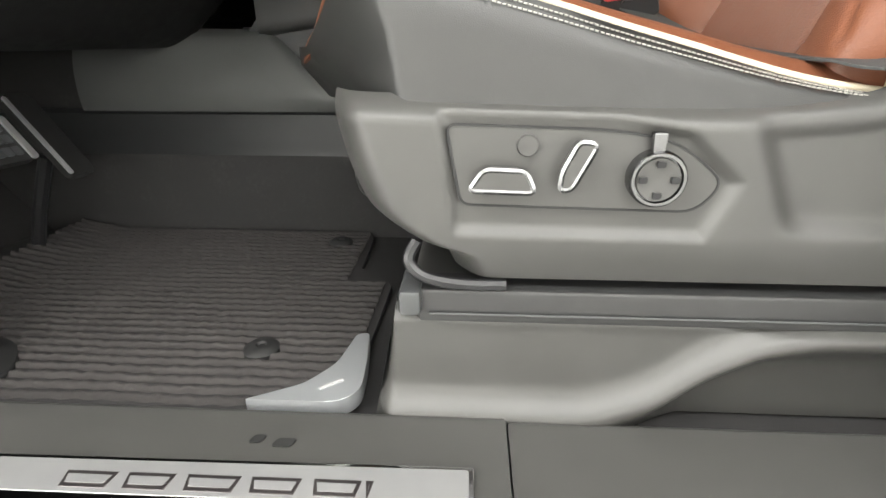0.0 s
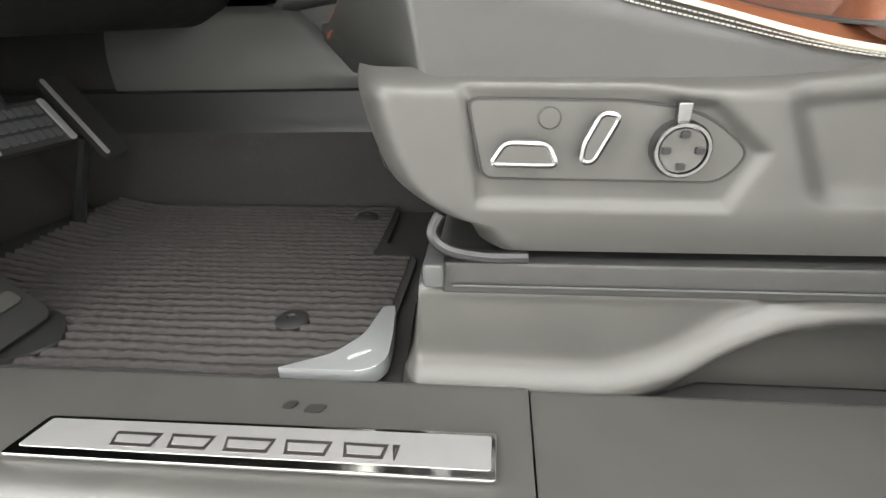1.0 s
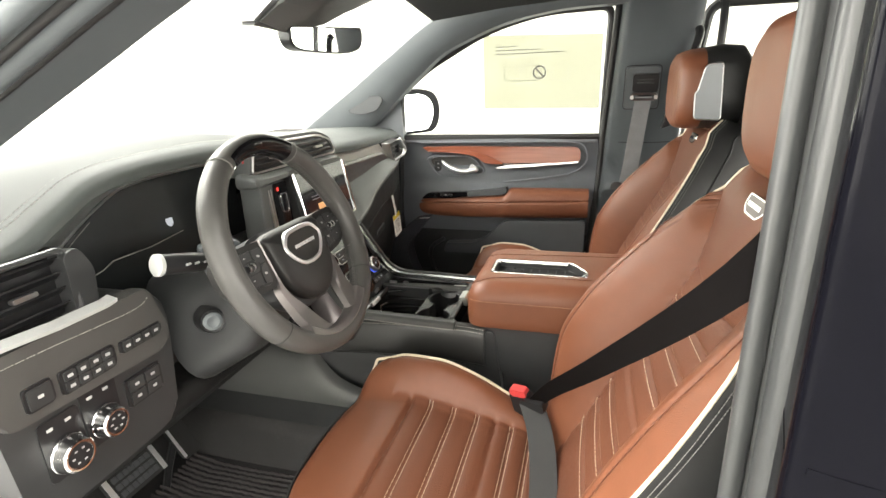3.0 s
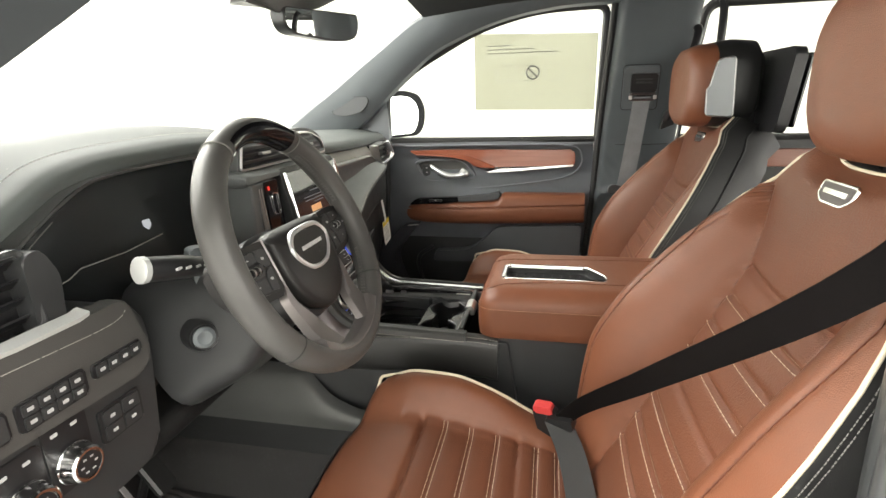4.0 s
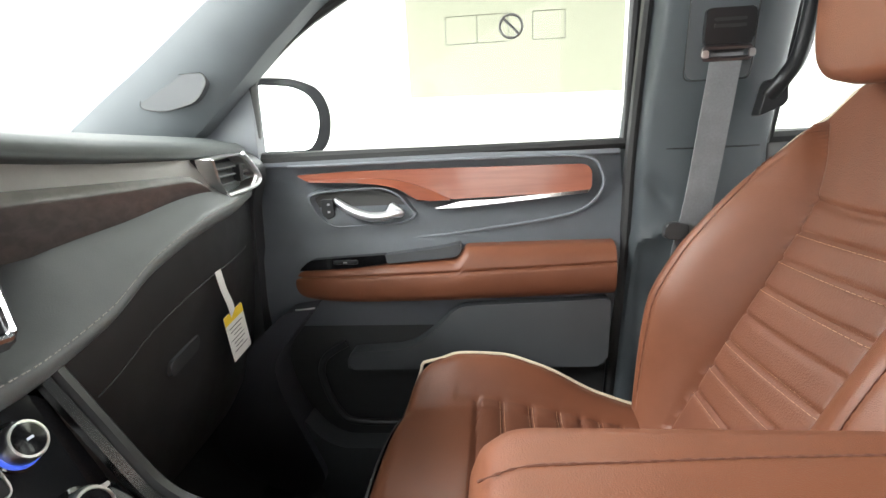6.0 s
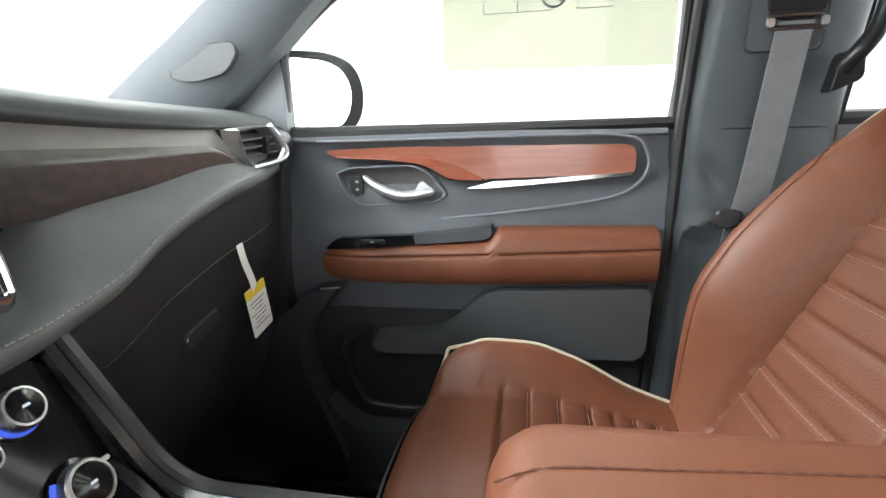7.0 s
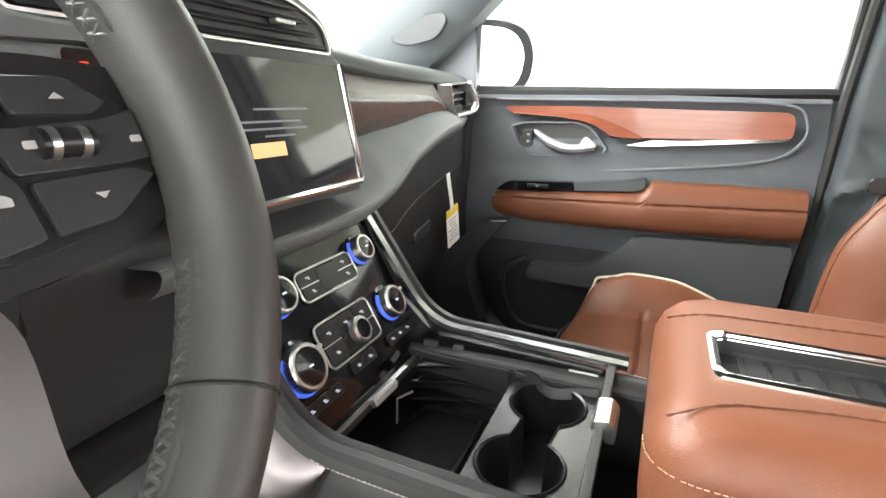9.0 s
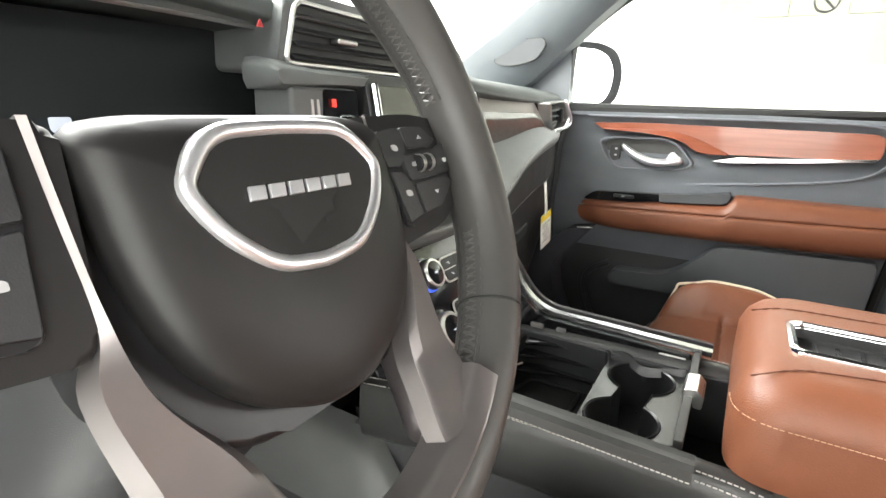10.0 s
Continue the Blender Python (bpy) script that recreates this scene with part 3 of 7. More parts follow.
o = fillet([(-0.336, 0.835), (-0.300, 0.787), (-0.256, 0.764), (0.285, 0.772), (0.270, 0.635), (-0.300, 0.635)], [0.02, 0.03, 0.03, 0.01, 0.01, 0.02], 6)
along_y(bm, o, DY - 0.090, DY - 0.025, 0.012, 4)
part("bin_front", bm, LOWER_DOOR, door, "dark grey front of the door bin", 60)
bm = B()
tube(bm, [V3(p.x, DY - 0.040, p.y) for p in smooth_path([(-0.240, 0.985, 0), (-0.292, 0.950, 0), (-0.300, 0.90, 0), (-0.268, 0.822, 0), (-0.215, 0.798, 0), (0.0, 0.800, 0)], 6)], 0.008, 8)
part("bin_edge", bm, PLASTIC, door, "", 60)
bm = B()
# forward edge of the outline is shaped to where the panel falls into shade
o = fillet([(-0.283, 1.086), (-0.378, 0.970), (-0.369, 0.907), (-0.286, 0.705), (-0.325, 0.655), (-0.46, 0.700), (-0.516, 0.765), (-0.523, 0.850), (-0.503, 0.930), (-0.415, 1.014), (-0.345, 1.076)],
           [0.006, 0.03, 0.03, 0.02, 0.03, 0.05, 0.04, 0.04, 0.04, 0.05, 0.01], 6)
along_y(bm, o, DY - 0.112, DY + 0.005, 0.016, 4)
setting("kick_panel", bm, KICK, "dark blue-grey kick panel beside the passenger footwell", "trim", 60)
bm = B()
tube(bm, [V3(-0.278, DY - 0.108, 1.087), V3(-0.300, DY - 0.114, 1.0865), V3(-0.318, DY - 0.110, 1.084)], 0.0018, 6)
part("kick_panel_edge", bm, SATIN, bpy.data.objects["kick_panel"])
# window frame and glass
bm = B()
WIN = [(-0.405, 1.385), (-0.405, 1.545), (-0.30, 1.635), (-0.06, 1.760), (0.14, 1.808), (0.36, 1.812), (0.345, 1.385)]
fr = [V3(x, DY - 0.03 * (z - 1.385) / 0.42, z) for x, z in fillet(WIN, [0.0, 0.02, 0.08, 0.1, 0.08, 0.04, 0.0], 5)]
tube(bm, fr, 0.013, 8, True)
part("window_frame", bm, RUBBER, door)
bm = B()
vs = [bm.verts.new(p + V3(0, 0.01, 0)) for p in fr]
bm.faces.new(vs)
wg = part("window_pane", bm, GLASS, door)
wg.visible_shadow = False
bm = B()
along_y(bm, fillet([(-0.56, 1.38), (-0.400, 1.38), (-0.402, 1.56), (-0.56, 1.46)], 0.008, 3), DY - 0.022, DY + 0.02, 0.003)
part("mirror_sail", bm, DOOR_PLASTIC, door)
# sheet with a ban sign stuck in the window
st = thing("window_sticker", (0.13, DY - 0.02, 1.49), "pale translucent printed price sheet stuck inside the window glass", "sticker")
STY = lambda z: DY - 0.03 * (z - 1.385) / 0.42 - 0.006
bm = B()
vs = [bm.verts.new(V3(x, STY(z), z)) for x, z in ((-0.075, 1.492), (0.335, 1.485), (0.335, 1.728), (-0.075, 1.742))]
bm.faces.new(vs)
sh = part("sheet", bm, STICKER, st)
bm = B()
c = V3(0.125, STY(1.61) - 0.002, 1.612)
tube(bm, [c + V3(math.cos(a) * 0.021, 0, math.sin(a) * 0.021) for a in [2 * math.pi * k / 28 for k in range(28)]], 0.0026, 5, True)
tube(bm, [c + V3(-0.014, 0, 0.014), c + V3(0.014, 0, -0.014)], 0.0026, 5)
part("ban_sign", bm, INK, st, "printed grey ring with a slash")
for r in range(3):
    bm = B()
    box(bm, (-0.03, STY(1.69) - 0.0015, 1.70 - 0.012 * r), (0.05 + 0.08 * ((r * 7) % 3), STY(1.69) - 0.001, 1.7025 - 0.012 * r))
    part("print_bar", bm, INK, st)
for a, b in ((0.0, 0.06), (0.06, 0.12), (0.165, 0.225)):
    bm = B()
    for x0, x1, z0, z1 in ((a, b, 1.585, 1.5862), (a, b, 1.635, 1.6362), (a, a + 0.0012, 1.585, 1.635), (b, b + 0.0012, 1.585, 1.635)):
        box(bm, (x0, STY(1.61) - 0.0015, z0), (x1, STY(1.61) - 0.001, z1))
    part("print_frame", bm, INK, st)


# door mirror outside
mr = thing("door_mirror", (-0.40, 1.95, 1.40), "black door mirror with bright glass outside the passenger window", "mirror")
bm = B()
# the glass faces back and in towards the driver
GU, GN = V3(0.447, 0.894, 0), V3(0.894, -0.447, 0)
GO = V3(-0.40, 2.02, 0.0)
o = fillet([(-0.100, 1.560), (0.03, 1.570), (0.115, 1.552), (0.150, 1.495), (0.138, 1.425), (0.10, 1.388), (-0.095, 1.388)], [0.02, 0.06, 0.04, 0.04, 0.04, 0.03, 0.02], 6)
rings = []
for sc, d in ((0.965, 0.004), (1.0, 0.002), (1.02, -0.010), (1.0, -0.04), (0.88, -0.085), (0.6, -0.105)):
    rings.append([GO + GU * (0.02 + (a - 0.02) * sc) + GN * d + Z3 * (1.475 + (b - 1.475) * sc) for a, b in o])
loft(bm, rings)
part("housing", bm, PAINT, mr, "black mirror housing", 60)
bm = B()
o2 = fillet([(-0.084, 1.546), (0.02, 1.548), (0.072, 1.532), (0.100, 1.492), (0.093, 1.440), (0.062, 1.400), (-0.084, 1.400)], [0.015, 0.05, 0.035, 0.035, 0.04, 0.025, 0.012], 6)
bm.faces.new([bm.verts.new(GO + GU * a + GN * 0.0075 + Z3 * b) for a, b in o2])
part("mirror_glass", bm, MIRROR, mr, "bright flat mirror glass")
bm = B()
along_y(bm, fillet([(-0.50, 1.39), (-0.47, 1.39), (-0.47, 1.43), (-0.50, 1.43)], 0.01, 3), DY + 0.02, 1.98, 0.004)
part("arm", bm, SMOOTH_BLACK, mr)

# middle pillar, passenger side
bm = B()


def bpil(u, v):
    z = lerp(0.60, 1.87, v)
    a = lerp(0.346 - 0.036 * max(0, 1.30 - z) / 0.40, 0.600, u) + 0.035 * max(0, z - 1.37) / 0.45
    dep = 1.79 + 0.085 * max(0, 1 - u / 0.10) ** 2 + 0.055 * (1 - math.sin(math.pi * min(1, max(0, u))) ** 0.5) - 0.07 * max(0, z - 1.38) / 0.45
    dep += 0.025 * (1 / (1 + math.exp((z - 1.14) / 0.02))) * bump1(u, 0.25, 0.3)
    # pressed crease and ledge beside the belt
    side = 1 / (1 + math.exp((a - 0.415) / 0.006))
    dep -= 0.010 * bump1(z, 1.190 + 0.45 * (a - 0.342), 0.012) * side
    dep += 0.013 * bump1(z - 1.295 + 0.9 * (a - 0.395), 0, 0.022) * bump1(a, 0.398, 0.020)
    dep += 0.018 / (1 + math.exp((z - 1.185) / 0.006)) * side * (1 / (1 + math.exp((0.368 - a) / 0.004)))
    return V3(a, dep, z)


surf(bm, bpil, 44, 130)
bmesh.ops.solidify(bm, geom=bm.faces[:], thickness=-0.04)
pil = setting("pillar_middle_passenger", bm, PILLAR, "grey moulded plastic middle roof pillar on the passenger side", "pillar")
bm = B()
tube(bm, smooth_path([(0.302, 1.845, 0.62), (0.322, 1.845, 0.90), (0.345, 1.845, 1.20), (0.353, 1.845, 1.38), (0.378, 1.80, 1.81)], 4), 0.011, 8)
part("door_seal", bm, RUBBER, pil)
bm = B()
for zz in (1.372,):
    tube(bm, [V3(lerp(0.36, 0.595, k / 10), 1.7875 + 0.055 * (1 - math.sin(math.pi * k / 10) ** 0.5), zz) for k in range(11)], 0.0015, 5)
part("panel_joint", bm, RUBBER, pil)


gb = thing("passenger_belt", (0.46, 1.76, 0.75), "grey seat belt hanging from its guide on the middle pillar", "seat belt")
bm = B()
slab(bm, (0.462, 1.741, 1.552), X3, V3(0, -0.16, 1), rrect(0.104, 0.130, 0.012), 0.0, 0.007, 0.003)
cvr = part("cover", bm, PILLAR, gb)
bm = B()
tube(bm, [V3(0.462 + a, 1.7335 - 0.16 * b, 1.552 + b) for a, b in rrect(0.108, 0.134, 0.012)], 0.0013, 5, True)
part("cover_gap", bm, RUBBER, cvr)
bm = B()
slab(bm, (0.470, 1.734, 1.563), X3, V3(0, -0.16, 1), fillet([(-0.038, 0.032), (0.040, 0.032), (0.040, -0.022), (0.022, -0.036), (-0.022, -0.036), (-0.038, -0.022)], 0.008, 4), 0.0, 0.012, 0.003)
sld = part("slider", bm, SMOOTH_BLACK, gb, "black height slider")
for k in range(3):
    bm = B()
    slab(bm, (0.470, 1.7225, 1.566 + 0.010 * k), X3, V3(0, -0.16, 1), rrect(0.050, 0.005, 0.002), 0.0, 0.003, 0.001)
    part("slider_rib", bm, PLASTIC, sld)
bm = B()
tube(bm, [V3(0.468 + p[0], 1.722, 1.524 + p[1]) for p in rrect(0.074, 0.018, 0.007)], 0.004, 8, True)
part("guide_loop", bm, DARK_METAL, gb, "dark metal guide loop")
for e in (-1, 1):
    bm = B()
    slab(bm, (0.468 + e * 0.036, 1.719, 1.522), X3, Z3, rrect(0.010, 0.012, 0.003), 0.0, 0.005, 0.001)
    part("loop_end", bm, SATIN, gb)
bm = B()
ribbon(bm, smooth_path([(0.468, 1.722, 1.524), (0.458, 1.730, 1.42), (0.444, 1.742, 1.28), (0.425, 1.755, 1.15), (0.395, 1.77, 0.80)], 4), V3(0.050, 0, 0.0), 0.0022)
part("webbing", bm, GREY_BELT, gb, "flat grey webbing")
bm = B()
slab(bm, (0.410, 1.748, 1.228), X3, V3(0.1, 0, 1), fillet([(-0.024, 0.012), (-0.010, 0.018), (0.018, 0.012), (0.020, -0.012), (-0.010, -0.016), (-0.024, -0.010)], 0.005, 3), -0.002, 0.014, 0.004)
part("latch_tongue", bm, PLASTIC, gb, "black latch tongue")

# rear door beyond
rd = thing("rear_passenger_door", (1.1, DY, 0.62), "closed rear passenger door in dark trim with wood strip", "car door")
bm = B()
box(bm, (0.60, DY - 0.01, 0.62), (1.55, DY + 0.1, 1.385), 0.015)
part("inner_panel", bm, PLASTIC, rd)
bm = B()
box(bm, (0.68, DY - 0.022, 1.29), (1.45, DY + 0.0, 1.35), 0.006)
part("wood_inlay", bm, WOOD, rd, "glossy red-brown wood inlay")
bm = B()
box(bm, (0.66, DY - 0.07, 1.08), (1.45, DY + 0.0, 1.19), 0.02, 3)
part("armrest", bm, TAN, rd, "padded tan leather armrest band")
bm = B()
fr = [V3(x, DY - 0.03 * (z - 1.385) / 0.42, z) for x, z in fillet([(0.615, 1.385), (0.655, 1.80), (1.30, 1.80), (1.52, 1.385)], [0.0, 0.05, 0.08, 0.0], 5)]
tube(bm, fr, 0.016, 8, True)
part("window_frame", bm, RUBBER, rd)
bm = B()
bm.faces.new([bm.verts.new(p + V3(0, 0.012, 0)) for p in fr])
wg = part("window_pane", bm, GLASS, rd)
wg.visible_shadow = False
bm = B()
tube(bm, smooth_path([(0.67, 1.735, 1.80), (0.672, 1.715, 1.77), (0.672, 1.71, 1.68), (0.665, 1.715, 1.56), (0.655, 1.755, 1.525)], 4), 0.012, 8)
part("grab_handle", bm, SMOOTH_BLACK, pil)

# rear end and driver side rear closing
bm = B(); box(bm, (2.55, 0.20, 0.4), (2.65, 1.9, 1.25)); setting("tailgate", bm, PILLAR, "dark trimmed tailgate closing the cabin", "wall")


# ---- driver side: sill, pillar, rear door skin ----
bm = B()
o = fillet([(0.12, 0.42), (0.17, 0.57), (0.225, 0.625), (0.36, 0.630), (0.365, 0.59), (0.30, 0.42)], [0.0, 0.03, 0.02, 0.008, 0.005, 0.0], 4)
along_x(bm, o, -0.95, 0.035, 0.002)
sill = setting("door_sill", bm, SHIELD, "dark grey grained plastic door sill cover with small scuffs", "sill")
bm = B()
o = fillet([(0.12, 0.42), (0.17, 0.57), (0.225, 0.622), (0.36, 0.627), (0.365, 0.59), (0.30, 0.42)], [0.0, 0.03, 0.02, 0.008, 0.005, 0.0], 4)
along_x(bm, o, 0.037, 1.1, 0.002)
part("rear_sill_cover", bm, SHIELD, sill)
bm = B()
tube(bm, smooth_path([(0.16, 0.205, 0.615), (0.30, 0.225, 0.628), (0.42, 0.275, 0.66), (0.50, 0.30, 0.72)], 5), 0.012, 8)
part("sill_ridge", bm, SHIELD, sill)
bm = B()
for x, y, w in ((-0.168, 0.321, 0.010), (-0.145, 0.318, 0.016)):
    along_z(bm, [(x + p[0] + 0.4 * p[1], y + p[1]) for p in rrect(w, 0.009, 0.003)], 0.6296, 0.6307)
part("scuff_marks", bm, RUBBER, sill)

pl = thing("sill_plate", (-0.18, 0.275, 0.63), "brushed metal scuff plate with chrome rim set in the door sill", "scuff plate")
bm = B()
o = fillet([(-0.375, 0.251), (0.008, 0.253), (0.008, 0.298), (-0.366, 0.293)], 0.004, 3)
along_z(bm, o, 0.6285, 0.6325, 0.0015)
part("rim", bm, CHROME, pl, "polished chrome rim")
bm = B()
o = fillet([(-0.366, 0.259), (0.004, 0.261), (0.004, 0.294), (-0.360, 0.289)], 0.003, 3)
along_z(bm, o, 0.632, 0.6332, 0.0004)
part("plate", bm, SILVER, pl)
for x, w in ((-0.2755, 0.039), (-0.2300, 0.036), (-0.1830, 0.040), (-0.1365, 0.037), (-0.0915, 0.035), (-0.0680, 0.006)):
    o = [(x + a, 0.2715 + 0.006 * (x + 0.18) + b) for a, b in ((-w / 2 + 0.003, -0.0075), (w / 2 - 0.002, -0.0075), (w / 2, 0.0075), (-w / 2, 0.0075))]
    bm = B()
    along_z(bm, o, 0.633, 0.6337, 0.0003)
    wb = part("wordmark_bar", bm, DARK_METAL, pl, "plain dark metal bar")
    bm = B()
    cx = sum(p[0] for p in o) / 4
    cyb = sum(p[1] for p in o) / 4
    along_z(bm, [(cx + (a - cx) * (1 - 0.007 / w * 0.8), cyb + (b - cyb) * 0.52) for a, b in o], 0.6337, 0.6341, 0.0001)
    part("bar_face", bm, SILVER, wb)

# middle pillar and rear door skin on the driver side
bm = B()
o = fillet([(0.446, 0.350), (0.462, 0.318), (0.490, 0.312), (0.58, 0.315), (0.62, 0.40), (0.50, 0.41), (0.452, 0.385)], [0.02, 0.012, 0.008, 0.02, 0.02, 0.02, 0.02], 5)
slab(bm, (0, 0, 0), X3, Y3, o, 0.60, 1.90, 0.0)
dp = setting("pillar_middle_driver", bm, SEAL, "grey plastic middle roof pillar with door seals on the driver side", "pillar")
bm = B()
tube(bm, smooth_path([(0.446, 0.337, 0.66), (0.446, 0.337, 1.2), (0.448, 0.339, 1.88)], 4), 0.0095, 12)
part("door_seal", bm, SEAL, dp)
bm = B()
tube(bm, smooth_path([(0.473, 0.328, 0.66), (0.473, 0.328, 1.2), (0.475, 0.332, 1.88)], 4), 0.0170, 20)
part("pillar_roll", bm, SEAL, dp, "rounded satin grey trim roll")
bm = B()
tube(bm, smooth_path([(0.475, 0.294, 0.66), (0.475, 0.294, 1.2), (0.477, 0.298, 1.88)], 4), 0.006, 8)
part("outer_seal", bm, RUBBER, dp)
bm = B()
along_z(bm, fillet([(0.425, 0.195), (0.47, 0.178), (1.5, 0.15), (1.5, 0.30), (0.50, 0.288), (0.445, 0.262)], [0.012, 0.03, 0, 0, 0.02, 0.015], 5), 0.50, 1.36, 0.01)
along_z(bm, fillet([(0.4255, 0.1955), (0.4703, 0.1785), (0.75, 0.1710), (0.75, 0.290), (0.50, 0.2878), (0.4453, 0.2617)], [0.012, 0.03, 0, 0, 0.02, 0.015], 5), 1.345, 1.88, 0.004)
tagged(part("rear_driver_door", bm, PAINT), "closed rear door in gloss black paint beside the driver seat", "car door")


# ---- seats ----
# profiles of the backrest over its height: middle, both bolster crests, both piped edges
FRONT = [(0.88, 0.262), (0.95, 0.294), (1.00, 0.320), (1.10, 0.370), (1.20, 0.424), (1.29, 0.470), (1.36, 0.492), (1.42, 0.512), (1.49, 0.545)]
PIPE_L = [(0.88, 0.305), (0.926, 0.300), (0.971, 0.300), (1.042, 0.317), (1.128, 0.355), (1.19, 0.387), (1.252, 0.421), (1.304, 0.450), (1.40, 0.502), (1.49, 0.540)]
PIPE_R = [(0.88, 0.275), (1.02, 0.285), (1.12, 0.297), (1.205, 0.338), (1.28, 0.396), (1.37, 0.470), (1.42, 0.506), (1.49, 0.540)]
CREST_L = [(0.88, 0.262), (1.00, 0.284), (1.125, 0.338), (1.178, 0.367), (1.23, 0.397), (1.31, 0.450), (1.37, 0.486), (1.42, 0.508), (1.49, 0.545)]
CREST_R = [(0.88, 0.246), (1.017, 0.257), (1.115, 0.270), (1.205, 0.314), (1.24, 0.340), (1.28, 0.374), (1.37, 0.458), (1.42, 0.500), (1.49, 0.545)]
INNER = [(0.88, 0.120), (1.28, 0.122), (1.34, 0.132), (1.38, 0.152), (1.42, 0.175), (1.49, 0.2)]


def back_x(z):
    return table(FRONT, z)


def build_seat(name, dx, cy, out, label, rest, thread):
    s = thing(name, (0.15 + dx, cy, FLOOR), label, "car seat", "front seats")
    EDGE = [(-0.17, 0.962), (-0.10, 0.983), (0.0, 0.966), (0.13, 0.931), (0.27, 0.897), (0.40, 0.885)]
    EDGE_R = [(-0.17, 0.940), (-0.14, 0.972), (-0.105, 1.000), (-0.05, 1.019), (0.02, 1.016), (0.085, 0.996), (0.12, 0.980), (0.19, 0.942), (0.30, 0.906), (0.40, 0.890)]
    MID = [(-0.20, 0.925), (-0.13, 0.948), (-0.05, 0.957), (0.10, 0.935), (0.30, 0.900), (0.40, 0.893)]
    HW = 0.217
    LINES = [-0.023, 0.020, 0.068, 0.116, 0.153, 0.186, 0.222, 0.258]
    W = lambda x, y, z: V3(x + dx, cy + y * -out, z)

    def top(x, y, grooves=True):
        a = abs(y)
        k = min(1, max(0, (a - 0.135) / 0.075))
        k = k * k * (3 - 2 * k)
        z = lerp(table(MID, x), table(EDGE if y * out > 0 else EDGE_R, x), k) + 0.016 * bump1(a, 0.185, 0.022) * (1 if y * out > 0 else 0.4)
        if grooves:
            if a < 0.157:
                for l in LINES:
                    if abs(x - l) < 0.012:
                        z -= 0.0045 * bump1(x, l, 0.004)
                if -0.02 < x < 0.26:
                    near = min(abs(x - l) for l in LINES)
                    z += 0.0022 * min(1, near / 0.018)
            if x > -0.06:
                z -= 0.006 * bump1(a, 0.157, 0.005)
            z -= 0.003 * bump1(x, -0.023 if a < 0.157 else 9, 0.005)
        return z

    def x_front(y):
        if y * out > 0 and out > 0:
            return -0.168 + 0.101 * (abs(y) / HW) ** 3.4
        return -0.170 + 0.050 * (abs(y) / HW) ** 3.2

    def nose(y):
        return 0.038 - (0.026 * (y / HW) ** 6 if y > 0 and out > 0 else 0)

    def inset(y):
        return min(1, max(0, (abs(y) / HW - 0.4) / 0.3)) if y > 0 and out > 0 else 0

    ys = [-HW + 2 * HW * k / 76 for k in range(77)]
    bm = B()
    rows = []
    for k in range(4):
        rows.append([W(x_front(y) + (0.004 + 0.009 * inset(y)) * (3 - k), y, lerp(0.90 + 0.02 * inset(y), top(x_front(y) + nose(y), y) - nose(y), k / 4)) for y in ys])
    for k in range(9):
        a = k / 8 * math.pi / 2
        rows.append([W(x_front(y) + nose(y) * (1 - math.cos(a)), y, top(x_front(y) + nose(y), y) - nose(y) * (1 - math.sin(a))) for y in ys])
    n = 130
    for k in range(1, n + 1):
        r = []
        for y in ys:
            x = lerp(x_front(y) + nose(y), 0.40, k / n)
            r.append(W(x, y, top(x, y)))
        rows.append(r)
    loft(bm, rows, cap=False, closed=False)
    cu = part("seat_cushion", bm, TAN, s, "stitched tan leather seat cushion", 60)
    cu.data.materials.append(TAN_PERF)
    for f in cu.data.polygons:
        if abs(f.center.y - cy) < 0.156 and f.center.x - dx > -0.03:
            f.material_index = 1
    # thread lines across the cushion
    for i, l in enumerate(LINES):
        if i in (0, 4):
            continue
        bm = B()
        for d in (-0.0035, 0.0035):
            stitches(bm, [W(l + d, y, top(l + d, y, False) - 0.0012) for y in [-0.153 + 0.306 * k / 24 for k in range(25)]], 0.0036, 0.0031, 0.0006)
        part("cushion_stitching", bm, thread, cu)
    # piping: along both sides and under the front
    def piped(sg):
        corner = [HW * f for f in ((0.995, 0.98, 0.96, 0.94, 0.92) if sg > 0 and out > 0 else (0.995, 0.97, 0.93, 0.88, 0.84))]
        fall = 0.976 if sg > 0 and out > 0 else 0.946
        p = [W(x, sg * (HW + 0.002), top(x, sg * HW, False) + 0.001) for x in [lerp(0.30, x_front(sg * HW) + 0.03, k / 16) for k in range(17)]]
        for k, a in enumerate(corner):
            x = x_front(sg * a)
            p.append(W(x - 0.001, sg * a, lerp(top(x + 0.02, sg * HW, False), fall, (k / 4) ** 1.3)))
        return p

    for sg in (-1, 1):
        bm = B()
        tube(bm, smooth_path(piped(sg), 2), 0.0033, 8)
        part("cushion_piping", bm, CREAM, s, "cream leather piping")
    # dark leather skirt under the piping
    bm = B()
    lo, mi2, cr, hi = [], [], [], []
    def half(sg):
        r = [(lerp(0.36, x_front(sg * HW) + 0.03, k / 16), sg * HW) for k in range(17)]
        return r + [(x_front(sg * a * HW), sg * a * HW) for a in (0.995, 0.97, 0.93, 0.87, 0.79, 0.70)]

    loop = half(-1) + [(x_front(y), y) for y in [-0.13 + 0.26 * k / 8 for k in range(9)]] + half(1)[::-1]
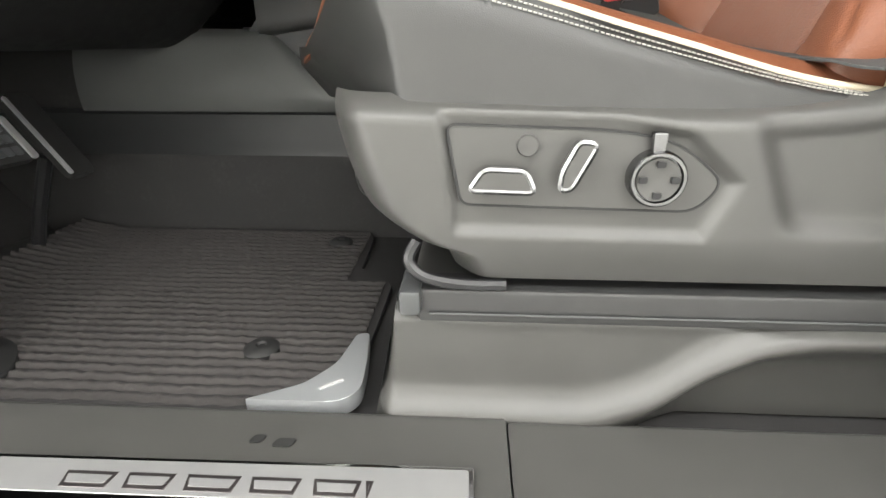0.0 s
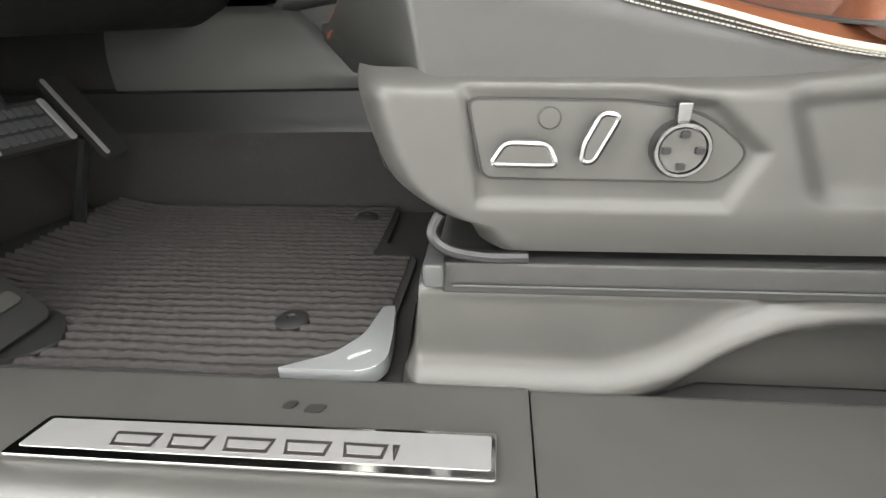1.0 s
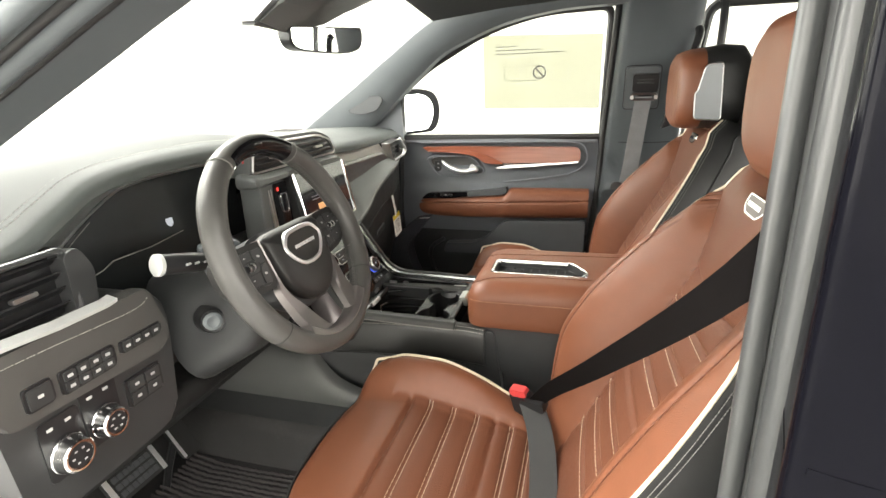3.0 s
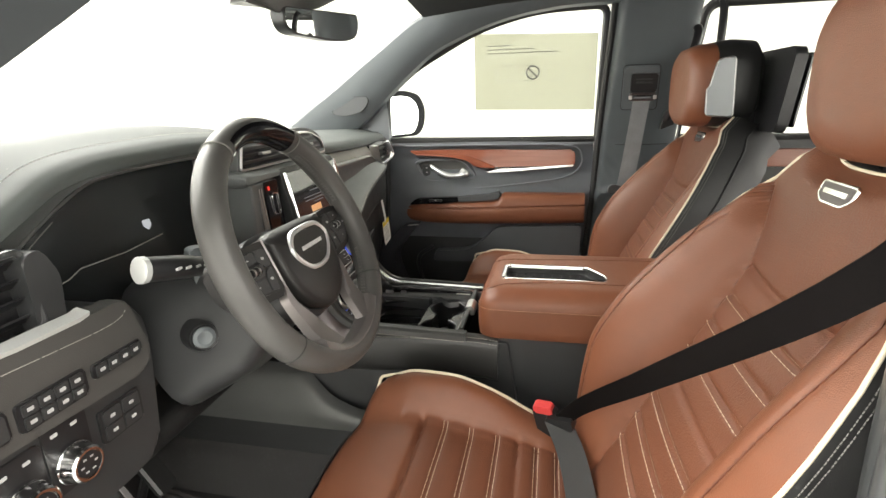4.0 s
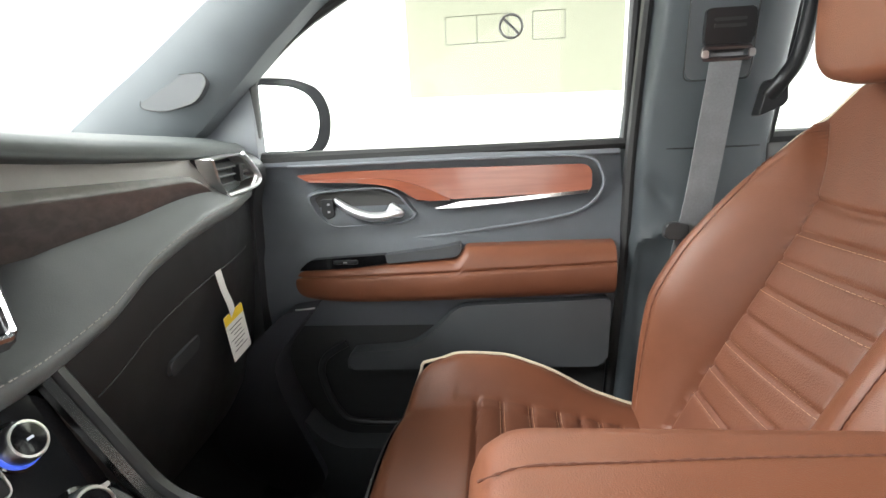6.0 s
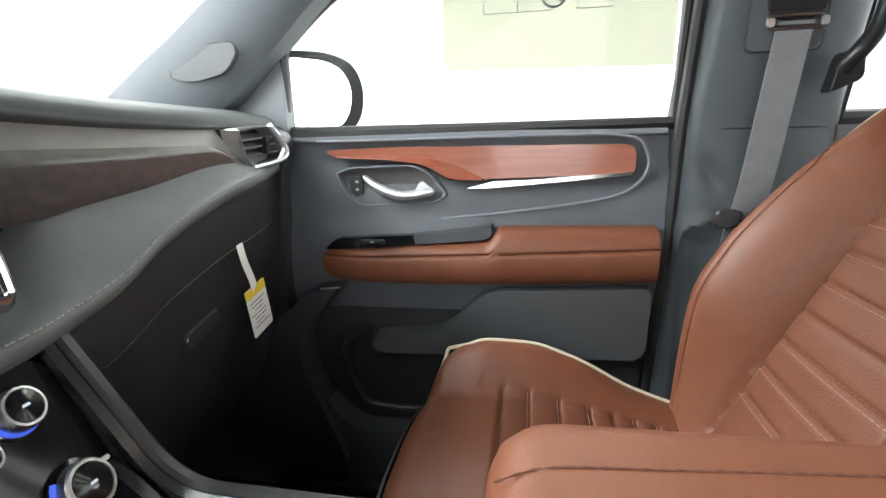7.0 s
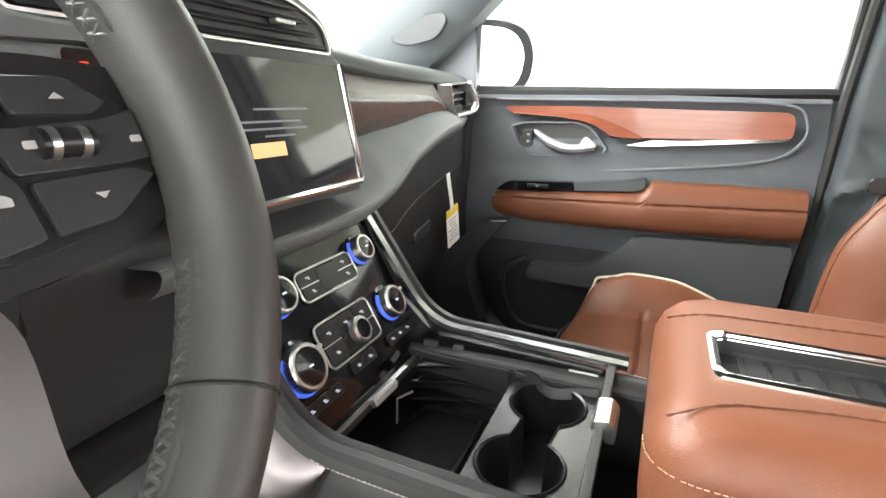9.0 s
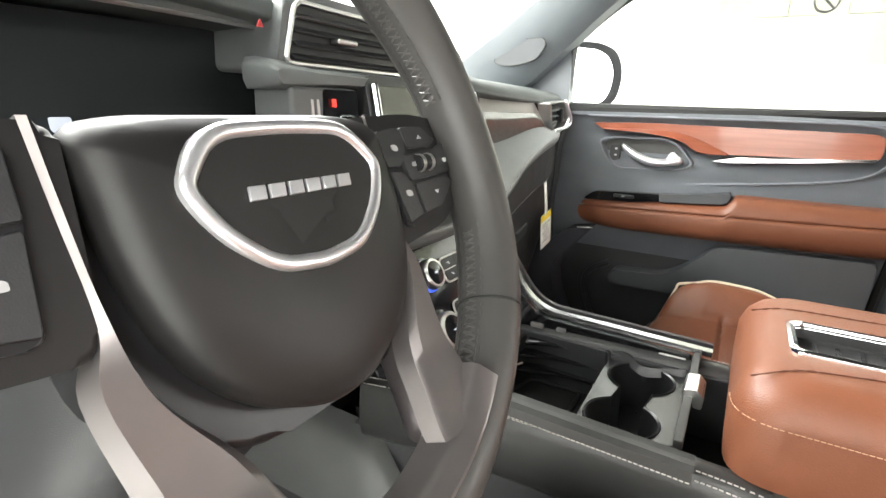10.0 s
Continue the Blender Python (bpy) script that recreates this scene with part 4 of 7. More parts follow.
    for x, y in loop:
        a = abs(y) / HW
        e = lerp(0.930, top(max(x + 0.02, -0.10), math.copysign(HW, y), False), min(1, max(0, (a - 0.74) / (0.18 if y > 0 and out > 0 else 0.26)))) if a < 0.999 else top(x, math.copysign(HW, y), False)
        f = min(1.0, max(0.0, (a - 0.66) / 0.30))
        ny = (1 if y > 0 else -1) * f
        nx = -(1 - f)
        set_back = 0.026 * min(1, max(0, (0.02 - x) / 0.09)) * min(1, max(0, (a - 0.4) / 0.3)) * (out > 0)
        hi.append(W(x, y, e - 0.004))
        cr.append(W(x + 0.004 * nx, y + 0.010 * ny, e - 0.0005 - 0.004 * (1 - f)))
        mi2.append(W(x + 0.006 * nx + set_back * 0.6, y + 0.024 * ny, lerp(e, 0.885, 0.45)))
        lo.append(W(x + 0.018 * (1 - f) + set_back, y + 0.030 * ny, 0.880))
    bulge = [lerp(a, b, 0.45) + V3(0, (b.y - a.y) * 0.22, 0) for a, b in zip(cr, mi2)]
    loft(bm, [hi, cr, bulge, mi2, lo], cap=False, closed=False)
    sk = part("cushion_skirt", bm, DARK_LEATHER, s, "black leather side of the cushion", 70)
    side = slice(-17, None) if out > 0 else slice(0, 17)
    for off in (0.006, 0.011):
        bm = B()
        stitches(bm, [a + (b - a).normalized() * off + V3(0, -0.0016 * out, 0.0006) for a, b in zip(cr[side], bulge[side])], 0.0036, 0.0026, 0.0006)
        part("skirt_stitching", bm, PALE_THREAD, sk)
    # lower shield, sculpted round the switches
    PLATE = [(-0.022, 0.884), (0.105, 0.881), (0.152, 0.872), (0.190, 0.838), (0.172, 0.796), (-0.010, 0.798)]

    def recess(x, z):
        """Depth of the switch bowl: the distance inside the outline, softened."""
        d = 9.0
        for i in range(len(PLATE)):
            a, b = PLATE[i], PLATE[(i + 1) % len(PLATE)]
            ex, ez = b[0] - a[0], b[1] - a[1]
            d = min(d, ((x - a[0]) * ez - (z - a[1]) * ex) / math.hypot(ex, ez))
        t = min(1, max(0, (d + 0.004) / 0.010))
        return t * t * (3 - 2 * t)

    def shield_top(x):
        return table([(-0.11, 0.898), (0.0, 0.895), (0.17, 0.892), (0.27, 0.898), (0.305, 0.916), (0.345, 0.950), (0.38, 0.968), (0.48, 0.975)], x)

    def shield_front(z):
        return table([(0.757, -0.010), (0.775, -0.020), (0.786, -0.048), (0.812, -0.080), (0.853, -0.096), (0.895, -0.105)], z)

    bm = B()

    def shield_at(u, v):
        z0 = lerp(0.757, 0.890, v)
        x = lerp(shield_front(z0), table([(0.757, 0.470), (0.80, 0.400), (0.84, 0.384), (0.89, 0.366)], z0), u)
        z = lerp(0.757, shield_top(x), v)
        top_round = 0.022 * max(0, (v - 0.86) / 0.14) ** 2
        front_round = 0.030 * max(0, 1 - (x - shield_front(z0)) / 0.030) ** 2
        low = 0.010 * max(0, (0.30 - v) / 0.30) ** 1.5 + 0.020 * max(0, (u - 0.95) / 0.05) ** 2
        step = 1 / (1 + math.exp(-((x - 0.207 - 0.45 * (0.86 - z)) / 0.004))) / (1 + math.exp(-(z - 0.804) / 0.0025))
        y = 0.258 - top_round - front_round - low - 0.007 * recess(x, z) - 0.010 * step * min(1, max(0, (shield_top(x) - 0.006 - z) / 0.02))
        return W(x, y, z)

    surf(bm, shield_at, 150, 60)
    sh = part("side_shield", bm, SHIELD, s, "grey grained plastic side shield", 60)
    bm = B()
    slab(bm, (dx, cy, 0), X3, Z3, fillet([(-0.08, 0.880), (0.46, 0.885), (0.46, 0.76), (0.0, 0.76), (-0.06, 0.82)], 0.02, 4), *((0.17, 0.215) if out > 0 else (-0.215, -0.17)), 0.006, 3)
    part("shield_backing", bm, SMOOTH_BLACK, s)
    bm = B()
    slab(bm, (dx, cy, 0), X3, Z3, fillet([(-0.095, 0.880), (0.46, 0.880), (0.46, 0.76), (0.0, 0.76), (-0.08, 0.82)], 0.03, 4), *((-0.225, -0.17) if out > 0 else (0.17, 0.225)), 0.012, 3)
    part("inner_shield", bm, SHIELD, s)
    bm = B()
    slab(bm, (dx, cy, 0), X3, Z3, fillet([(0.30, 0.78), (0.50, 0.76), (0.52, 0.90), (0.46, 1.00), (0.36, 0.985), (0.30, 0.90)], 0.03, 5), *((0.190, 0.236) if out > 0 else (-0.236, -0.190)), 0.012, 3)
    part("recliner_cover", bm, SMOOTH_BLACK, s)
    bm = B()
    box(bm, (-0.10 + dx, cy - 0.20, 0.80), (0.40 + dx, cy + 0.20, 0.892), 0.02, 3)
    part("seat_pan", bm, SMOOTH_BLACK, s)
    # back
    HB = [(0.88, 0.205), (0.98, 0.232), (1.10, 0.246), (1.20, 0.245), (1.28, 0.232), (1.36, 0.200), (1.42, 0.158), (1.46, 0.118), (1.49, 0.098)]
    SPLIT = 1.298
    BL = [1.000, 1.042, 1.084, 1.126, 1.168, 1.210, 1.250]

    def zt(v):
        return 1.474 - 0.030 * (1 - min(1, abs(v) / 0.85) ** 3)

    def back(v, z):
        h = table(HB, z)
        y = v * h
        a = abs(y)
        inner = table(INNER, z)
        right = y * -out > 0
        dc = min(0.198 if right else 0.188, h - 0.022)
        base, crest, edge = back_x(z) + 0.004, table(CREST_R if right else CREST_L, z), table(PIPE_R if right else PIPE_L, z)
        if a <= inner:
            x = base - 0.004 * (1 - (a / inner) ** 2)
        elif a < dc:
            x = lerp(base, crest, math.sin((a - inner) / (dc - inner) * math.pi / 2) ** 0.85)
        else:
            x = lerp(min(crest, base), edge, 1 - math.cos(min(1, (a - dc) / (h - dc)) * math.pi / 2))
        low = 1 if z > 0.93 else 0
        seam = 0.006 * bump1(a, inner, 0.0045) * low * (1 if z < 1.40 else 0)
        if z < 1.36:
            seam += 0.0035 * bump1(a, dc + (-0.010 if right else 0.004), 0.004) * low
        if a < inner:
            for l in BL:
                if abs(z - l) < 0.014:
                    seam += 0.0045 * bump1(z, l, 0.004)
            seam += 0.006 * bump1(z, SPLIT + 0.010 * (a / 0.13) ** 2 - 0.010, 0.005)
        x += seam
        x += 0.030 * max(0, (z - (zt(v) - 0.03)) / 0.03) ** 2 * 0.6
        return x, y

    def bw(v, w):
        z = lerp(0.885, zt(v), w)
        x, y = back(v, z)
        return W(x, y, z)

    bm = B()
    surf(bm, lambda u, w: bw(2 * u - 1, w), 130, 150)
    bk = part("backrest_front", bm, TAN, s, "stitched tan leather backrest", 60)
    bk.data.materials.append(TAN_PERF)
    for f in bk.data.polygons:
        c = f.center
        if abs(c.y - cy) < table(INNER, c.z):
            f.material_index = 1
    for i, l in enumerate(BL):
        if i == 3:
            continue
        bm = B()
        for d in (-0.0035, 0.0035):
            pts = []
            for k in range(25):
                h = table(HB, l)
                y = lerp(-0.116, 0.116, k / 24)
                x, yy = back(y / h, l + d + 0.004)
                x2, _ = back(y / h, l + d - 0.004)
                pts.append(W(min(x, x2) + 0.0005, yy, l + d))
            stitches(bm, pts, 0.0036, 0.0031, 0.0006)
        part("back_stitching", bm, thread, bk)
    # thick brown rope seam on both bolsters
    for sg in (-1, 1):
        pts = []
        for k in range(60):
            z = lerp(0.96, 1.36, k / 59)
            h = table(HB, z)
            dc = min(0.184 if sg * -out > 0 else 0.188, h - 0.022) + 0.004
            x, y = back(sg * dc / h, z)
            pts.append(W(x - 0.001, y, z))
        bm = B()
        rope(bm, pts, 0.0017, 0.011)
        part("rope_seam", bm, TAN_THREAD, bk)
    loop = [(-1, k / 20) for k in range(21)] + [(-1 + 2 * k / 24, 1) for k in range(1, 24)] + [(1, 1 - k / 20) for k in range(21)]
    ring = [bw(v, w) for v, w in loop]
    bm = B()
    tube(bm, ring, 0.0024, 8)
    part("back_piping", bm, CREAM, s, "cream leather piping")
    # dark sides and back panel
    bm = B()
    back_dir = V3(0.93, 0, -0.36)
    mid = V3(dx, cy, 1.15)

    def ringoff(d, shrink):
        r = []
        for p in ring:
            q = p + back_dir * d
            c = V3(q.x, mid.y, mid.z + back_dir.z * d)
            r.append(V3(q.x, lerp(q.y, c.y, shrink), lerp(q.z, c.z, shrink)))
        return r

    loft(bm, [ring, ringoff(0.02, -0.012), ringoff(0.06, -0.010), ringoff(0.10, 0.02), ringoff(0.125, 0.09)], cap=False, closed=False)
    last = [v for v in bm.verts][-len(ring):]
    bm.faces.new(last)
    sd = part("backrest_shell", bm, SHELL, s, "black leather sides and back of the backrest", 60)
    bm = B()
    for off in (0.008, 0.014):
        r2 = ringoff(off, -0.008)
        stitches(bm, [p + V3(0, (-0.003 if p.y < cy else 0.003), 0.0) for p in r2], 0.0042, 0.0030, 0.0006)
    part("shell_stitching", bm, GREY_THREAD, sd)
    # second seam further back on the dark side
    r3 = ringoff(0.062, -0.014)
    bm = B()
    tube(bm, r3, 0.0022, 6)
    part("shell_seam", bm, SHELL, sd)
    # badge on the shoulder panel: a chrome rim round a plain bar
    bx = back_x(1.418) + 0.006 + dx
    U, N0 = V3(0, -1, 0), V3(-0.933, 0, 0.36)
    Vd = V3(0.36, 0, 0.933)
    O = V3(bx, cy, 1.418)
    bm = B()
    tube(bm, [O + Y3 * a + Vd * b + N0 * 0.004 for a, b in fillet([(-0.036, 0.011), (0.036, 0.011), (0.036, -0.004), (0.022, -0.013), (-0.022, -0.013), (-0.036, -0.004)], 0.005, 4)], 0.0022, 6, True)
    bd = part("badge_rim", bm, CHROME, s, "small chrome badge rim")
    bm = B()
    slab(bm, O + N0 * 0.002, Y3, Vd, fillet([(-0.034, 0.010), (0.034, 0.010), (0.034, -0.004), (0.021, -0.012), (-0.021, -0.012), (-0.034, -0.004)], 0.004, 3), -0.004, 0.003)
    part("badge_plate", bm, DARK_METAL, bd)
    bm = B()
    slab(bm, O + N0 * 0.002, Y3, Vd, rrect(0.050, 0.006, 0.001), -0.005, -0.0035)
    slab(bm, O + N0 * 0.002, Y3, Vd, rrect(0.050, 0.006, 0.001), 0.003, 0.0045)
    part("badge_bar", bm, CHROME, bd)
    # headrest
    hx, hz = rest

    def hring(x, w, h, dz, n=40, p=3.2):
        r = []
        for k in range(n):
            a = 2 * math.pi * k / n
            c, q = math.cos(a), math.sin(a)
            r.append(V3(x, cy + w * math.copysign(abs(c) ** (2 / p), c), hz + dz + h * math.copysign(abs(q) ** (2 / p), q)))
        return r

    bm = B()
    loft(bm, [hring(hx, 0.075, 0.055, 0), hring(hx - 0.004, 0.10, 0.078, 0), hring(hx + 0.006, 0.120, 0.094, 0), hring(hx + 0.026, 0.130, 0.100, 0.002), hring(hx + 0.055, 0.131, 0.101, 0.004)])
    h1 = part("headrest_front", bm, TAN, s, "tan leather headrest cushion", 60)
    bm = B()
    loft(bm, [hring(hx + 0.0552, 0.1315, 0.1018, 0.004), hring(hx + 0.10, 0.132, 0.104, 0.008), hring(hx + 0.145, 0.124, 0.100, 0.008), hring(hx + 0.165, 0.095, 0.075, 0.008)])
    h2 = part("headrest_back", bm, SHELL, s, "black leather headrest back", 60)
    for sy in (-1, 1):
        bm = B()
        o = fillet([(0.034, -0.066), (0.095, -0.070), (0.087, 0.067), (0.050, 0.062), (0.037, 0.002), (0.031, -0.006)], [0.008, 0.010, 0.010, 0.012, 0.003, 0.003], 4)
        slab(bm, (hx, cy + sy * 0.1315, hz), X3, Z3, o, -0.005, 0.005, 0.003)
        wing = part("headrest_wing", bm, WING, s, "satin silver side wing")
        bm = B()
        tube(bm, [V3(hx + a, cy + sy * 0.1368, hz + b) for a, b in o], 0.0016, 6, True)
        part("wing_edge", bm, SATIN, wing)
    for py in (-0.07, 0.07):
        bm = B()
        tube(bm, [V3(0.592 + dx, cy + py, 1.40), V3(0.597 + dx, cy + py, 1.52)], 0.006, 8)
        part("headrest_post", bm, CHROME, s)
    # pedestal and rails
    for ry in (-0.235, 0.20):
        bm = B()
        box(bm, (-0.04 + dx, cy + ry - 0.018, 0.718), (0.48 + dx, cy + ry + 0.018, 0.748), 0.004)
        part("slide_rail", bm, RAIL, s, "dark steel slide rail")
    return s, sh, hx, hz


ds, shield, _, _ = build_seat("driver_seat_assembly", 0.0, 0.617, 1, "tan and black leather driver seat with cream piping and buckled belt", (0.512, 1.551), THREAD)
# same thread as the driver seat, its shade painted in by DULL_THREAD
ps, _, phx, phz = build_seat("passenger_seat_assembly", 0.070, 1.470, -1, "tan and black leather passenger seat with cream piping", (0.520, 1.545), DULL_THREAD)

# switches on the driver seat shield
SY = 0.3645
U, V = X3, Z3
bm = B()
o = fillet([(-0.017, 0.877), (0.10, 0.874), (0.145, 0.866), (0.180, 0.838), (0.163, 0.816), (-0.006, 0.819)], [0.008, 0.04, 0.02, 0.012, 0.012, 0.008], 4)
slab(bm, (0, SY, 0), U, V, o, -0.004, 0.0022, 0.0012)
sp = part("switch_plate", bm, SHIELD, shield, "grey recessed switch plate")
bm = B()
tube(bm, [V3(x, SY - 0.0022, z) for x, z in o], 0.0011, 5, True)
part("plate_gap", bm, RUBBER, sp)


def switch(pts, name, tilt=0):
    bm = B()
    slab(bm, (0, SY - 0.002, 0), U, V, fillet(pts, 0.005, 4), 0.0, 0.014, 0.004, 3)
    sw = part(name, bm, SHIELD, sp)
    bm = B()
    tube(bm, [V3(x, SY - 0.0145, z) for x, z in fillet(pts, 0.005, 4)], 0.0024, 6, True)
    part("chrome_edge", bm, GREY_METAL, sw, "bright chrome edge")


switch([(0.000, 0.833), (0.046, 0.832), (0.039, 0.847), (0.010, 0.848)], "slide_switch")
switch([(0.063, 0.834), (0.071, 0.835), (0.086, 0.866), (0.074, 0.868), (0.064, 0.847)], "recline_switch")
bm = B()
lathe(bm, (0.0405, SY - 0.001, 0.863), (0, -1, 0), [(0.0078, 0), (0.0078, 0.003), (0.0070, 0.004), (0.0, 0.004)], 24)
part("memory_button", bm, SHIELD, sp)
bm = B()
lathe(bm, (0.130, SY - 0.002, 0.842), (0, -1, 0), [(0.020, 0), (0.020, 0.010), (0.0185, 0.012), (0.0165, 0.012), (0.016, 0.009), (0.0, 0.009)], 32)
kb = part("lumbar_knob", bm, GREY_METAL, sp, "round chrome rimmed knob")
bm = B()
lathe(bm, (0.130, SY - 0.0105, 0.842), (0, -1, 0), [(0.0158, 0), (0.0150, 0.003), (0.009, 0.002), (0.0, 0.0015)], 24)
part("pad", bm, SHIELD, kb)
bm = B()
slab(bm, (0.128, SY - 0.004, 0.868), U, V, fillet([(-0.004, -0.010), (0.004, -0.010), (0.005, 0.006), (-0.005, 0.006)], 0.002, 3), 0.0, 0.008, 0.002)
part("lever", bm, GREY_METAL, kb)
for a, b in ((0, 0.011), (0, -0.011), (0.011, 0), (-0.011, 0)):
    bm = B()
    slab(bm, (0.130 + a, SY - 0.012, 0.842 + b), U, V, rrect(0.006, 0.0045, 0.001), 0.0, 0.003, 0.0006)
    part("arrow_key", bm, SMOOTH_BLACK, kb)

# pedestal under the driver seat
bm = B()


def ridge(x):
    return table([(-0.12, 0.628), (0.09, 0.626), (0.15, 0.645), (0.20, 0.682), (0.245, 0.704), (0.30, 0.712), (0.60, 0.714)], x)


def pedestal_at(u, v):
    x = lerp(-0.083, 0.56, u)
    z = lerp(0.604, 0.724, v)
    d = z - ridge(x)
    if d > 0:
        y = 0.374 - 0.018 * math.exp(-(d / 0.014) ** 2)
    else:
        y = 0.356 + 0.050 * (1 - math.exp(-(d / 0.030) ** 2)) * min(1, max(0, (x - 0.08) / 0.12))
    y += 0.014 * max(0, (v - 0.90) / 0.10) ** 2
    r = max(0, 1 - u / 0.035)
    y += 0.024 * r * r
    return V3(x + 0.022 * v * r, y, z)


surf(bm, pedestal_at, 130, 50)
sp3 = thing("seat_pedestal", (0.24, 0.62, 0.602), "dark grey plastic pedestal cover under the driver seat", "seat base")
part("side_cover", bm, SHIELD, sp3, "sculpted grey side cover", 60)
bm = B()
along_y(bm, fillet([(-0.072, 0.602), (0.56, 0.602), (0.56, 0.722), (-0.052, 0.722)], [0.01, 0, 0, 0.012], 4), 0.412, 0.868, 0.006, 3)
part("base_block", bm, SHIELD, sp3)
bm = B()
surf(bm, lambda u, v: V3(lerp(-0.052, 0.56, u), lerp(0.386, 0.43, v), 0.7235), 4, 2)
part("top_ledge", bm, SHIELD, sp3)
bm = B()
surf(bm, lambda u, v: V3(lerp(-0.083, -0.060, v), lerp(0.380, 0.43, u), lerp(0.604, 0.722, v)), 4, 4)
part("front_corner", bm, SHIELD, sp3)
bm = B()
tube(bm, [V3(-0.03, 0.362, 0.7275), V3(0.48, 0.362, 0.7275)], 0.0010, 6)
part("bright_edge", bm, SEAL, sp3)
bm = B()
P = smooth_path([(-0.040, 0.372, 0.786), (-0.046, 0.366, 0.772), (-0.034, 0.362, 0.760), (-0.005, 0.362, 0.754), (0.03, 0.366, 0.752)], 5)
tube(bm, P, 0.0048, 8)
part("release_bar", bm, SMOOTH_BLACK, ds)
bm = B()
box(bm, (-0.054, 0.354, 0.728), (-0.036, 0.404, 0.750), 0.004)
part("rail_cap", bm, SEAL, bpy.data.objects["slide_rail"], "light grey end cap")
bm = B()
box(bm, (0.0, 1.25, 0.602), (0.50, 1.70, 0.722), 0.01)
tagged(part("seat_pedestal", bm, SHIELD), "dark grey plastic pedestal cover under the passenger seat", "seat base")

# display on the back of the passenger seat
rs = thing("rear_display", (0.76, 1.45, 1.44), "black rear seat display mounted behind the passenger headrest", "display")
bm = B()
slab(bm, (0.705, 1.43, 1.532), V3(0, -1, 0), V3(0.12, 0, 1), rrect(0.34, 0.185, 0.02), -0.012, 0.012, 0.006, 3)
part("housing", bm, SMOOTH_BLACK, rs)
bm = B()
slab(bm, (0.725, 1.43, 1.532), V3(0, -1, 0), V3(0.12, 0, 1), rrect(0.31, 0.16, 0.01), -0.010, -0.006)
part("screen", bm, SCREEN, rs)
bm = B()
box(bm, (0.63, 1.40, 1.40), (0.702, 1.50, 1.52), 0.012)
part("bracket", bm, SMOOTH_BLACK, rs)
# second row seat
r2 = thing("rear_seat_assembly", (1.45, 1.45, FLOOR), "tan leather second row seat behind the passenger", "car seat")
bm = B()
box(bm, (1.05, 1.20, 0.602), (1.55, 1.72, 0.98), 0.05, 3)
part("seat_cushion", bm, TAN, r2)
bm = B()
along_y(bm, fillet([(1.50, 0.92), (1.66, 1.48), (1.80, 1.46), (1.66, 0.90)], 0.04, 4), 1.20, 1.72, 0.04, 3)
part("backrest", bm, TAN, r2)


# ---- floor mat and pedals ----
mat = thing("driver_floor_mat", (-0.35, 0.60, FLOOR), "black ribbed carpet floor mat in front of the driver seat", "floor mat")
bm = B()
MO = fillet([(-0.62, 0.372), (-0.112, 0.372), (-0.106, 0.66), (-0.160, 0.69), (-0.165, 0.86), (-0.74, 0.90), (-0.80, 0.70), (-0.74, 0.42)], [0.05, 0.02, 0.015, 0.015, 0.03, 0.06, 0.08, 0.08], 5)
along_z(bm, MO, FLOOR + 0.001, FLOOR + 0.011, 0.004)
part("backing", bm, CARPET, mat)
bm = B()


def mat_edge(y):
    if y < 0.66:
        return lerp(-0.120, -0.116, (y - 0.38) / 0.28)
    return -0.172


nr = 31
for k in range(nr):
    y0 = 0.388 + k * 0.0153
    x1 = mat_edge(y0)
    x0 = -0.70 if y0 > 0.45 else -0.60
    ph = (k % 2) * math.pi
    rings = []
    n = 150
    for i in range(n + 1):
        x = lerp(x0, x1, i / n)
        w = 0.0010 * math.sin(x * 230 + 0.6 * k) + 0.0010 * math.sin(x * 31 + 0.7 * k)
        lift = FLOOR + 0.010 + (0.02 * max(0, (-0.62 - x)) / 0.1 if x < -0.62 else 0)
        h = 0.0064 + 0.0008 * math.sin(x * 420 + ph)
        rings.append([V3(x, y0 + w - 0.0050, lift), V3(x, y0 + w - 0.0032, lift + h * 0.85), V3(x, y0 + w, lift + h), V3(x, y0 + w + 0.0032, lift + h * 0.85), V3(x, y0 + w + 0.0050, lift)])
    loft(bm, rings, cap=False, closed=False)
tagged(part("ribs", bm, MAT_RIB, mat, "raised wavy brown-black ribs", 80), kind="stuff")
bm = B()
along_z(bm, fillet([(-0.200, 0.368), (-0.114, 0.369), (-0.097, 0.386), (-0.099, 0.43), (-0.107, 0.487), (-0.120, 0.484), (-0.129, 0.428), (-0.152, 0.394)], [0.004, 0.012, 0.012, 0.02, 0.004, 0.004, 0.012, 0.012], 4), FLOOR + 0.013, FLOOR + 0.031, 0.004)
mc = part("corner_plate", bm, POLISHED, mat, "polished metal corner plate")
bm = B()
slab(bm, (-0.126, 0.394, FLOOR + 0.0312), V3(0.78, 0.62, 0), V3(-0.62, 0.78, 0), rrect(0.024, 0.004, 0.001), 0, 0.0006)
part("wordmark_bar", bm, WHITE_PRINT, mc)
for cx, cyy in ((-0.226, 0.474), (-0.215, 0.80)):
    bm = B()
    lathe(bm, (cx, cyy, FLOOR + 0.010), Z3, [(0.020, 0), (0.020, 0.006), (0.015, 0.010), (0.006, 0.0105), (0.004, 0.0085), (0.0, 0.0085)], 24)
    part("fixing_button", bm, RUBBER, mat, "round black fixing button")
bm = B()
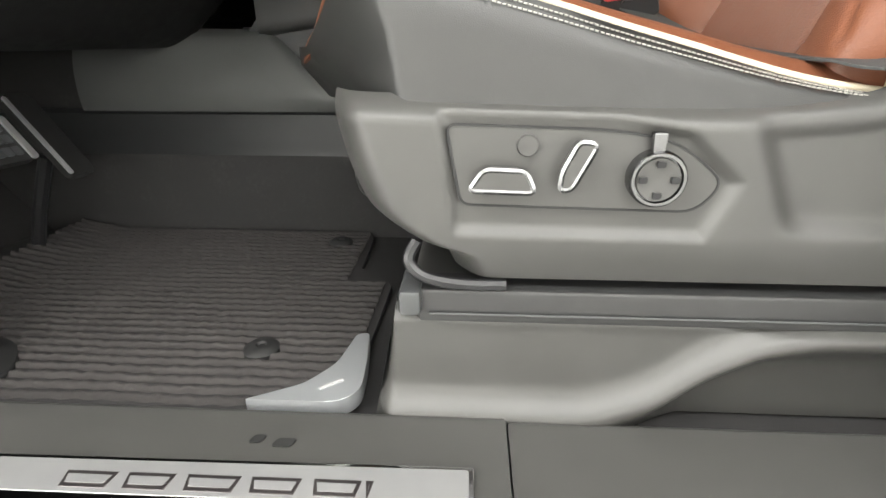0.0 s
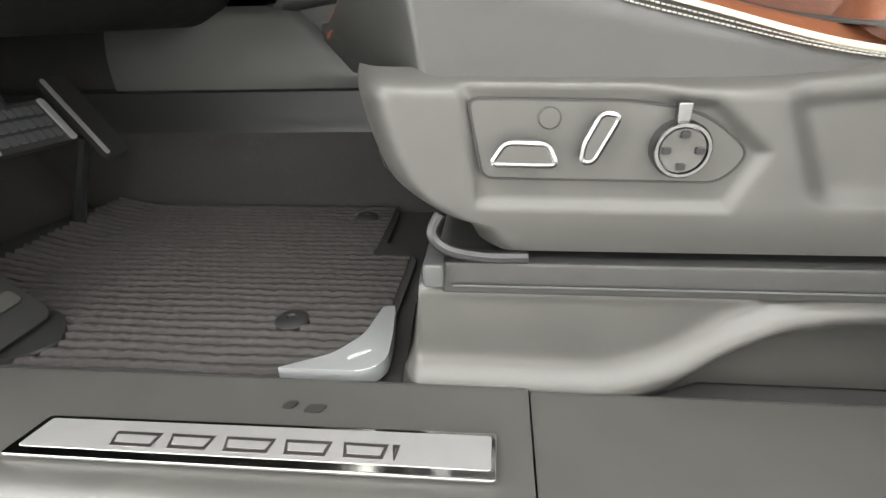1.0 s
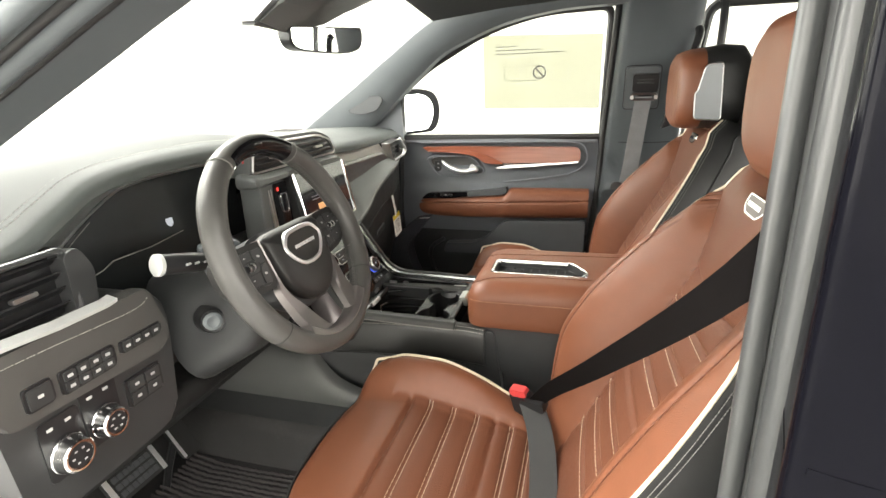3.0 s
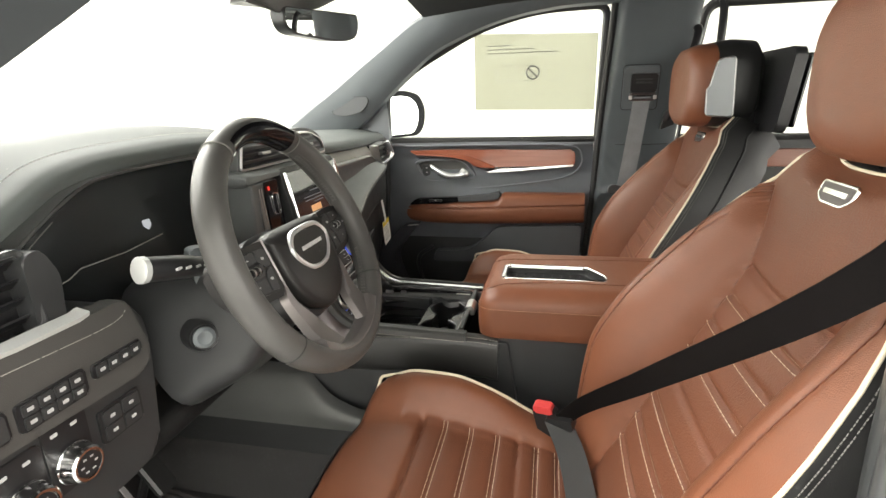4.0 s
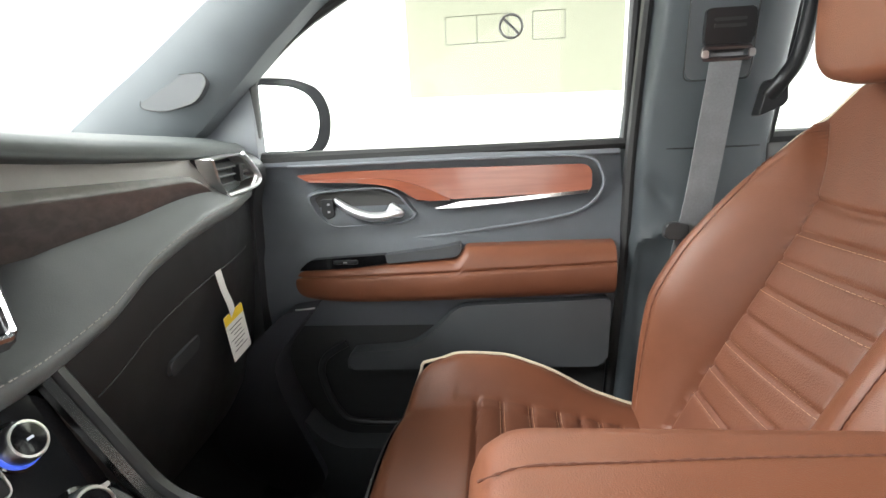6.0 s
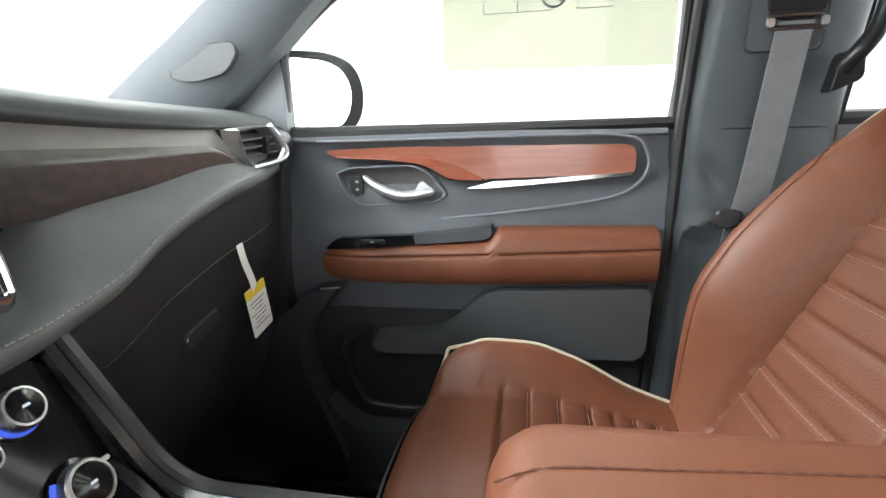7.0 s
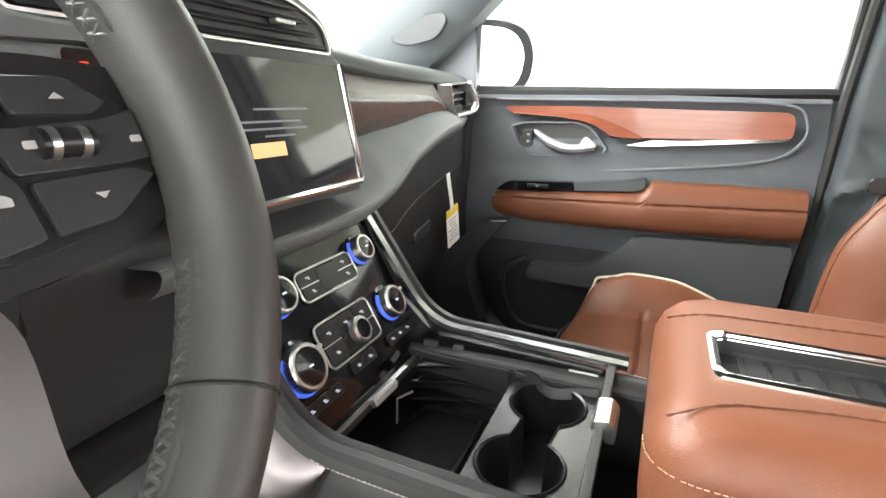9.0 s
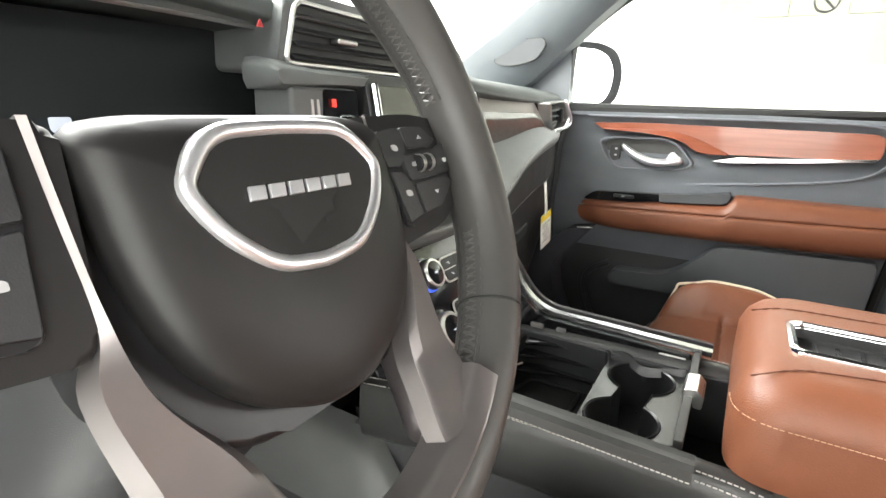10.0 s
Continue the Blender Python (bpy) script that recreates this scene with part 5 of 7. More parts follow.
o = fillet([(-0.70, 0.372), (-0.50, 0.375), (-0.46, 0.41), (-0.50, 0.47), (-0.62, 0.50), (-0.74, 0.46)], 0.03, 5)
along_z(bm, o, FLOOR + 0.011, FLOOR + 0.018, 0.003)
part("heel_pad", bm, RUBBER, mat)

pd = thing("brake_pedal", (-0.60, 0.565, 0.80), "wide black brake pedal with bright metal edges", "pedal")
O = V3(-0.585, 0.575, 0.815)
PU, PV = V3(0.0, 1, -0.04).normalized(), V3(-0.55, 0, 0.83).normalized()
bm = B()
slab(bm, O, PU, PV, rrect(0.125, 0.062, 0.008), -0.006, 0.006, 0.003)
pad = part("pad", bm, RUBBER, pd)
bm = B()
for k in range(7):
    for r in (-1, 0, 1):
        slab(bm, O + PU * (k - 3) * 0.0135 + PV * r * 0.017, PU, PV, rrect(0.0115, 0.012, 0.002), 0.006, 0.0085, 0.001)
part("tread", bm, LOWER_DOOR, pad)
for e in (-1, 1):
    bm = B()
    slab(bm, O + PU * e * 0.058, PU, PV, rrect(0.010, 0.062, 0.003), 0.005, 0.009, 0.001)
    part("metal_edge", bm, BRIGHT, pad)
bm = B()
tube(bm, smooth_path([O + V3(-0.01, 0, 0.01), O + V3(-0.06, 0.01, 0.13), O + V3(-0.16, 0.01, 0.28), O + V3(-0.20, 0.01, 0.36)], 4), 0.010, 8)
part("lever", bm, SMOOTH_BLACK, pd)
pd2 = thing("accelerator_pedal", (-0.62, 0.74, 0.78), "narrow black accelerator pedal with bright metal edge", "pedal")
O = V3(-0.625, 0.735, 0.80)
bm = B()
slab(bm, O, PU, PV, rrect(0.05, 0.14, 0.01), -0.006, 0.006, 0.003)
part("pad", bm, RUBBER, pd2)
bm = B()
slab(bm, O + PU * -0.024, PU, PV, rrect(0.006, 0.13, 0.003), 0.005, 0.009, 0.001)
part("metal_edge", bm, BRIGHT, pd2)
bm = B()
tube(bm, [O + V3(-0.012, 0, -0.03), O + V3(-0.05, 0, -0.12), V3(-0.70, 0.735, FLOOR + 0.002)], 0.010, 8)
part("hinge", bm, SMOOTH_BLACK, pd2)
fr = thing("foot_rest", (-0.62, 0.37, FLOOR), "ribbed dark rubber foot rest beside the pedals", "foot rest")
bm = B()
FO = V3(-0.60, 0.41, 0.70)
FU, FV = Y3, V3(-0.75, 0, 0.66).normalized()
slab(bm, FO, FU, FV, rrect(0.10, 0.24, 0.012), -0.03, 0.006, 0.004)
fb = part("plate", bm, RUBBER, fr)
bm = B()
for k in range(5):
    slab(bm, FO + FV * (k - 2) * 0.04, FU, FV, rrect(0.075, 0.018, 0.004), 0.006, 0.011, 0.002)
part("ribs", bm, SHIELD, fb)
# cover of the tunnel side ahead of the seat
bm = B()
def tunnel(x, z):
    return table([(0.60, 0.868), (0.733, 0.892), (0.742, 0.903), (0.815, 0.905), (0.823, 0.893), (0.87, 0.898), (0.94, 0.915), (0.96, 0.930)], z)


def tunnel_top(x):
    return table([(-0.95, 0.955), (-0.36, 0.950), (-0.27, 0.885), (-0.20, 0.862), (0.0, 0.855)], x)


surf(bm, lambda u, v: V3(lerp(-0.95, 0.0, u), tunnel(0, lerp(FLOOR, 0.740, v)), lerp(FLOOR, 0.740, v)), 20, 8)
# black stretch ahead of the cover: footwell shade painted as carpet
surf(bm, lambda u, v: V3(lerp(-0.95, -0.592, u), tunnel(0, lerp(0.81, 0.96, v)) + 0.004, lerp(0.81, 0.96, v)), 6, 4)
setting("tunnel_carpet_and_shade", bm, CARPET, "black carpet up the centre tunnel side, with footwell shade painted black ahead", "carpet")
bm = B()
surf(bm, lambda u, v: V3(lerp(-0.95, 0.0, u), tunnel(0, lerp(0.738, 0.822, v)) + 0.004 * max(0, 1 - v * 6), lerp(0.738, 0.822, v)), 20, 8)
setting("tunnel_lower_cover", bm, PLASTIC, "black plastic lower cover along the centre tunnel", "trim")
bm = B()


def tunnel_cover(u, v):
    x = lerp(-0.68, 0.0, u)
    z = lerp(0.818, tunnel_top(x), v)
    return V3(x, tunnel(x, max(z, 0.823)) + 0.020 * max(0, (v - 0.86) / 0.14) ** 2 - 0.008 * math.sin(math.pi * v), z)


surf(bm, tunnel_cover, 60, 14)
setting("tunnel_cover", bm, TUNNEL, "dark grey moulded plastic cover along the centre tunnel", "trim")


# ---- steering wheel ----
sw = thing("steering_wheel", (-0.26, 0.636, 1.29), "black leather steering wheel with satin spokes and chrome emblem ring", "steering wheel")
WO = V3(-0.135, 0.593, 1.3487)
WU, WV, WN = Y3, V3(-0.392, 0, 0.920), V3(0.920, 0, 0.392)
RR, RG = 0.1655, 0.0172        # rim circle and grip


def wp(a, b, c=0.0):
    return WO + WU * a + WV * b + WN * c


bm = B()
rings = []
n = 120
for i in range(n):
    t = 2 * math.pi * i / n
    grip = RG + 0.0016 * bump1(abs(math.cos(t)), 0.85, 0.25)
    ring = []
    for j in range(18):
        q = 2 * math.pi * j / 18
        r2 = RR + math.cos(q) * grip * 0.95
        ring.append(wp(r2 * math.cos(t), r2 * math.sin(t), math.sin(q) * grip * 1.1))
    rings.append(ring)
loft(bm, rings + [rings[0]], cap=False)
bmesh.ops.remove_doubles(bm, verts=bm.verts[:], dist=1e-6)
rim = part("rim", bm, RIM, sw, "black leather wrapped rim", 60)
for t0 in (58, 122, 217, 323):
    bm = B()
    t = radians(t0)
    tube(bm, [wp((RR + math.cos(q) * 0.0178) * math.cos(t), (RR + math.cos(q) * 0.0178) * math.sin(t), math.sin(q) * 0.0203) for q in [2 * math.pi * j / 20 for j in range(20)]], 0.0010, 5, True)
    part("rim_seam", bm, RUBBER if t0 > 200 else GREY_THREAD, rim)
# laced seam inside the rim: a gathered ridge crossed by threads
def grip_at(t, q, lift=0.0):
    """A point of the rim's skin: t round the wheel, q round the grip."""
    r2 = RR + math.cos(q) * (RG * 0.97 + lift)
    return wp(r2 * math.cos(t), r2 * math.sin(t), math.sin(q) * (RG * 1.12 + lift))


for t0, t1 in ((-52, -17), (14, 55), (125, 166), (197, 232)):
    bm = B()
    steps = int((t1 - t0) / 2.1)
    for k in range(steps):
        t = radians(t0 + k * 2.1)
        for d in (1, -1):
            tube(bm, [grip_at(t + d * 0.020 * (2 * f - 1), radians(lerp(206, 168, f)), 0.0006 - 0.0016 * (2 * f - 1) ** 2) for f in (0.0, 0.25, 0.5, 0.75, 1.0)], 0.0011, 6)
    part("rim_stitching", bm, SEAM_THREAD, rim)
    for side in (210, 164):
        bm = B()
        P = [radians(lerp(t0 - 1, t1 - 1, k / (steps * 2))) for k in range(steps * 2 + 1)]
        tube(bm, [grip_at(t, radians(side), -0.0002) for t in P], [0.0011 + 0.0007 * (k % 2) for k in range(len(P))], 6)
        part("rim_lacing", bm, RIM, rim)
# gloss insert at the top of the rim
bm = B()
rings = []
for i in range(21):
    t = radians(lerp(62, 118, i / 20))
    rings.append([wp((RR + math.cos(q) * 0.0184) * math.cos(t), (RR + math.cos(q) * 0.0184) * math.sin(t), math.sin(q) * 0.0203) for q in [radians(lerp(80, 230, j / 9)) for j in range(10)]])
loft(bm, rings, cap=False, closed=False)
part("rim_insert", bm, GLOSS_BLACK, rim, "gloss black insert at the top")
# airbag cover: wide at the top, a shield below
HC = 0.010
bm = B()
hub = fillet([(-0.077, 0.029), (-0.055, 0.034), (0.055, 0.034), (0.077, 0.029), (0.075, -0.025), (0.066, -0.058), (0.044, -0.084), (0.012, -0.098), (-0.012, -0.098), (-0.044, -0.084), (-0.066, -0.058), (-0.075, -0.025)],
             [0.010, 0.02, 0.02, 0.010, 0.03, 0.03, 0.03, 0.012, 0.012, 0.03, 0.03, 0.03], 5)
rings = []
for sc, h in ((0.78, -0.060), (0.94, -0.026), (0.985, -0.018), (0.99, -0.0095), (0.95, -0.0045), (0.86, -0.0008), (0.70, 0.0012), (0.45, 0.0024), (0.2, 0.003)):
    rings.append([wp(HC + a * sc, -0.022 + (b + 0.022) * sc, h - 0.010 * max(0, (b - 0.018) / 0.016) * (1 if sc > 0.9 else 0.3)) for a, b in hub])
loft(bm, rings)
hb = part("airbag_cover", bm, HUB, sw, "smooth black airbag cover", 60)
# emblem ring: flat top, slanted shoulders and a blunt point below
em = fillet([(-0.037, 0.0285), (0.0, 0.0305), (0.037, 0.0285), (0.052, 0.010), (0.049, 0.001), (0.042, -0.0105), (0.025, -0.0255), (0.0, -0.0285), (-0.025, -0.0255), (-0.042, -0.0105), (-0.049, 0.001), (-0.052, 0.010)],
            [0.012, 0.02, 0.012, 0.008, 0.01, 0.010, 0.01, 0.006, 0.01, 0.010, 0.01, 0.008], 4)
E0 = (HC + 0.001, -0.0095)
bm = B()
rings = []
for k, (a, b) in enumerate(em):
    t = (Vector(em[(k + 1) % len(em)]) - Vector(em[k - 1])).normalized()
    d = Vector((-t.y, t.x))
    if d.x * a + d.y * b < 0:
        d = -d
    rings.append([wp(E0[0] + a + d.x * u, E0[1] + b + d.y * u, 0.002 + h) for u, h in ((-0.0040, -0.003), (-0.0034, 0.0012), (-0.0012, 0.0028), (0.0014, 0.0026), (0.0032, 0.0010), (0.0038, -0.004))])
loft(bm, rings + [rings[0]], cap=False)
part("emblem_ring", bm, BRIGHT, hb, "chrome emblem ring", 50)
bm = B()
slab(bm, wp(E0[0], E0[1], 0.0012), WU, WV, [(a * 0.95, b * 0.95) for a, b in em], -0.004, 0.0012)
part("emblem_field", bm, HUB, hb)
for k in range(6):
    bm = B()
    x = -0.0245 + 0.0098 * k
    slab(bm, wp(E0[0] + x, E0[1] + 0.0035, 0.0024), WU, WV, [(-0.0044, -0.0028), (0.0034, -0.0028), (0.0044, 0.0028), (-0.0034, 0.0028)], 0.0, 0.0020, 0.0005)
    part("emblem_bar", bm, BRIGHT, hb, "plain chrome bar")
for a, b, w in ((0.010, -0.022, 0.008), (0.004, -0.052, 0.018)):
    bm = B()
    slab(bm, wp(E0[0] + a, E0[1] + b + 0.010, 0.0026 if b > -0.03 else 0.0010), WU, WV, rrect(w, 0.0022, 0.0008), -0.001, 0.0004)
    part("airbag_mark", bm, SMOOTH_BLACK, hb)
# side spokes with keys
for sgn in (-1, 1):
    bm = B()
    o = fillet([(0.066, 0.028), (0.125, 0.031), (0.158, 0.026), (0.161, -0.022), (0.132, -0.040), (0.074, -0.046)], [0.006, 0.02, 0.01, 0.02, 0.025, 0.01], 5)
    o = [(sgn * a, b) for a, b in o][::sgn]
    slab(bm, wp(0, 0, -0.012), WU, WV, o, -0.030, 0.002, 0.005, 3)
    spk = part("spoke", bm, HUB, sw)
    bm = B()
    pad_o = fillet([(0.081, 0.021), (0.128, 0.023), (0.150, 0.012), (0.150, -0.016), (0.126, -0.031), (0.088, -0.037)], [0.004, 0.012, 0.012, 0.012, 0.014, 0.006], 5)
    slab(bm, wp(0, 0, -0.010), WU, WV, [(sgn * a, b) for a, b in pad_o][::sgn], -0.002, 0.0022, 0.0010)
    kp = part("key_pad", bm, SMOOTH_BLACK, spk)
    # five keys parted by curved gaps, round the roller
    keys = (((0.083, 0.019), (0.104, 0.021), (0.106, 0.008), (0.096, -0.002), (0.084, -0.002)),
            ((0.106, 0.021), (0.128, 0.021), (0.140, 0.012), (0.132, 0.008), (0.108, 0.008)),
            ((0.099, 0.004), (0.134, 0.006), (0.148, 0.010), (0.148, -0.009), (0.136, -0.010), (0.102, -0.011)),
            ((0.085, -0.004), (0.097, -0.006), (0.102, -0.014), (0.104, -0.031), (0.089, -0.034)),
            ((0.105, -0.013), (0.138, -0.012), (0.147, -0.015), (0.126, -0.029), (0.107, -0.031)))
    for i, kpts in enumerate(keys):
        bm = B()
        slab(bm, wp(0, 0, -0.0080), WU, WV, [(sgn * a, b) for a, b in fillet(kpts, 0.002, 3)][::sgn], -0.001, 0.0026, 0.0008)
        key = part("key", bm, PLASTIC, kp)
        cx, cz = sum(p[0] for p in kpts) / len(kpts), sum(p[1] for p in kpts) / len(kpts)
        bm = B()
        if i == 2:
            slab(bm, wp(sgn * (cx - 0.0185), cz, -0.0054), WU, WV, rrect(0.0042, 0.0026, 0.0008), 0, 0.0005)
            part("symbol", bm, WHITE_PRINT, key)
            bm = B()
            slab(bm, wp(sgn * (cx + 0.0165), cz, -0.0054), WU, WV, rrect(0.0042, 0.0026, 0.0008), 0, 0.0005)
        elif i in (1, 4):
            d = 1 if i == 1 else -1
            slab(bm, wp(sgn * cx, cz, -0.0054), WU, WV, [(-0.0024, -0.0008 * d), (0.0024, -0.0008 * d), (0.0, 0.0014 * d)][::d], 0, 0.0005)
        else:
            slab(bm, wp(sgn * cx, cz, -0.0054), WU, WV, fillet([(-0.0028, -0.0006), (-0.0008, -0.0018), (0.0028, -0.0018), (0.0028, 0.0006), (0.0008, 0.0018), (-0.0028, 0.0018)], 0.0006, 2), 0, 0.0005)
        part("symbol", bm, WHITE_PRINT, key)
    cx, cz = 0.1195, -0.0015
    bm = B()
    tube(bm, [wp(sgn * (cx - 0.0085), cz, -0.0060), wp(sgn * (cx + 0.0085), cz, -0.0060)], 0.0052, 16)
    rl = part("roller", bm, SMOOTH_BLACK, kp)
    for e in (-1, 1):
        bm = B()
        tube(bm, [wp(sgn * (cx + e * 0.0034), cz, -0.0060), wp(sgn * (cx + e * 0.0062), cz, -0.0060)], 0.0057, 16)
        part("roller_rim", bm, SATIN, rl)
    # satin spoke: a slim trim beside the cover that widens into a plate down to the rim
    outer = smooth_path([(0.0800, 0.030, 0), (0.0795, 0.0, 0), (0.0790, -0.036, 0), (0.086, -0.056, 0), (0.083, -0.092, 0), (0.083, -0.112, 0), (0.079, -0.136, 0)], 5)
    inner = smooth_path([(0.0770, 0.029, 0), (0.0768, 0.0, 0), (0.0755, -0.032, 0), (0.069, -0.063, 0), (0.052, -0.092, 0), (0.044, -0.116, 0), (0.036, -0.139, 0)], 5)
    rings = []
    for i, (p, q) in enumerate(zip(outer, inner)):
        f = i / (len(outer) - 1)
        c = table([(0, -0.010), (0.4, -0.010), (0.7, -0.004), (1.0, 0.010)], f)
        m1, m2 = p.lerp(q, 0.12), p.lerp(q, 0.86)
        rings.append([wp(0.004 + sgn * a.x, a.y, c + h) for a, h in ((p, -0.012), (m1, 0.000), (m2, 0.0018), (q, -0.002), (q, -0.014))])
    bm = B()
    loft(bm, rings)
    part("lower_spoke", bm, SPOKE, sw, "satin bronze-grey lower spoke", 40)
# dark filler behind the cover, between the spokes
bm = B()
slab(bm, wp(HC, -0.035, -0.032), WU, WV, fillet([(-0.085, 0.05), (0.085, 0.05), (0.088, -0.03), (0.046, -0.066), (-0.046, -0.066), (-0.088, -0.03)], 0.02, 4), -0.020, 0.010, 0.004)
part("hub_back", bm, SMOOTH_BLACK, sw)
# satin bridge joining both spokes along the lower rim
bm = B()
rings = []
for i in range(25):
    f = i / 24
    t = radians(lerp(235, 305, f))
    e = abs(2 * f - 1)
    top_r = lerp(0.147, 0.140, e ** 2)
    rings.append([wp(r2 * math.cos(t), r2 * math.sin(t), c) for r2, c in ((top_r, -0.010), (top_r + 0.001, 0.0065 + 0.002 * e), (top_r + 0.004, 0.0105 + 0.002 * e), (0.1555, 0.0168), (0.1580, 0.0165), (0.1585, 0.008))])
loft(bm, rings)
part("lower_bridge", bm, SPOKE, sw, "satin bridge along the lower rim", 40)
# column shroud behind the wheel
col = thing("steering_column", (-0.32, 0.636, 1.20), "dark grey plastic steering column shroud with stalks", "steering column")
bm = B()
rings = []
for d, w, h in ((-0.05, 0.045, 0.045), (-0.06, 0.062, 0.062), (-0.14, 0.075, 0.085), (-0.26, 0.085, 0.105)):
    r = []
    for k in range(24):
        a = 2 * math.pi * k / 24
        c, q = math.cos(a), math.sin(a)
        r.append(wp(w * math.copysign(abs(c) ** 0.6, c), h * math.copysign(abs(q) ** 0.6, q) - 0.025 - 0.03 * (d < -0.1), d))
    rings.append(r)
loft(bm, rings)
part("shroud", bm, PLASTIC, col, "", 50)
bm = B()
tube(bm, smooth_path([(-0.245, 0.585, 1.318), (-0.235, 0.52, 1.335), (-0.236, 0.46, 1.352), (-0.245, 0.425, 1.360)], 5), [0.012] * 4 + [0.0125] * 4 + [0.0145] * 8, 12)
stk = part("stalk", bm, SMOOTH_BLACK, col, "black control stalk")
bm = B()
lathe(bm, (-0.2445, 0.4255, 1.3600), V3(-0.01, -0.036, 0.008), [(0.0155, 0), (0.0155, 0.006), (0.0125, 0.008), (0.0, 0.008)], 20)
part("end_ring", bm, PALE_TRIM, stk, "bright ring at the stalk end")
bm = B()
for k in range(4):
    slab(bm, (-0.222, 0.45 + 0.016 * k, 1.354 - 0.0035 * k), Y3, V3(-0.3, 0, 1), rrect(0.007, 0.003, 0.001), 0.0, 0.0035)
part("symbols", bm, WHITE_PRINT, stk)
bm = B()
slab(bm, (-0.256, 0.560, 1.322), V3(0.62, 0.75, 0).normalized(), V3(-0.1, 0, 1), rrect(0.062, 0.058, 0.008), -0.02, 0.010, 0.004)
part("stalk_boot", bm, PILLAR, col, "square boot round the stalk")
TN = V3(0.75, -0.62, 0.1).normalized()
bm = B()
lathe(bm, V3(-0.268, 0.522, 1.236) + TN * 0.019, TN, [(0.024, -0.02), (0.0205, 0.003), (0.0180, 0.008), (0.016, 0.006), (0.0, 0.004)], 28)
tj = part("tilt_control", bm, SMOOTH_BLACK, col, "round dark tilt control")
bm = B()
lathe(bm, V3(-0.268, 0.522, 1.236) + TN * 0.019, TN, [(0.0148, 0.004), (0.0143, 0.0085), (0.0095, 0.0105), (0.004, 0.0085), (0.0, 0.0085)], 28)
part("tilt_cap", bm, PILLAR, tj)


# ---- dashboard ----
da = thing("dashboard", (-0.60, CY, 1.0), "black stitched soft dashboard with screens, vents and wood inlay", "dashboard")
RIDGE = [(0.22, 1.390), (0.33, 1.397), (0.364, 1.409), (0.406, 1.430), (0.471, 1.457), (0.53, 1.466), (0.606, 1.471), (0.72, 1.474), (0.82, 1.470), (1.00, 1.450), (1.20, 1.424), (1.45, 1.412), (1.80, 1.408)]
RIDGE_X = [(0.22, -0.365), (0.40, -0.37), (0.55, -0.385), (0.85, -0.385), (1.0, -0.380), (1.25, -0.388), (1.55, -0.396), (1.80, -0.41)]


def top_pad(u, v):
    y = lerp(0.215, 1.815, u)
    ex, ez = table(RIDGE_X, y), table(RIDGE, y)
    pts = [(-1.06, 1.375), (-0.80, 1.43 + 0.3 * (ez - 1.42)), (-0.55, ez + 0.028), (ex - 0.04, ez + 0.014), (ex - 0.006, ez + 0.003), (ex, ez - 0.010), (ex - 0.012, ez - 0.020), (ex - 0.10, ez - 0.026)]
    s = v * (len(pts) - 1)
    i = min(int(s), len(pts) - 2)
    f = s - i
    a, b, c, d = pts[max(i - 1, 0)], pts[i], pts[i + 1], pts[min(i + 2, len(pts) - 1)]
    q = [0.5 * (2 * b[k] + (c[k] - a[k]) * f + (2 * a[k] - 5 * b[k] + 4 * c[k] - d[k]) * f * f + (3 * b[k] - a[k] - 3 * c[k] + d[k]) * f ** 3) for k in (0, 1)]
    return V3(q[0], y, q[1])


bm = B()
surf(bm, top_pad, 90, 42)
tp = part("top_pad", bm, TOP_PAD, da, "soft grained top pad", 60)
bm = B()
for d in (0.012, 0.018):
    stitches(bm, [V3(table(RIDGE_X, y) - 0.02 - d * 2, y, table(RIDGE, y) + 0.0115 + d * 0.25) for y in [0.35 + 0.51 * k / 40 for k in range(41)]], 0.006, 0.0042, 0.0009)
part("pad_stitching", bm, PALE_THREAD, tp)

# core behind everything
bm = B()
along_y(bm, [(-1.06, 1.36), (-0.50, 1.40), (-0.47, 1.28), (-0.42, 1.10), (-0.55, 0.98), (-1.05, 0.95)], 0.23, 1.80)
part("core", bm, SMOOTH_BLACK, da)

# passenger side: metal band, wood inlay, lower roll, glove box
bm = B()
WOOD_TOP = [(1.15, 1.372), (1.40, 1.369), (1.535, 1.368), (1.575, 1.360), (1.605, 1.338)]
WOOD_LOW = [(1.15, 1.300), (1.31, 1.304), (1.42, 1.310), (1.50, 1.321), (1.605, 1.332)]


def trim_x(y):
    return table([(1.15, -0.390), (1.40, -0.386), (1.65, -0.378)], y)


def metal_band(u, v):
    y = lerp(1.15, 1.640, u)
    z = lerp(table([(1.15, 1.404), (1.64, 1.398)], y), lerp(table(WOOD_LOW, min(y, 1.605)), 1.326, max(0, min(1, (y - 1.59) / 0.04))), v)
    return V3(trim_x(y) - 0.030 * (1 - v) ** 1.5, y, z)


surf(bm, metal_band, 40, 8)
bmesh.ops.solidify(bm, geom=bm.faces[:], thickness=0.008)
part("metal_band", bm, TAUPE, da, "pale satin metal band", 60)
bm = B()


def inlay(u, v):
    y = lerp(1.15, 1.605, u)
    e = min(1, 6 * v, 6 * (1 - v))
    return V3(trim_x(y) + 0.003 + 0.003 * e, y, lerp(table(WOOD_TOP, y), table(WOOD_LOW, y), v))


surf(bm, inlay, 40, 12)
part("wood_inlay", bm, DARK_WOOD, da, "dark open-pore wood inlay", 60)
SEAM = [(0.88, 1.219), (1.05, 1.212), (1.15, 1.216), (1.27, 1.232), (1.37, 1.266), (1.55, 1.300), (1.80, 1.318)]


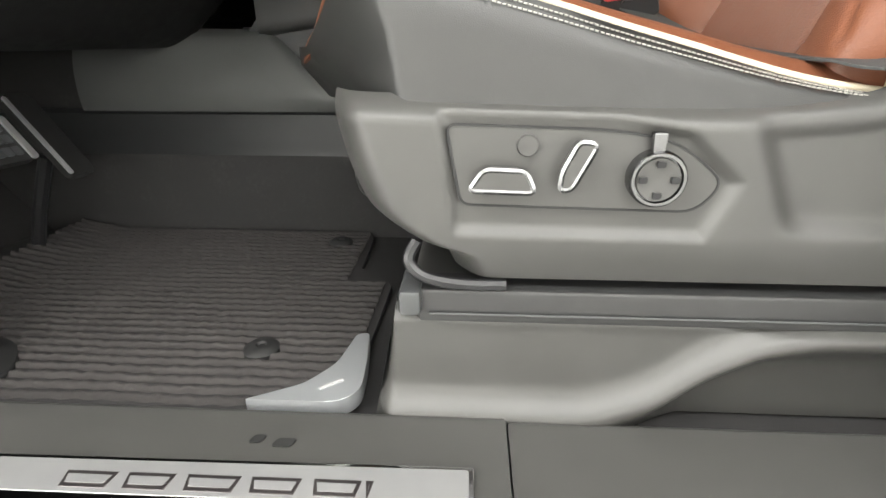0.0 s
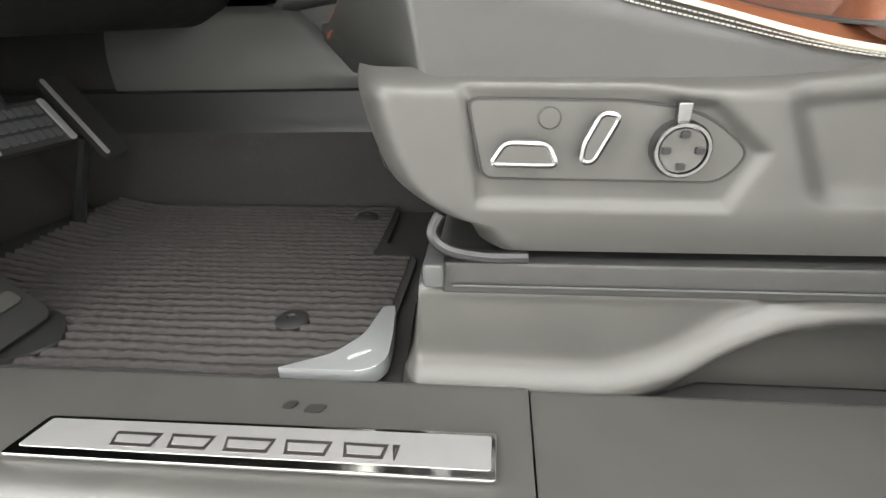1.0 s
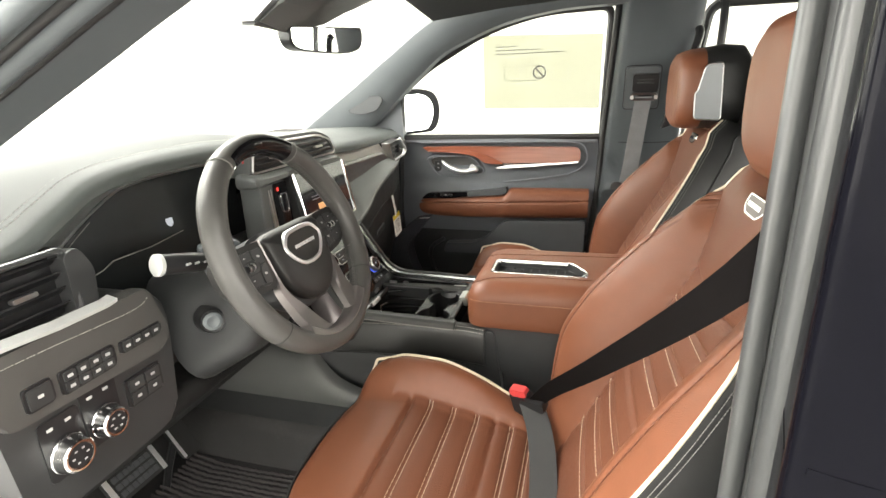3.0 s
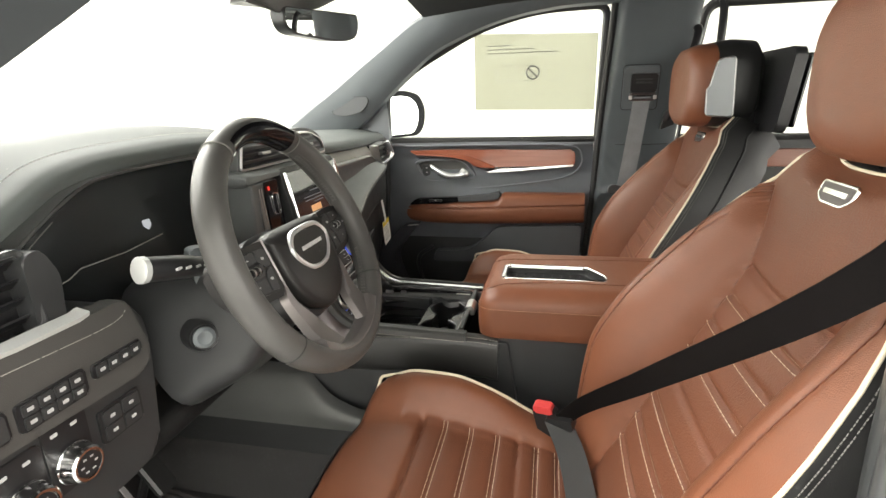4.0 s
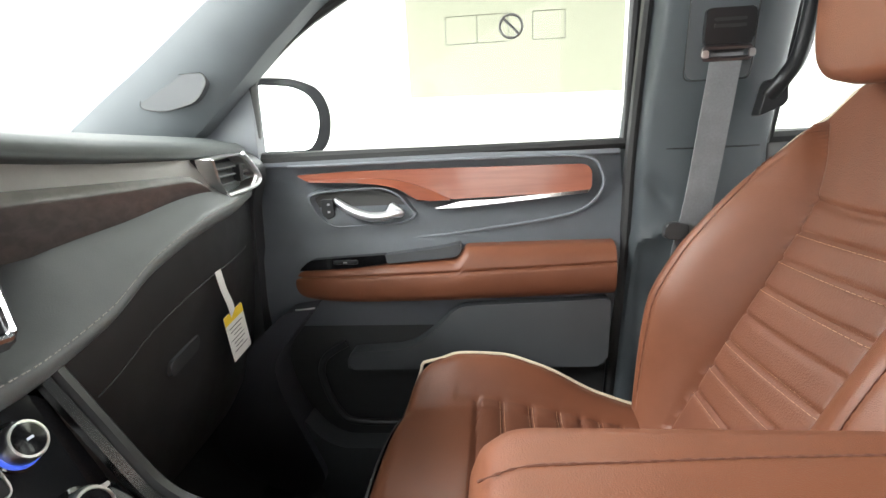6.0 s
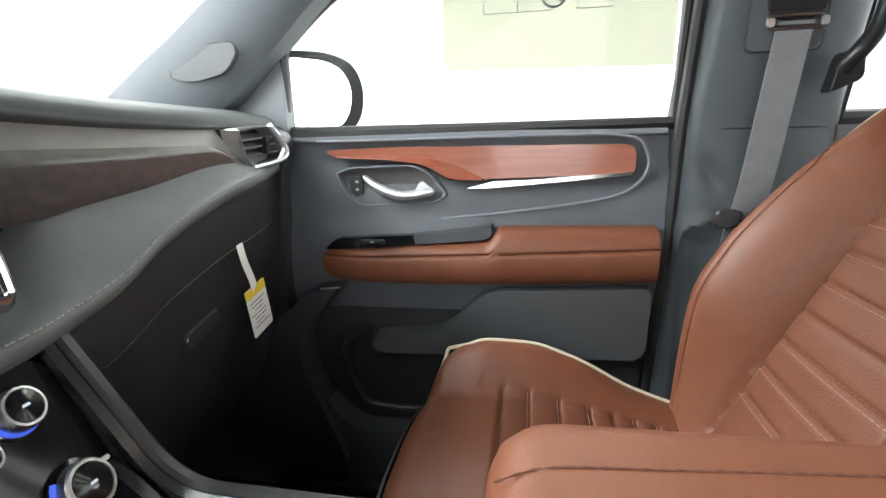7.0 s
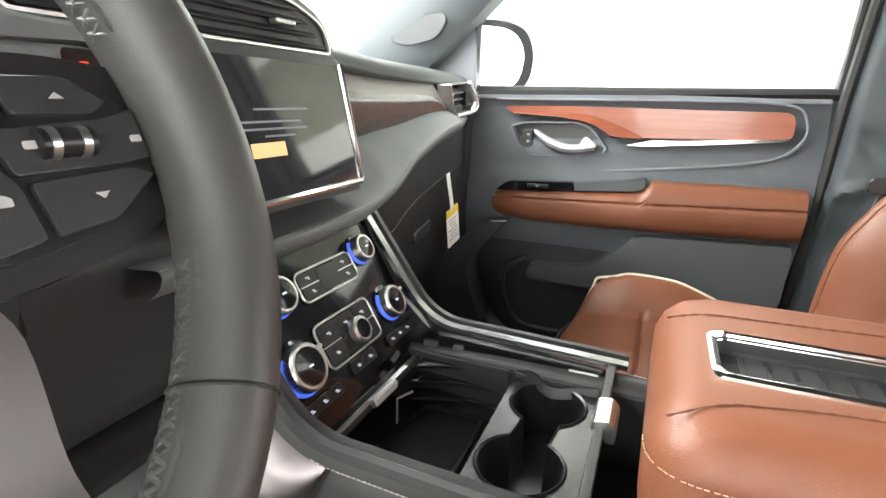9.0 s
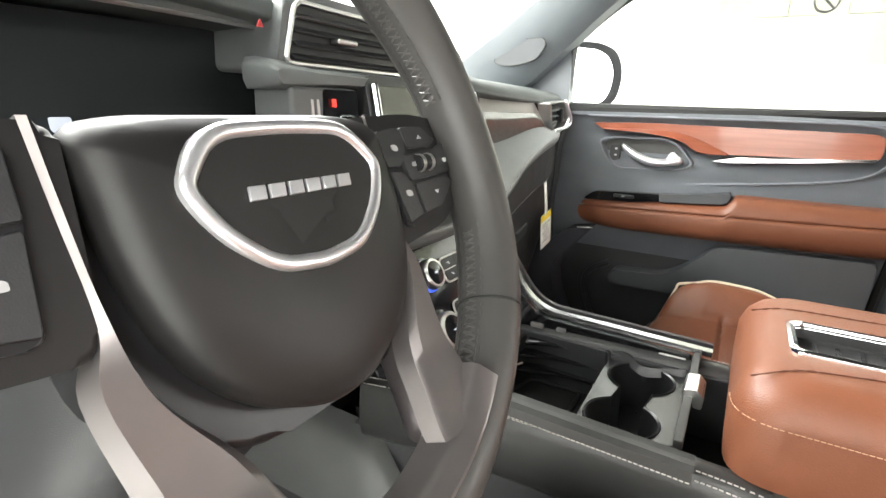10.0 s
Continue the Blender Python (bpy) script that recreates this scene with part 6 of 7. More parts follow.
def roll(u, v):
    y = lerp(0.86, 1.80, u)
    zs = table(SEAM, y)
    zt = table([(0.88, 1.238), (1.06, 1.246), (1.19, 1.254), (1.235, 1.285), (1.265, 1.306), (1.40, 1.325), (1.60, 1.352), (1.80, 1.345)], y)
    xo = table([(1.17, -0.300), (1.35, -0.322), (1.6, -0.345), (1.8, -0.40)], y)
    pts = [(-0.405, zt + 0.004), (-0.392, zt), (lerp(-0.39, xo, 0.6), lerp(zt, zs, 0.45)), (xo, zs + 0.012), (xo - 0.001, zs - 0.002), (xo - 0.016, zs - 0.014)]
    s = v * (len(pts) - 1)
    i = min(int(s), len(pts) - 2)
    f = s - i
    a, b, c, d = pts[max(i - 1, 0)], pts[i], pts[i + 1], pts[min(i + 2, len(pts) - 1)]
    q = [0.5 * (2 * b[k] + (c[k] - a[k]) * f + (2 * a[k] - 5 * b[k] + 4 * c[k] - d[k]) * f * f + (3 * b[k] - a[k] - 3 * c[k] + d[k]) * f ** 3) for k in (0, 1)]
    return V3(q[0], y, q[1])


bm = B()
surf(bm, roll, 80, 24)
ro = part("lower_roll", bm, PAD, da, "padded lower roll with a stitched seam", 60)
bm = B()
stitches(bm, [roll(k / 80, 0.60) + V3(0.001, 0, 0.001) for k in range(81)], 0.0045, 0.0033, 0.0007)
part("roll_stitching", bm, PALE_THREAD, ro)


def glove(u, v):
    y = lerp(1.19, 1.80, u)
    zs = table(SEAM, y) - 0.012
    xo = table([(1.17, -0.316), (1.35, -0.338), (1.6, -0.36), (1.8, -0.41)], y)
    z = lerp(zs, 0.93, v)
    return V3(xo - 0.02 * v - 0.10 * max(0, v - 0.55) ** 1.5 + 0.006 * math.sin(math.pi * min(1, v / 0.5)), y, z)


bm = B()
surf(bm, glove, 30, 20)
gv = part("glove_box", bm, SHELL, da, "black glove box lid", 60)
bm = B()
slab(bm, glove(0.40, 0.42) + V3(0.001, 0, 0), V3(-0.1, 1, 0.12), V3(0.10, 0, 1), rrect(0.085, 0.022, 0.008), -0.004, 0.004, 0.003)
part("glove_handle", bm, PLASTIC, gv)
bm = B()
tube(bm, [glove(u / 20, 0.20) + V3(0.001, 0, 0) for u in range(2, 18)], 0.0009, 5)
part("lid_gap", bm, RUBBER, gv)
# closing of the dash end by the door
bm = B()
along_y(bm, fillet([(-0.95, 1.40), (-0.42, 1.405), (-0.375, 1.37), (-0.40, 1.30), (-0.41, 0.95), (-0.95, 0.90)], 0.02, 4), 1.795, 1.835, 0.006)
part("end_panel", bm, PLASTIC, da)


def vent(O, U, V, w, h, slats, parent, rimmat):
    O, U, V = Vector(O), Vector(U).normalized(), Vector(V).normalized()
    N = U.cross(V)
    bm = B()
    slab(bm, O, U, V, rrect(w, h, 0.012), -0.045, -0.020)
    vb = part("vent_body", bm, SMOOTH_BLACK, parent)
    bm = B()
    tube(bm, [O + U * a + V * b for a, b in rrect(w, h, 0.012, 5)], 0.0042, 8, True)
    part("vent_rim", bm, rimmat, vb)
    for k in range(slats):
        bm = B()
        c = (k + 0.5) / slats - 0.5
        slab(bm, O + V * c * h * 0.92 - N * 0.010, U, (V * 0.55 + N * 0.83), rrect(w * 0.95, 0.016, 0.002), -0.0012, 0.0012)
        part("slat", bm, SMOOTH_BLACK, vb)
    bm = B()
    slab(bm, O - N * 0.002, U, V, rrect(min(0.04, w * 0.25), 0.006, 0.002), -0.006, 0.002, 0.001)
    part("vent_tab", bm, SATIN, vb)


# end vent: a leaning five-sided mouth with a bright rim
EVO = [(1.600, 1.391), (1.701, 1.3985), (1.757, 1.357), (1.735, 1.338), (1.634, 1.329), (1.615, 1.351)]
bm = B()
along_x(bm, fillet(EVO, 0.006, 3), -0.42, -0.395)
evb = part("vent_body", bm, SMOOTH_BLACK, da)
bm = B()
o = fillet(EVO, [0.004, 0.010, 0.010, 0.010, 0.010, 0.004], 4)
vc = (sum(p[0] for p in EVO) / 6, sum(p[1] for p in EVO) / 6)
loft(bm, [[V3(x0, vc[0] + (y - vc[0]) * sc, vc[1] + (z - vc[1]) * sc) for y, z in o] for sc, x0 in ((1.0, -0.395), (1.02, -0.366), (0.98, -0.363), (0.90, -0.366), (0.87, -0.39))], cap=False)
part("vent_rim", bm, SATIN, evb, "satin vent surround")
bm = B()
P = smooth_path([(-0.3625, 1.701, 1.3985), (-0.3625, 1.757, 1.357), (-0.3625, 1.735, 1.338), (-0.3625, 1.634, 1.329)], 8)
tube(bm, P, 0.0042, 8)
part("vent_edge", bm, BRIGHT, evb, "bright chrome edge")
for k in range(3):
    bm = B()
    f = (k + 1) / 4
    a0, a1 = lerp(1.606, 1.634, f), lerp(1.715, 1.742, f)
    z0, z1 = lerp(1.388, 1.334, f), lerp(1.393, 1.342, f)
    loft(bm, [[V3(-0.392, y, z + 0.006), V3(-0.370, y, z), V3(-0.370, y, z - 0.0025), V3(-0.392, y, z + 0.0035)] for y, z in ((a0, z0), (a1, z1))])
    part("slat", bm, PAD, evb)
bm = B()
slab(bm, (-0.366, 1.690, 1.3645), Y3, V3(-0.05, 0.1, 1), rrect(0.012, 0.030, 0.003), -0.01, 0.003, 0.001)
part("vent_tab", bm, SMOOTH_BLACK, evb)
vent((-0.335, 0.312, 1.352), V3(-0.06, 1, 0), V3(-0.10, 0, 1), 0.125, 0.085, 4, da, SEAL)
# hooded twin vent above the screen
bm = B()
o = fillet([(0.815, 1.405), (1.212, 1.405), (1.190, 1.452), (1.12, 1.478), (0.83, 1.482)], [0.01, 0.01, 0.03, 0.05, 0.02], 5)
along_x(bm, o, -0.54, -0.372, 0.010, 3)
hd = part("vent_hood", bm, PAD, da, "hood over the upper vents")
o2 = fillet([(0.825, 1.414), (1.197, 1.414), (1.180, 1.447), (1.115, 1.468), (0.84, 1.471)], [0.01, 0.01, 0.03, 0.05, 0.01], 5)
bm = B()
tube(bm, [V3(-0.370, y, z) for y, z in o2], 0.0028, 6, True)
part("hood_rim", bm, SATIN, hd)
bm = B()
along_x(bm, o2, -0.376, -0.3715)
part("hood_mouth", bm, SMOOTH_BLACK, hd)
for k in range(4):
    bm = B()
    slab(bm, (-0.371, lerp(0.835, 1.185 - 0.018 * k, 0.5), 1.422 + 0.0125 * k), Y3, V3(-0.8, 0, 0.55), rrect(0.35 - 0.020 * k, 0.014, 0.001), -0.001, 0.001)
    part("slat", bm, PLASTIC, hd)
for yy in (0.905, 1.10):
    bm = B()
    box(bm, (-0.370, yy - 0.016, 1.437), (-0.358, yy + 0.016, 1.443), 0.002)
    part("vent_tab", bm, SATIN, hd)

# middle screen
SO = V3(-0.318, 1.036, 1.330)
SU, SV = Y3, V3(-0.21, 0, 1).normalized()
SN = SU.cross(SV)
bm = B()
slab(bm, SO, SU, SV, rrect(0.262, 0.160, 0.012), -0.06, -0.004, 0.004)
sc = part("screen_housing", bm, PLASTIC, da)
bm = B()
slab(bm, SO, SU, SV, rrect(0.240, 0.136, 0.006), -0.004, 0.001)
sg = part("screen_glass", bm, SCREEN, sc, "large glossy centre display")
bm = B()
tube(bm, [SO + SU * a + SV * b + SN * 0.001 for a, b in ((-0.122, 0.070), (-0.122, -0.066), (-0.118, -0.070), (0.118, -0.070), (0.122, -0.066), (0.122, 0.070))], 0.0042, 8)
part("screen_rim", bm, CHROME, sc, "bright chrome screen rim")
for r, (a, b, c) in enumerate(((-0.040, 0.042, 0.019), (-0.074, 0.027, 0.007), (-0.073, 0.036, 0.0), (-0.032, 0.013, -0.007))):
    bm = B()
    slab(bm, SO + SV * c + SN * 0.0012, SU, SV, [(a, -0.0010), (b, -0.0010), (b, 0.0010), (a, 0.0010)], 0, 0.0004)
    part("notice_bar", bm, NOTICE, sg)
bm = B()
slab(bm, SO + SU * -0.030 + SV * -0.020 + SN * 0.0012, SU, SV, rrect(0.048, 0.0140, 0.001), 0, 0.0005)
part("confirm_key", bm, SCREEN_ORANGE, sg, "lit orange key")

# instrument cluster
bm = B()
o = fillet([(0.425, 1.262), (0.870, 1.262), (0.870, 1.447), (0.56, 1.440), (0.523, 1.432), (0.425, 1.378)], [0.01, 0.02, 0.02, 0.05, 0.03, 0.01], 5)
bm = B()
bm.faces.new([bm.verts.new(V3(-0.440 - 0.20 * (z - 1.30), y, z)) for y, z in o])
bmesh.ops.solidify(bm, geom=bm.faces[:], thickness=0.006)
cl = part("cluster_glass", bm, CLUSTER, da, "dark glossy instrument display")
CRIM = [(0.405, 1.366), (0.428, 1.382), (0.468, 1.407), (0.523, 1.434), (0.56, 1.4415), (0.631, 1.446), (0.734, 1.447), (0.84, 1.446)]
bm = B()
tube(bm, smooth_path([(-0.408, y, z) for y, z in CRIM], 5), 0.0020, 6)
part("cluster_rim", bm, SATIN, cl, "bright satin rim")
# glint on the display glass, painted as a thin grey tube
bm = B()
tube(bm, [V3(-0.441, y, z) for y, z in ((0.44, 1.352), (0.475, 1.376), (0.50, 1.392))], 0.0009, 4)
part("painted_glint", bm, GREY_THREAD, cl)
bm = B()
tube(bm, [V3(-0.436, y, z) for y, z in ((0.45, 1.305), (0.50, 1.313), (0.52, 1.322), (0.60, 1.322), (0.68, 1.330))], 0.0010, 4)
part("cluster_line", bm, PALE_THREAD, cl)
bm = B()
slab(bm, (-0.440, 0.655, 1.352), Y3, V3(-0.2, 0, 1), fillet([(-0.008, 0.008), (0.008, 0.008), (0.008, -0.002), (0.0, -0.009), (-0.008, -0.002)], 0.002, 3), 0.0, 0.001)
part("cluster_icon", bm, SCREEN_TEXT, cl)


def hood_face(u, v):
    """Leather face between the stitched ridge and the rim of the display."""
    y = lerp(0.36, 0.86, u)
    a = V3(table(RIDGE_X, y) - 0.004, y, table(RIDGE, y) - 0.012)
    b = V3(-0.410, y + 0.012 * (1 - u), table(CRIM, y + 0.012))
    p = a.lerp(b, v)
    return p + V3(0.006, 0, 0.004) * math.sin(math.pi * v)


bm = B()
surf(bm, hood_face, 50, 8)
part("cluster_hood", bm, PAD, da, "padded hood round the display", 60)
# left pod side between vent and cluster
bm = B()
along_x(bm, fillet([(0.366, 1.29), (0.398, 1.295), (0.404, 1.36), (0.388, 1.394), (0.366, 1.388)], 0.010, 6), -0.44, -0.333, 0.002, 2)
part("vent_pillar", bm, PLASTIC, da)
# shelf under the vents and the gear display beside the screen
bm = B()
loft(bm, [[V3(-0.385, y, 1.400 + h), V3(-0.352, y, 1.400 + h * 0.75), V3(-0.338, y, 1.400 + h * 0.35), V3(-0.337, y, 1.400 - g * 0.6), V3(-0.346, y, 1.400 - g), V3(-0.385, y, 1.400 - g)]
          for y, h, g in ((0.786, 0.008, 0.004), (0.790, 0.016, 0.012), (0.802, 0.018, 0.012), (0.84, 0.012, 0.009), (0.90, 0.011, 0.007), (1.165, 0.011, 0.006))])
part("vent_shelf", bm, PAD, da, "padded shelf under the vents", 60)
bm = B()
along_x(bm, fillet([(0.800, 1.26), (0.893, 1.26), (0.893, 1.392), (0.800, 1.392)], 0.006, 3), -0.39, -0.338, 0.005, 3)
pod = part("gear_pod", bm, PAD, da)
for yy in (0.826, 0.834):
    bm = B()
    slab(bm, (-0.338, yy, 1.340), Y3, V3(-0.1, 0, 1), rrect(0.0035, 0.096, 0.001), 0, 0.004, 0.001)
    part("pod_strip", bm, SATIN, pod)
bm = B()
slab(bm, (-0.336, 0.8665, 1.342), Y3, V3(-0.1, 0, 1), rrect(0.052, 0.096, 0.004), -0.04, 0.003, 0.001)
gp = part("gear_panel", bm, GLOSS_BLACK, pod)
bm = B()
tube(bm, [V3(-0.332 - 0.1 * b, 0.872 + a, 1.345 + b) for a, b in rrect(0.022, 0.040, 0.006)], 0.0016, 6, True)
part("park_key", bm, CHROME, gp)
bm = B()
slab(bm, (-0.3375, 0.853, 1.377), Y3, V3(-0.1, 0, 1), rrect(0.006, 0.008, 0.001), 0.003, 0.0036)
part("park_light", bm, RED_LIT, gp)

# driver's lower panel with the light and drive switches
LX = -0.322
bm = B()
along_x(bm, fillet([(0.225, 1.300), (0.480, 1.300), (0.495, 1.245), (0.478, 1.085), (0.44, 1.075), (0.24, 1.070)], [0.01, 0.03, 0.03, 0.03, 0.02, 0.02], 5), -0.45, LX, 0.012, 3)
lp = part("lower_panel", bm, PLASTIC, da, "switch panel left of the wheel")
# upper tier with its stitched lip, standing proud of the switches below
bm = B()
along_x(bm, fillet([(0.228, 1.306), (0.462, 1.309), (0.472, 1.268), (0.488, 1.230), (0.472, 1.204), (0.245, 1.214), (0.232, 1.222)], [0.006, 0.012, 0.02, 0.02, 0.015, 0.01, 0.008], 5), -0.34, LX + 0.009, 0.006, 3)
ut = part("upper_tier", bm, GREY_LEATHER, lp, "padded upper tier with a stitched lip", 60)
bm = B()
stitches(bm, smooth_path([(LX + 0.0095, 0.236, 1.2925), (LX + 0.0095, 0.304, 1.291), (LX + 0.0095, 0.366, 1.288), (LX + 0.0095, 0.425, 1.286), (LX + 0.0095, 0.452, 1.291), (LX + 0.0092, 0.459, 1.304)], 6), 0.0036, 0.0027, 0.0006)
part("panel_stitching", bm, PALE_THREAD, ut)
bm = B()
loft(bm, [[V3(LX - 0.006, y, z - 0.004), V3(LX + 0.010, y, z - 0.003), V3(LX + 0.011, y, z + 0.002), V3(LX - 0.006, y, z + 0.006)] for y, z in ((0.235, 1.3145), (0.264, 1.3135), (0.324, 1.3095), (0.395, 1.3095), (0.408, 1.312))])
part("vent_sill", bm, PALE_TRIM, lp, "satin trim under the vent")


def key_block(y, z, w, h, cols, rows_, proud=0.0):
    bm = B()
    slab(bm, (LX + proud, y, z), Y3, Z3, rrect(w, h, 0.005), -0.004, 0.003, 0.0015)
    kb2 = part("key_block", bm, SMOOTH_BLACK, lp if proud == 0 else ut)
    for i in range(cols):
        for j in range(rows_):
            bm = B()
            yy, zz = y + ((i + 0.5) / cols - 0.5) * w * 0.9, z + ((j + 0.5) / rows_ - 0.5) * h * 0.9
            slab(bm, (LX + proud + 0.003, yy, zz), Y3, Z3, rrect(w / cols * 0.8, h / rows_ * 0.8, 0.002), 0, 0.002, 0.0008)
            ky = part("key", bm, PLASTIC, kb2)
            bm = B()
            slab(bm, (LX + proud + 0.005, yy, zz), Y3, Z3, rrect(min(0.007, w / cols * 0.4), min(0.004, h / rows_ * 0.3), 0.001), 0, 0.0005)
            part("symbol", bm, WHITE_PRINT, ky)


key_block(0.279, 1.242, 0.036, 0.032, 1, 1, 0.009)
key_block(0.345, 1.240, 0.080, 0.032, 4, 2, 0.009)
key_block(0.430, 1.243, 0.074, 0.018, 4, 1, 0.009)
key_block(0.426, 1.166, 0.064, 0.044, 2, 2)
for y, z, r in ((0.296, 1.146, 0.024), (0.353, 1.155, 0.022)):
    bm = B()
    slab(bm, (LX, y + 0.001, z + 0.012), Y3, Z3, rrect(0.054, 0.085, 0.006), -0.004, 0.002, 0.001)
    bp = part("knob_plate", bm, SMOOTH_BLACK, lp)
    bm = B()
    lathe(bm, (LX, y, z), X3, [(r * 1.08, 0), (r * 1.08, 0.008), (r, 0.010), (r * 0.92, 0.024), (r * 0.82, 0.026), (r * 0.72, 0.026), (r * 0.70, 0.024), (0, 0.024)], 32)
    kn = part("knob", bm, CHROME, bp, "ribbed chrome rotary knob")
    bm = B()
    lathe(bm, (LX + 0.0242, y, z), X3, [(r * 0.68, 0), (r * 0.66, 0.001), (0, 0.001)], 24)
    kc = part("knob_cap", bm, SMOOTH_BLACK, kn)
    bm = B()
    for k in range(6):
        a = k * math.pi / 3
        slab(bm, (LX + 0.0252, y + math.cos(a) * r * 0.4, z + math.sin(a) * r * 0.4), Y3, Z3, rrect(0.004, 0.002, 0.0005), 0, 0.0005)
    part("symbols", bm, WHITE_PRINT, kc)
    bm = B()
    for k in (-1, 1):
        slab(bm, (LX + 0.002, y + k * 0.012, z + 0.042), Y3, Z3, rrect(0.008, 0.004, 0.001), 0, 0.0005)
    part("symbols", bm, WHITE_PRINT, bp)
# knee panel below, and the panel right of the column
bm = B()
along_y(bm, fillet([(-0.34, 1.10), (-0.33, 1.07), (-0.50, 0.92), (-0.90, 0.92), (-0.90, 1.10)], 0.03, 4), 0.22, 0.93, 0.006)
part("knee_panel", bm, TRAY, da)
bm = B()
along_y(bm, fillet([(-0.40, 1.28), (-0.335, 1.25), (-0.345, 1.10), (-0.45, 0.98), (-0.5, 1.28)], 0.02, 4), 0.765, 0.915, 0.006)
part("column_panel", bm, PLASTIC, da)

# ---- centre stack and console ----
cs = thing("centre_console", (0.0, CY, FLOOR), "dark centre console with tan armrest, cup holders and gloss controls", "console")
KO = V3(-0.285, 1.055, 1.145)      # middle of the control panel
KU, KV = Y3, V3(-0.50, 0, 0.866)
KN = KU.cross(KV)


def kp3(a, b, c=0.0):
    return KO + KU * a + KV * b + KN * c


bm = B()
slab(bm, KO, KU, KV, fillet([(-0.128, -0.100), (0.128, -0.100), (0.128, 0.066), (-0.128, 0.060)], 0.01, 4), -0.10, 0.0, 0.004)
kpan = part("control_panel", bm, GLOSS_BLACK, cs, "gloss black control panel")
def big_knob(a, b, r, tab=False):
    bm = B()
    lathe(bm, kp3(a, b), KN, [(r * 1.13, 0), (r * 1.13, 0.0015), (r * 1.02, 0.0022), (r * 0.9, 0.003), (0, 0.003)], 36)
    base = part("knob_ring", bm, GLOSS_BLACK, kpan)
    bm = B()
    band = []
    for t in range(135, 301, 5):
        c, q = math.cos(radians(t)), math.sin(radians(t))
        band.append([kp3(a + r * k * c, b + r * k * q, h) for k, h in ((1.045, 0.0015), (1.035, 0.0042), (0.95, 0.0062), (0.90, 0.003))])
    loft(bm, band)
    part("lit_ring", bm, BLUE_LIT, base, "blue lit crescent")
    bm = B()
    prof = ((0.90, 0.004), (0.93, 0.006), (0.91, 0.0145), (0.85, 0.0170), (0.74, 0.0172), (0.72, 0.0160))
    n = 72
    rings = []
    for i, (k, h) in enumerate(prof):
        ring = []
        for j in range(n):
            t = 2 * math.pi * j / n
            rr = r * k * (1 + (0.018 if j % 2 else -0.012) * (1 if i in (1, 2) else 0))
            ring.append(kp3(a + rr * math.cos(t), b + rr * math.sin(t), h))
        rings.append(ring)
    loft(bm, rings)
    kn2 = part("knob", bm, SATIN, base, "knurled metal knob", 25)
    bm = B()
    lathe(bm, kp3(a, b, 0.0158), KN, [(r * 0.73, 0), (r * 0.70, 0.0014), (r * 0.3, 0.0020), (0, 0.0020)], 28)
    cap = part("knob_cap", bm, GLOSS_BLACK, kn2)
    bm = B()
    slab(bm, kp3(a, b, 0.0179), KU, KV, rrect(0.006, 0.0022, 0.0006), 0, 0.0004)
    part("symbol", bm, SCREEN_TEXT, cap)
    if tab:
        bm = B()
        slab(bm, kp3(a + r * 0.86, b + r * 0.42, 0.012), KU, KV, rrect(r * 0.30, 0.004, 0.001), -0.004, 0.005, 0.001)
        part("knob_tab", bm, SATIN, kn2)


big_knob(0.083, 0.034, 0.0185)
big_knob(-0.078, 0.026, 0.0215)
big_knob(0.090, -0.044, 0.0225, True)
big_knob(-0.090, -0.048, 0.0265, True)


def key_panel(a, b, w, h, cols, rows_, rim=True, blank=()):
    bm = B()
    slab(bm, kp3(a, b), KU, KV, rrect(w, h, 0.008), 0, 0.003, 0.001)
    g = part("key_panel", bm, GLOSS_BLACK, kpan)
    if rim:
        bm = B()
        tube(bm, [kp3(a + p, b + q, 0.003) for p, q in rrect(w, h, 0.010, 5)], 0.0015, 6, True)
        part("panel_rim", bm, SATIN, g)
        for sg in (-1, 1):
            bm = B()
            slab(bm, kp3(a + sg * w * 0.33, b, 0.003), KU, KV, rrect(w * 0.30, 0.0014, 0.0004), 0, 0.0022)
            part("divider", bm, SATIN, g)
    for i in range(cols):
        for j in range(rows_):
            if i in blank:
                continue
            aa, bb = a + ((i + 0.5) / cols - 0.5) * w * 0.95, b + ((j + 0.5) / rows_ - 0.5) * h * 0.90
            bm = B()
            slab(bm, kp3(aa, bb, 0.003), KU, KV, rrect(w / cols * 0.93, h / rows_ * 0.88, 0.0025), 0, 0.0016, 0.0008)
            ky = part("key", bm, SMOOTH_BLACK, g)
            bm = B()
            k = (i * 3 + j * 2) % 3
            slab(bm, kp3(aa - 0.0010, bb + 0.0008, 0.0046), KU, KV, rrect(0.0042 + 0.001 * k, 0.0012, 0.0004), 0, 0.0004)
            slab(bm, kp3(aa + 0.0008, bb - 0.0012, 0.0046), KU, KV, rrect(0.0052 - 0.001 * k, 0.0012, 0.0004), 0, 0.0004)
            part("symbol", bm, SCREEN_TEXT, ky)
    if blank:
        bm = B()
        slab(bm, kp3(a, b, 0.003), KU, KV, rrect(w * 0.34, h * 0.80, 0.003), 0, 0.0020, 0.0008)
        part("status_window", bm, SMOOTH_BLACK, g)


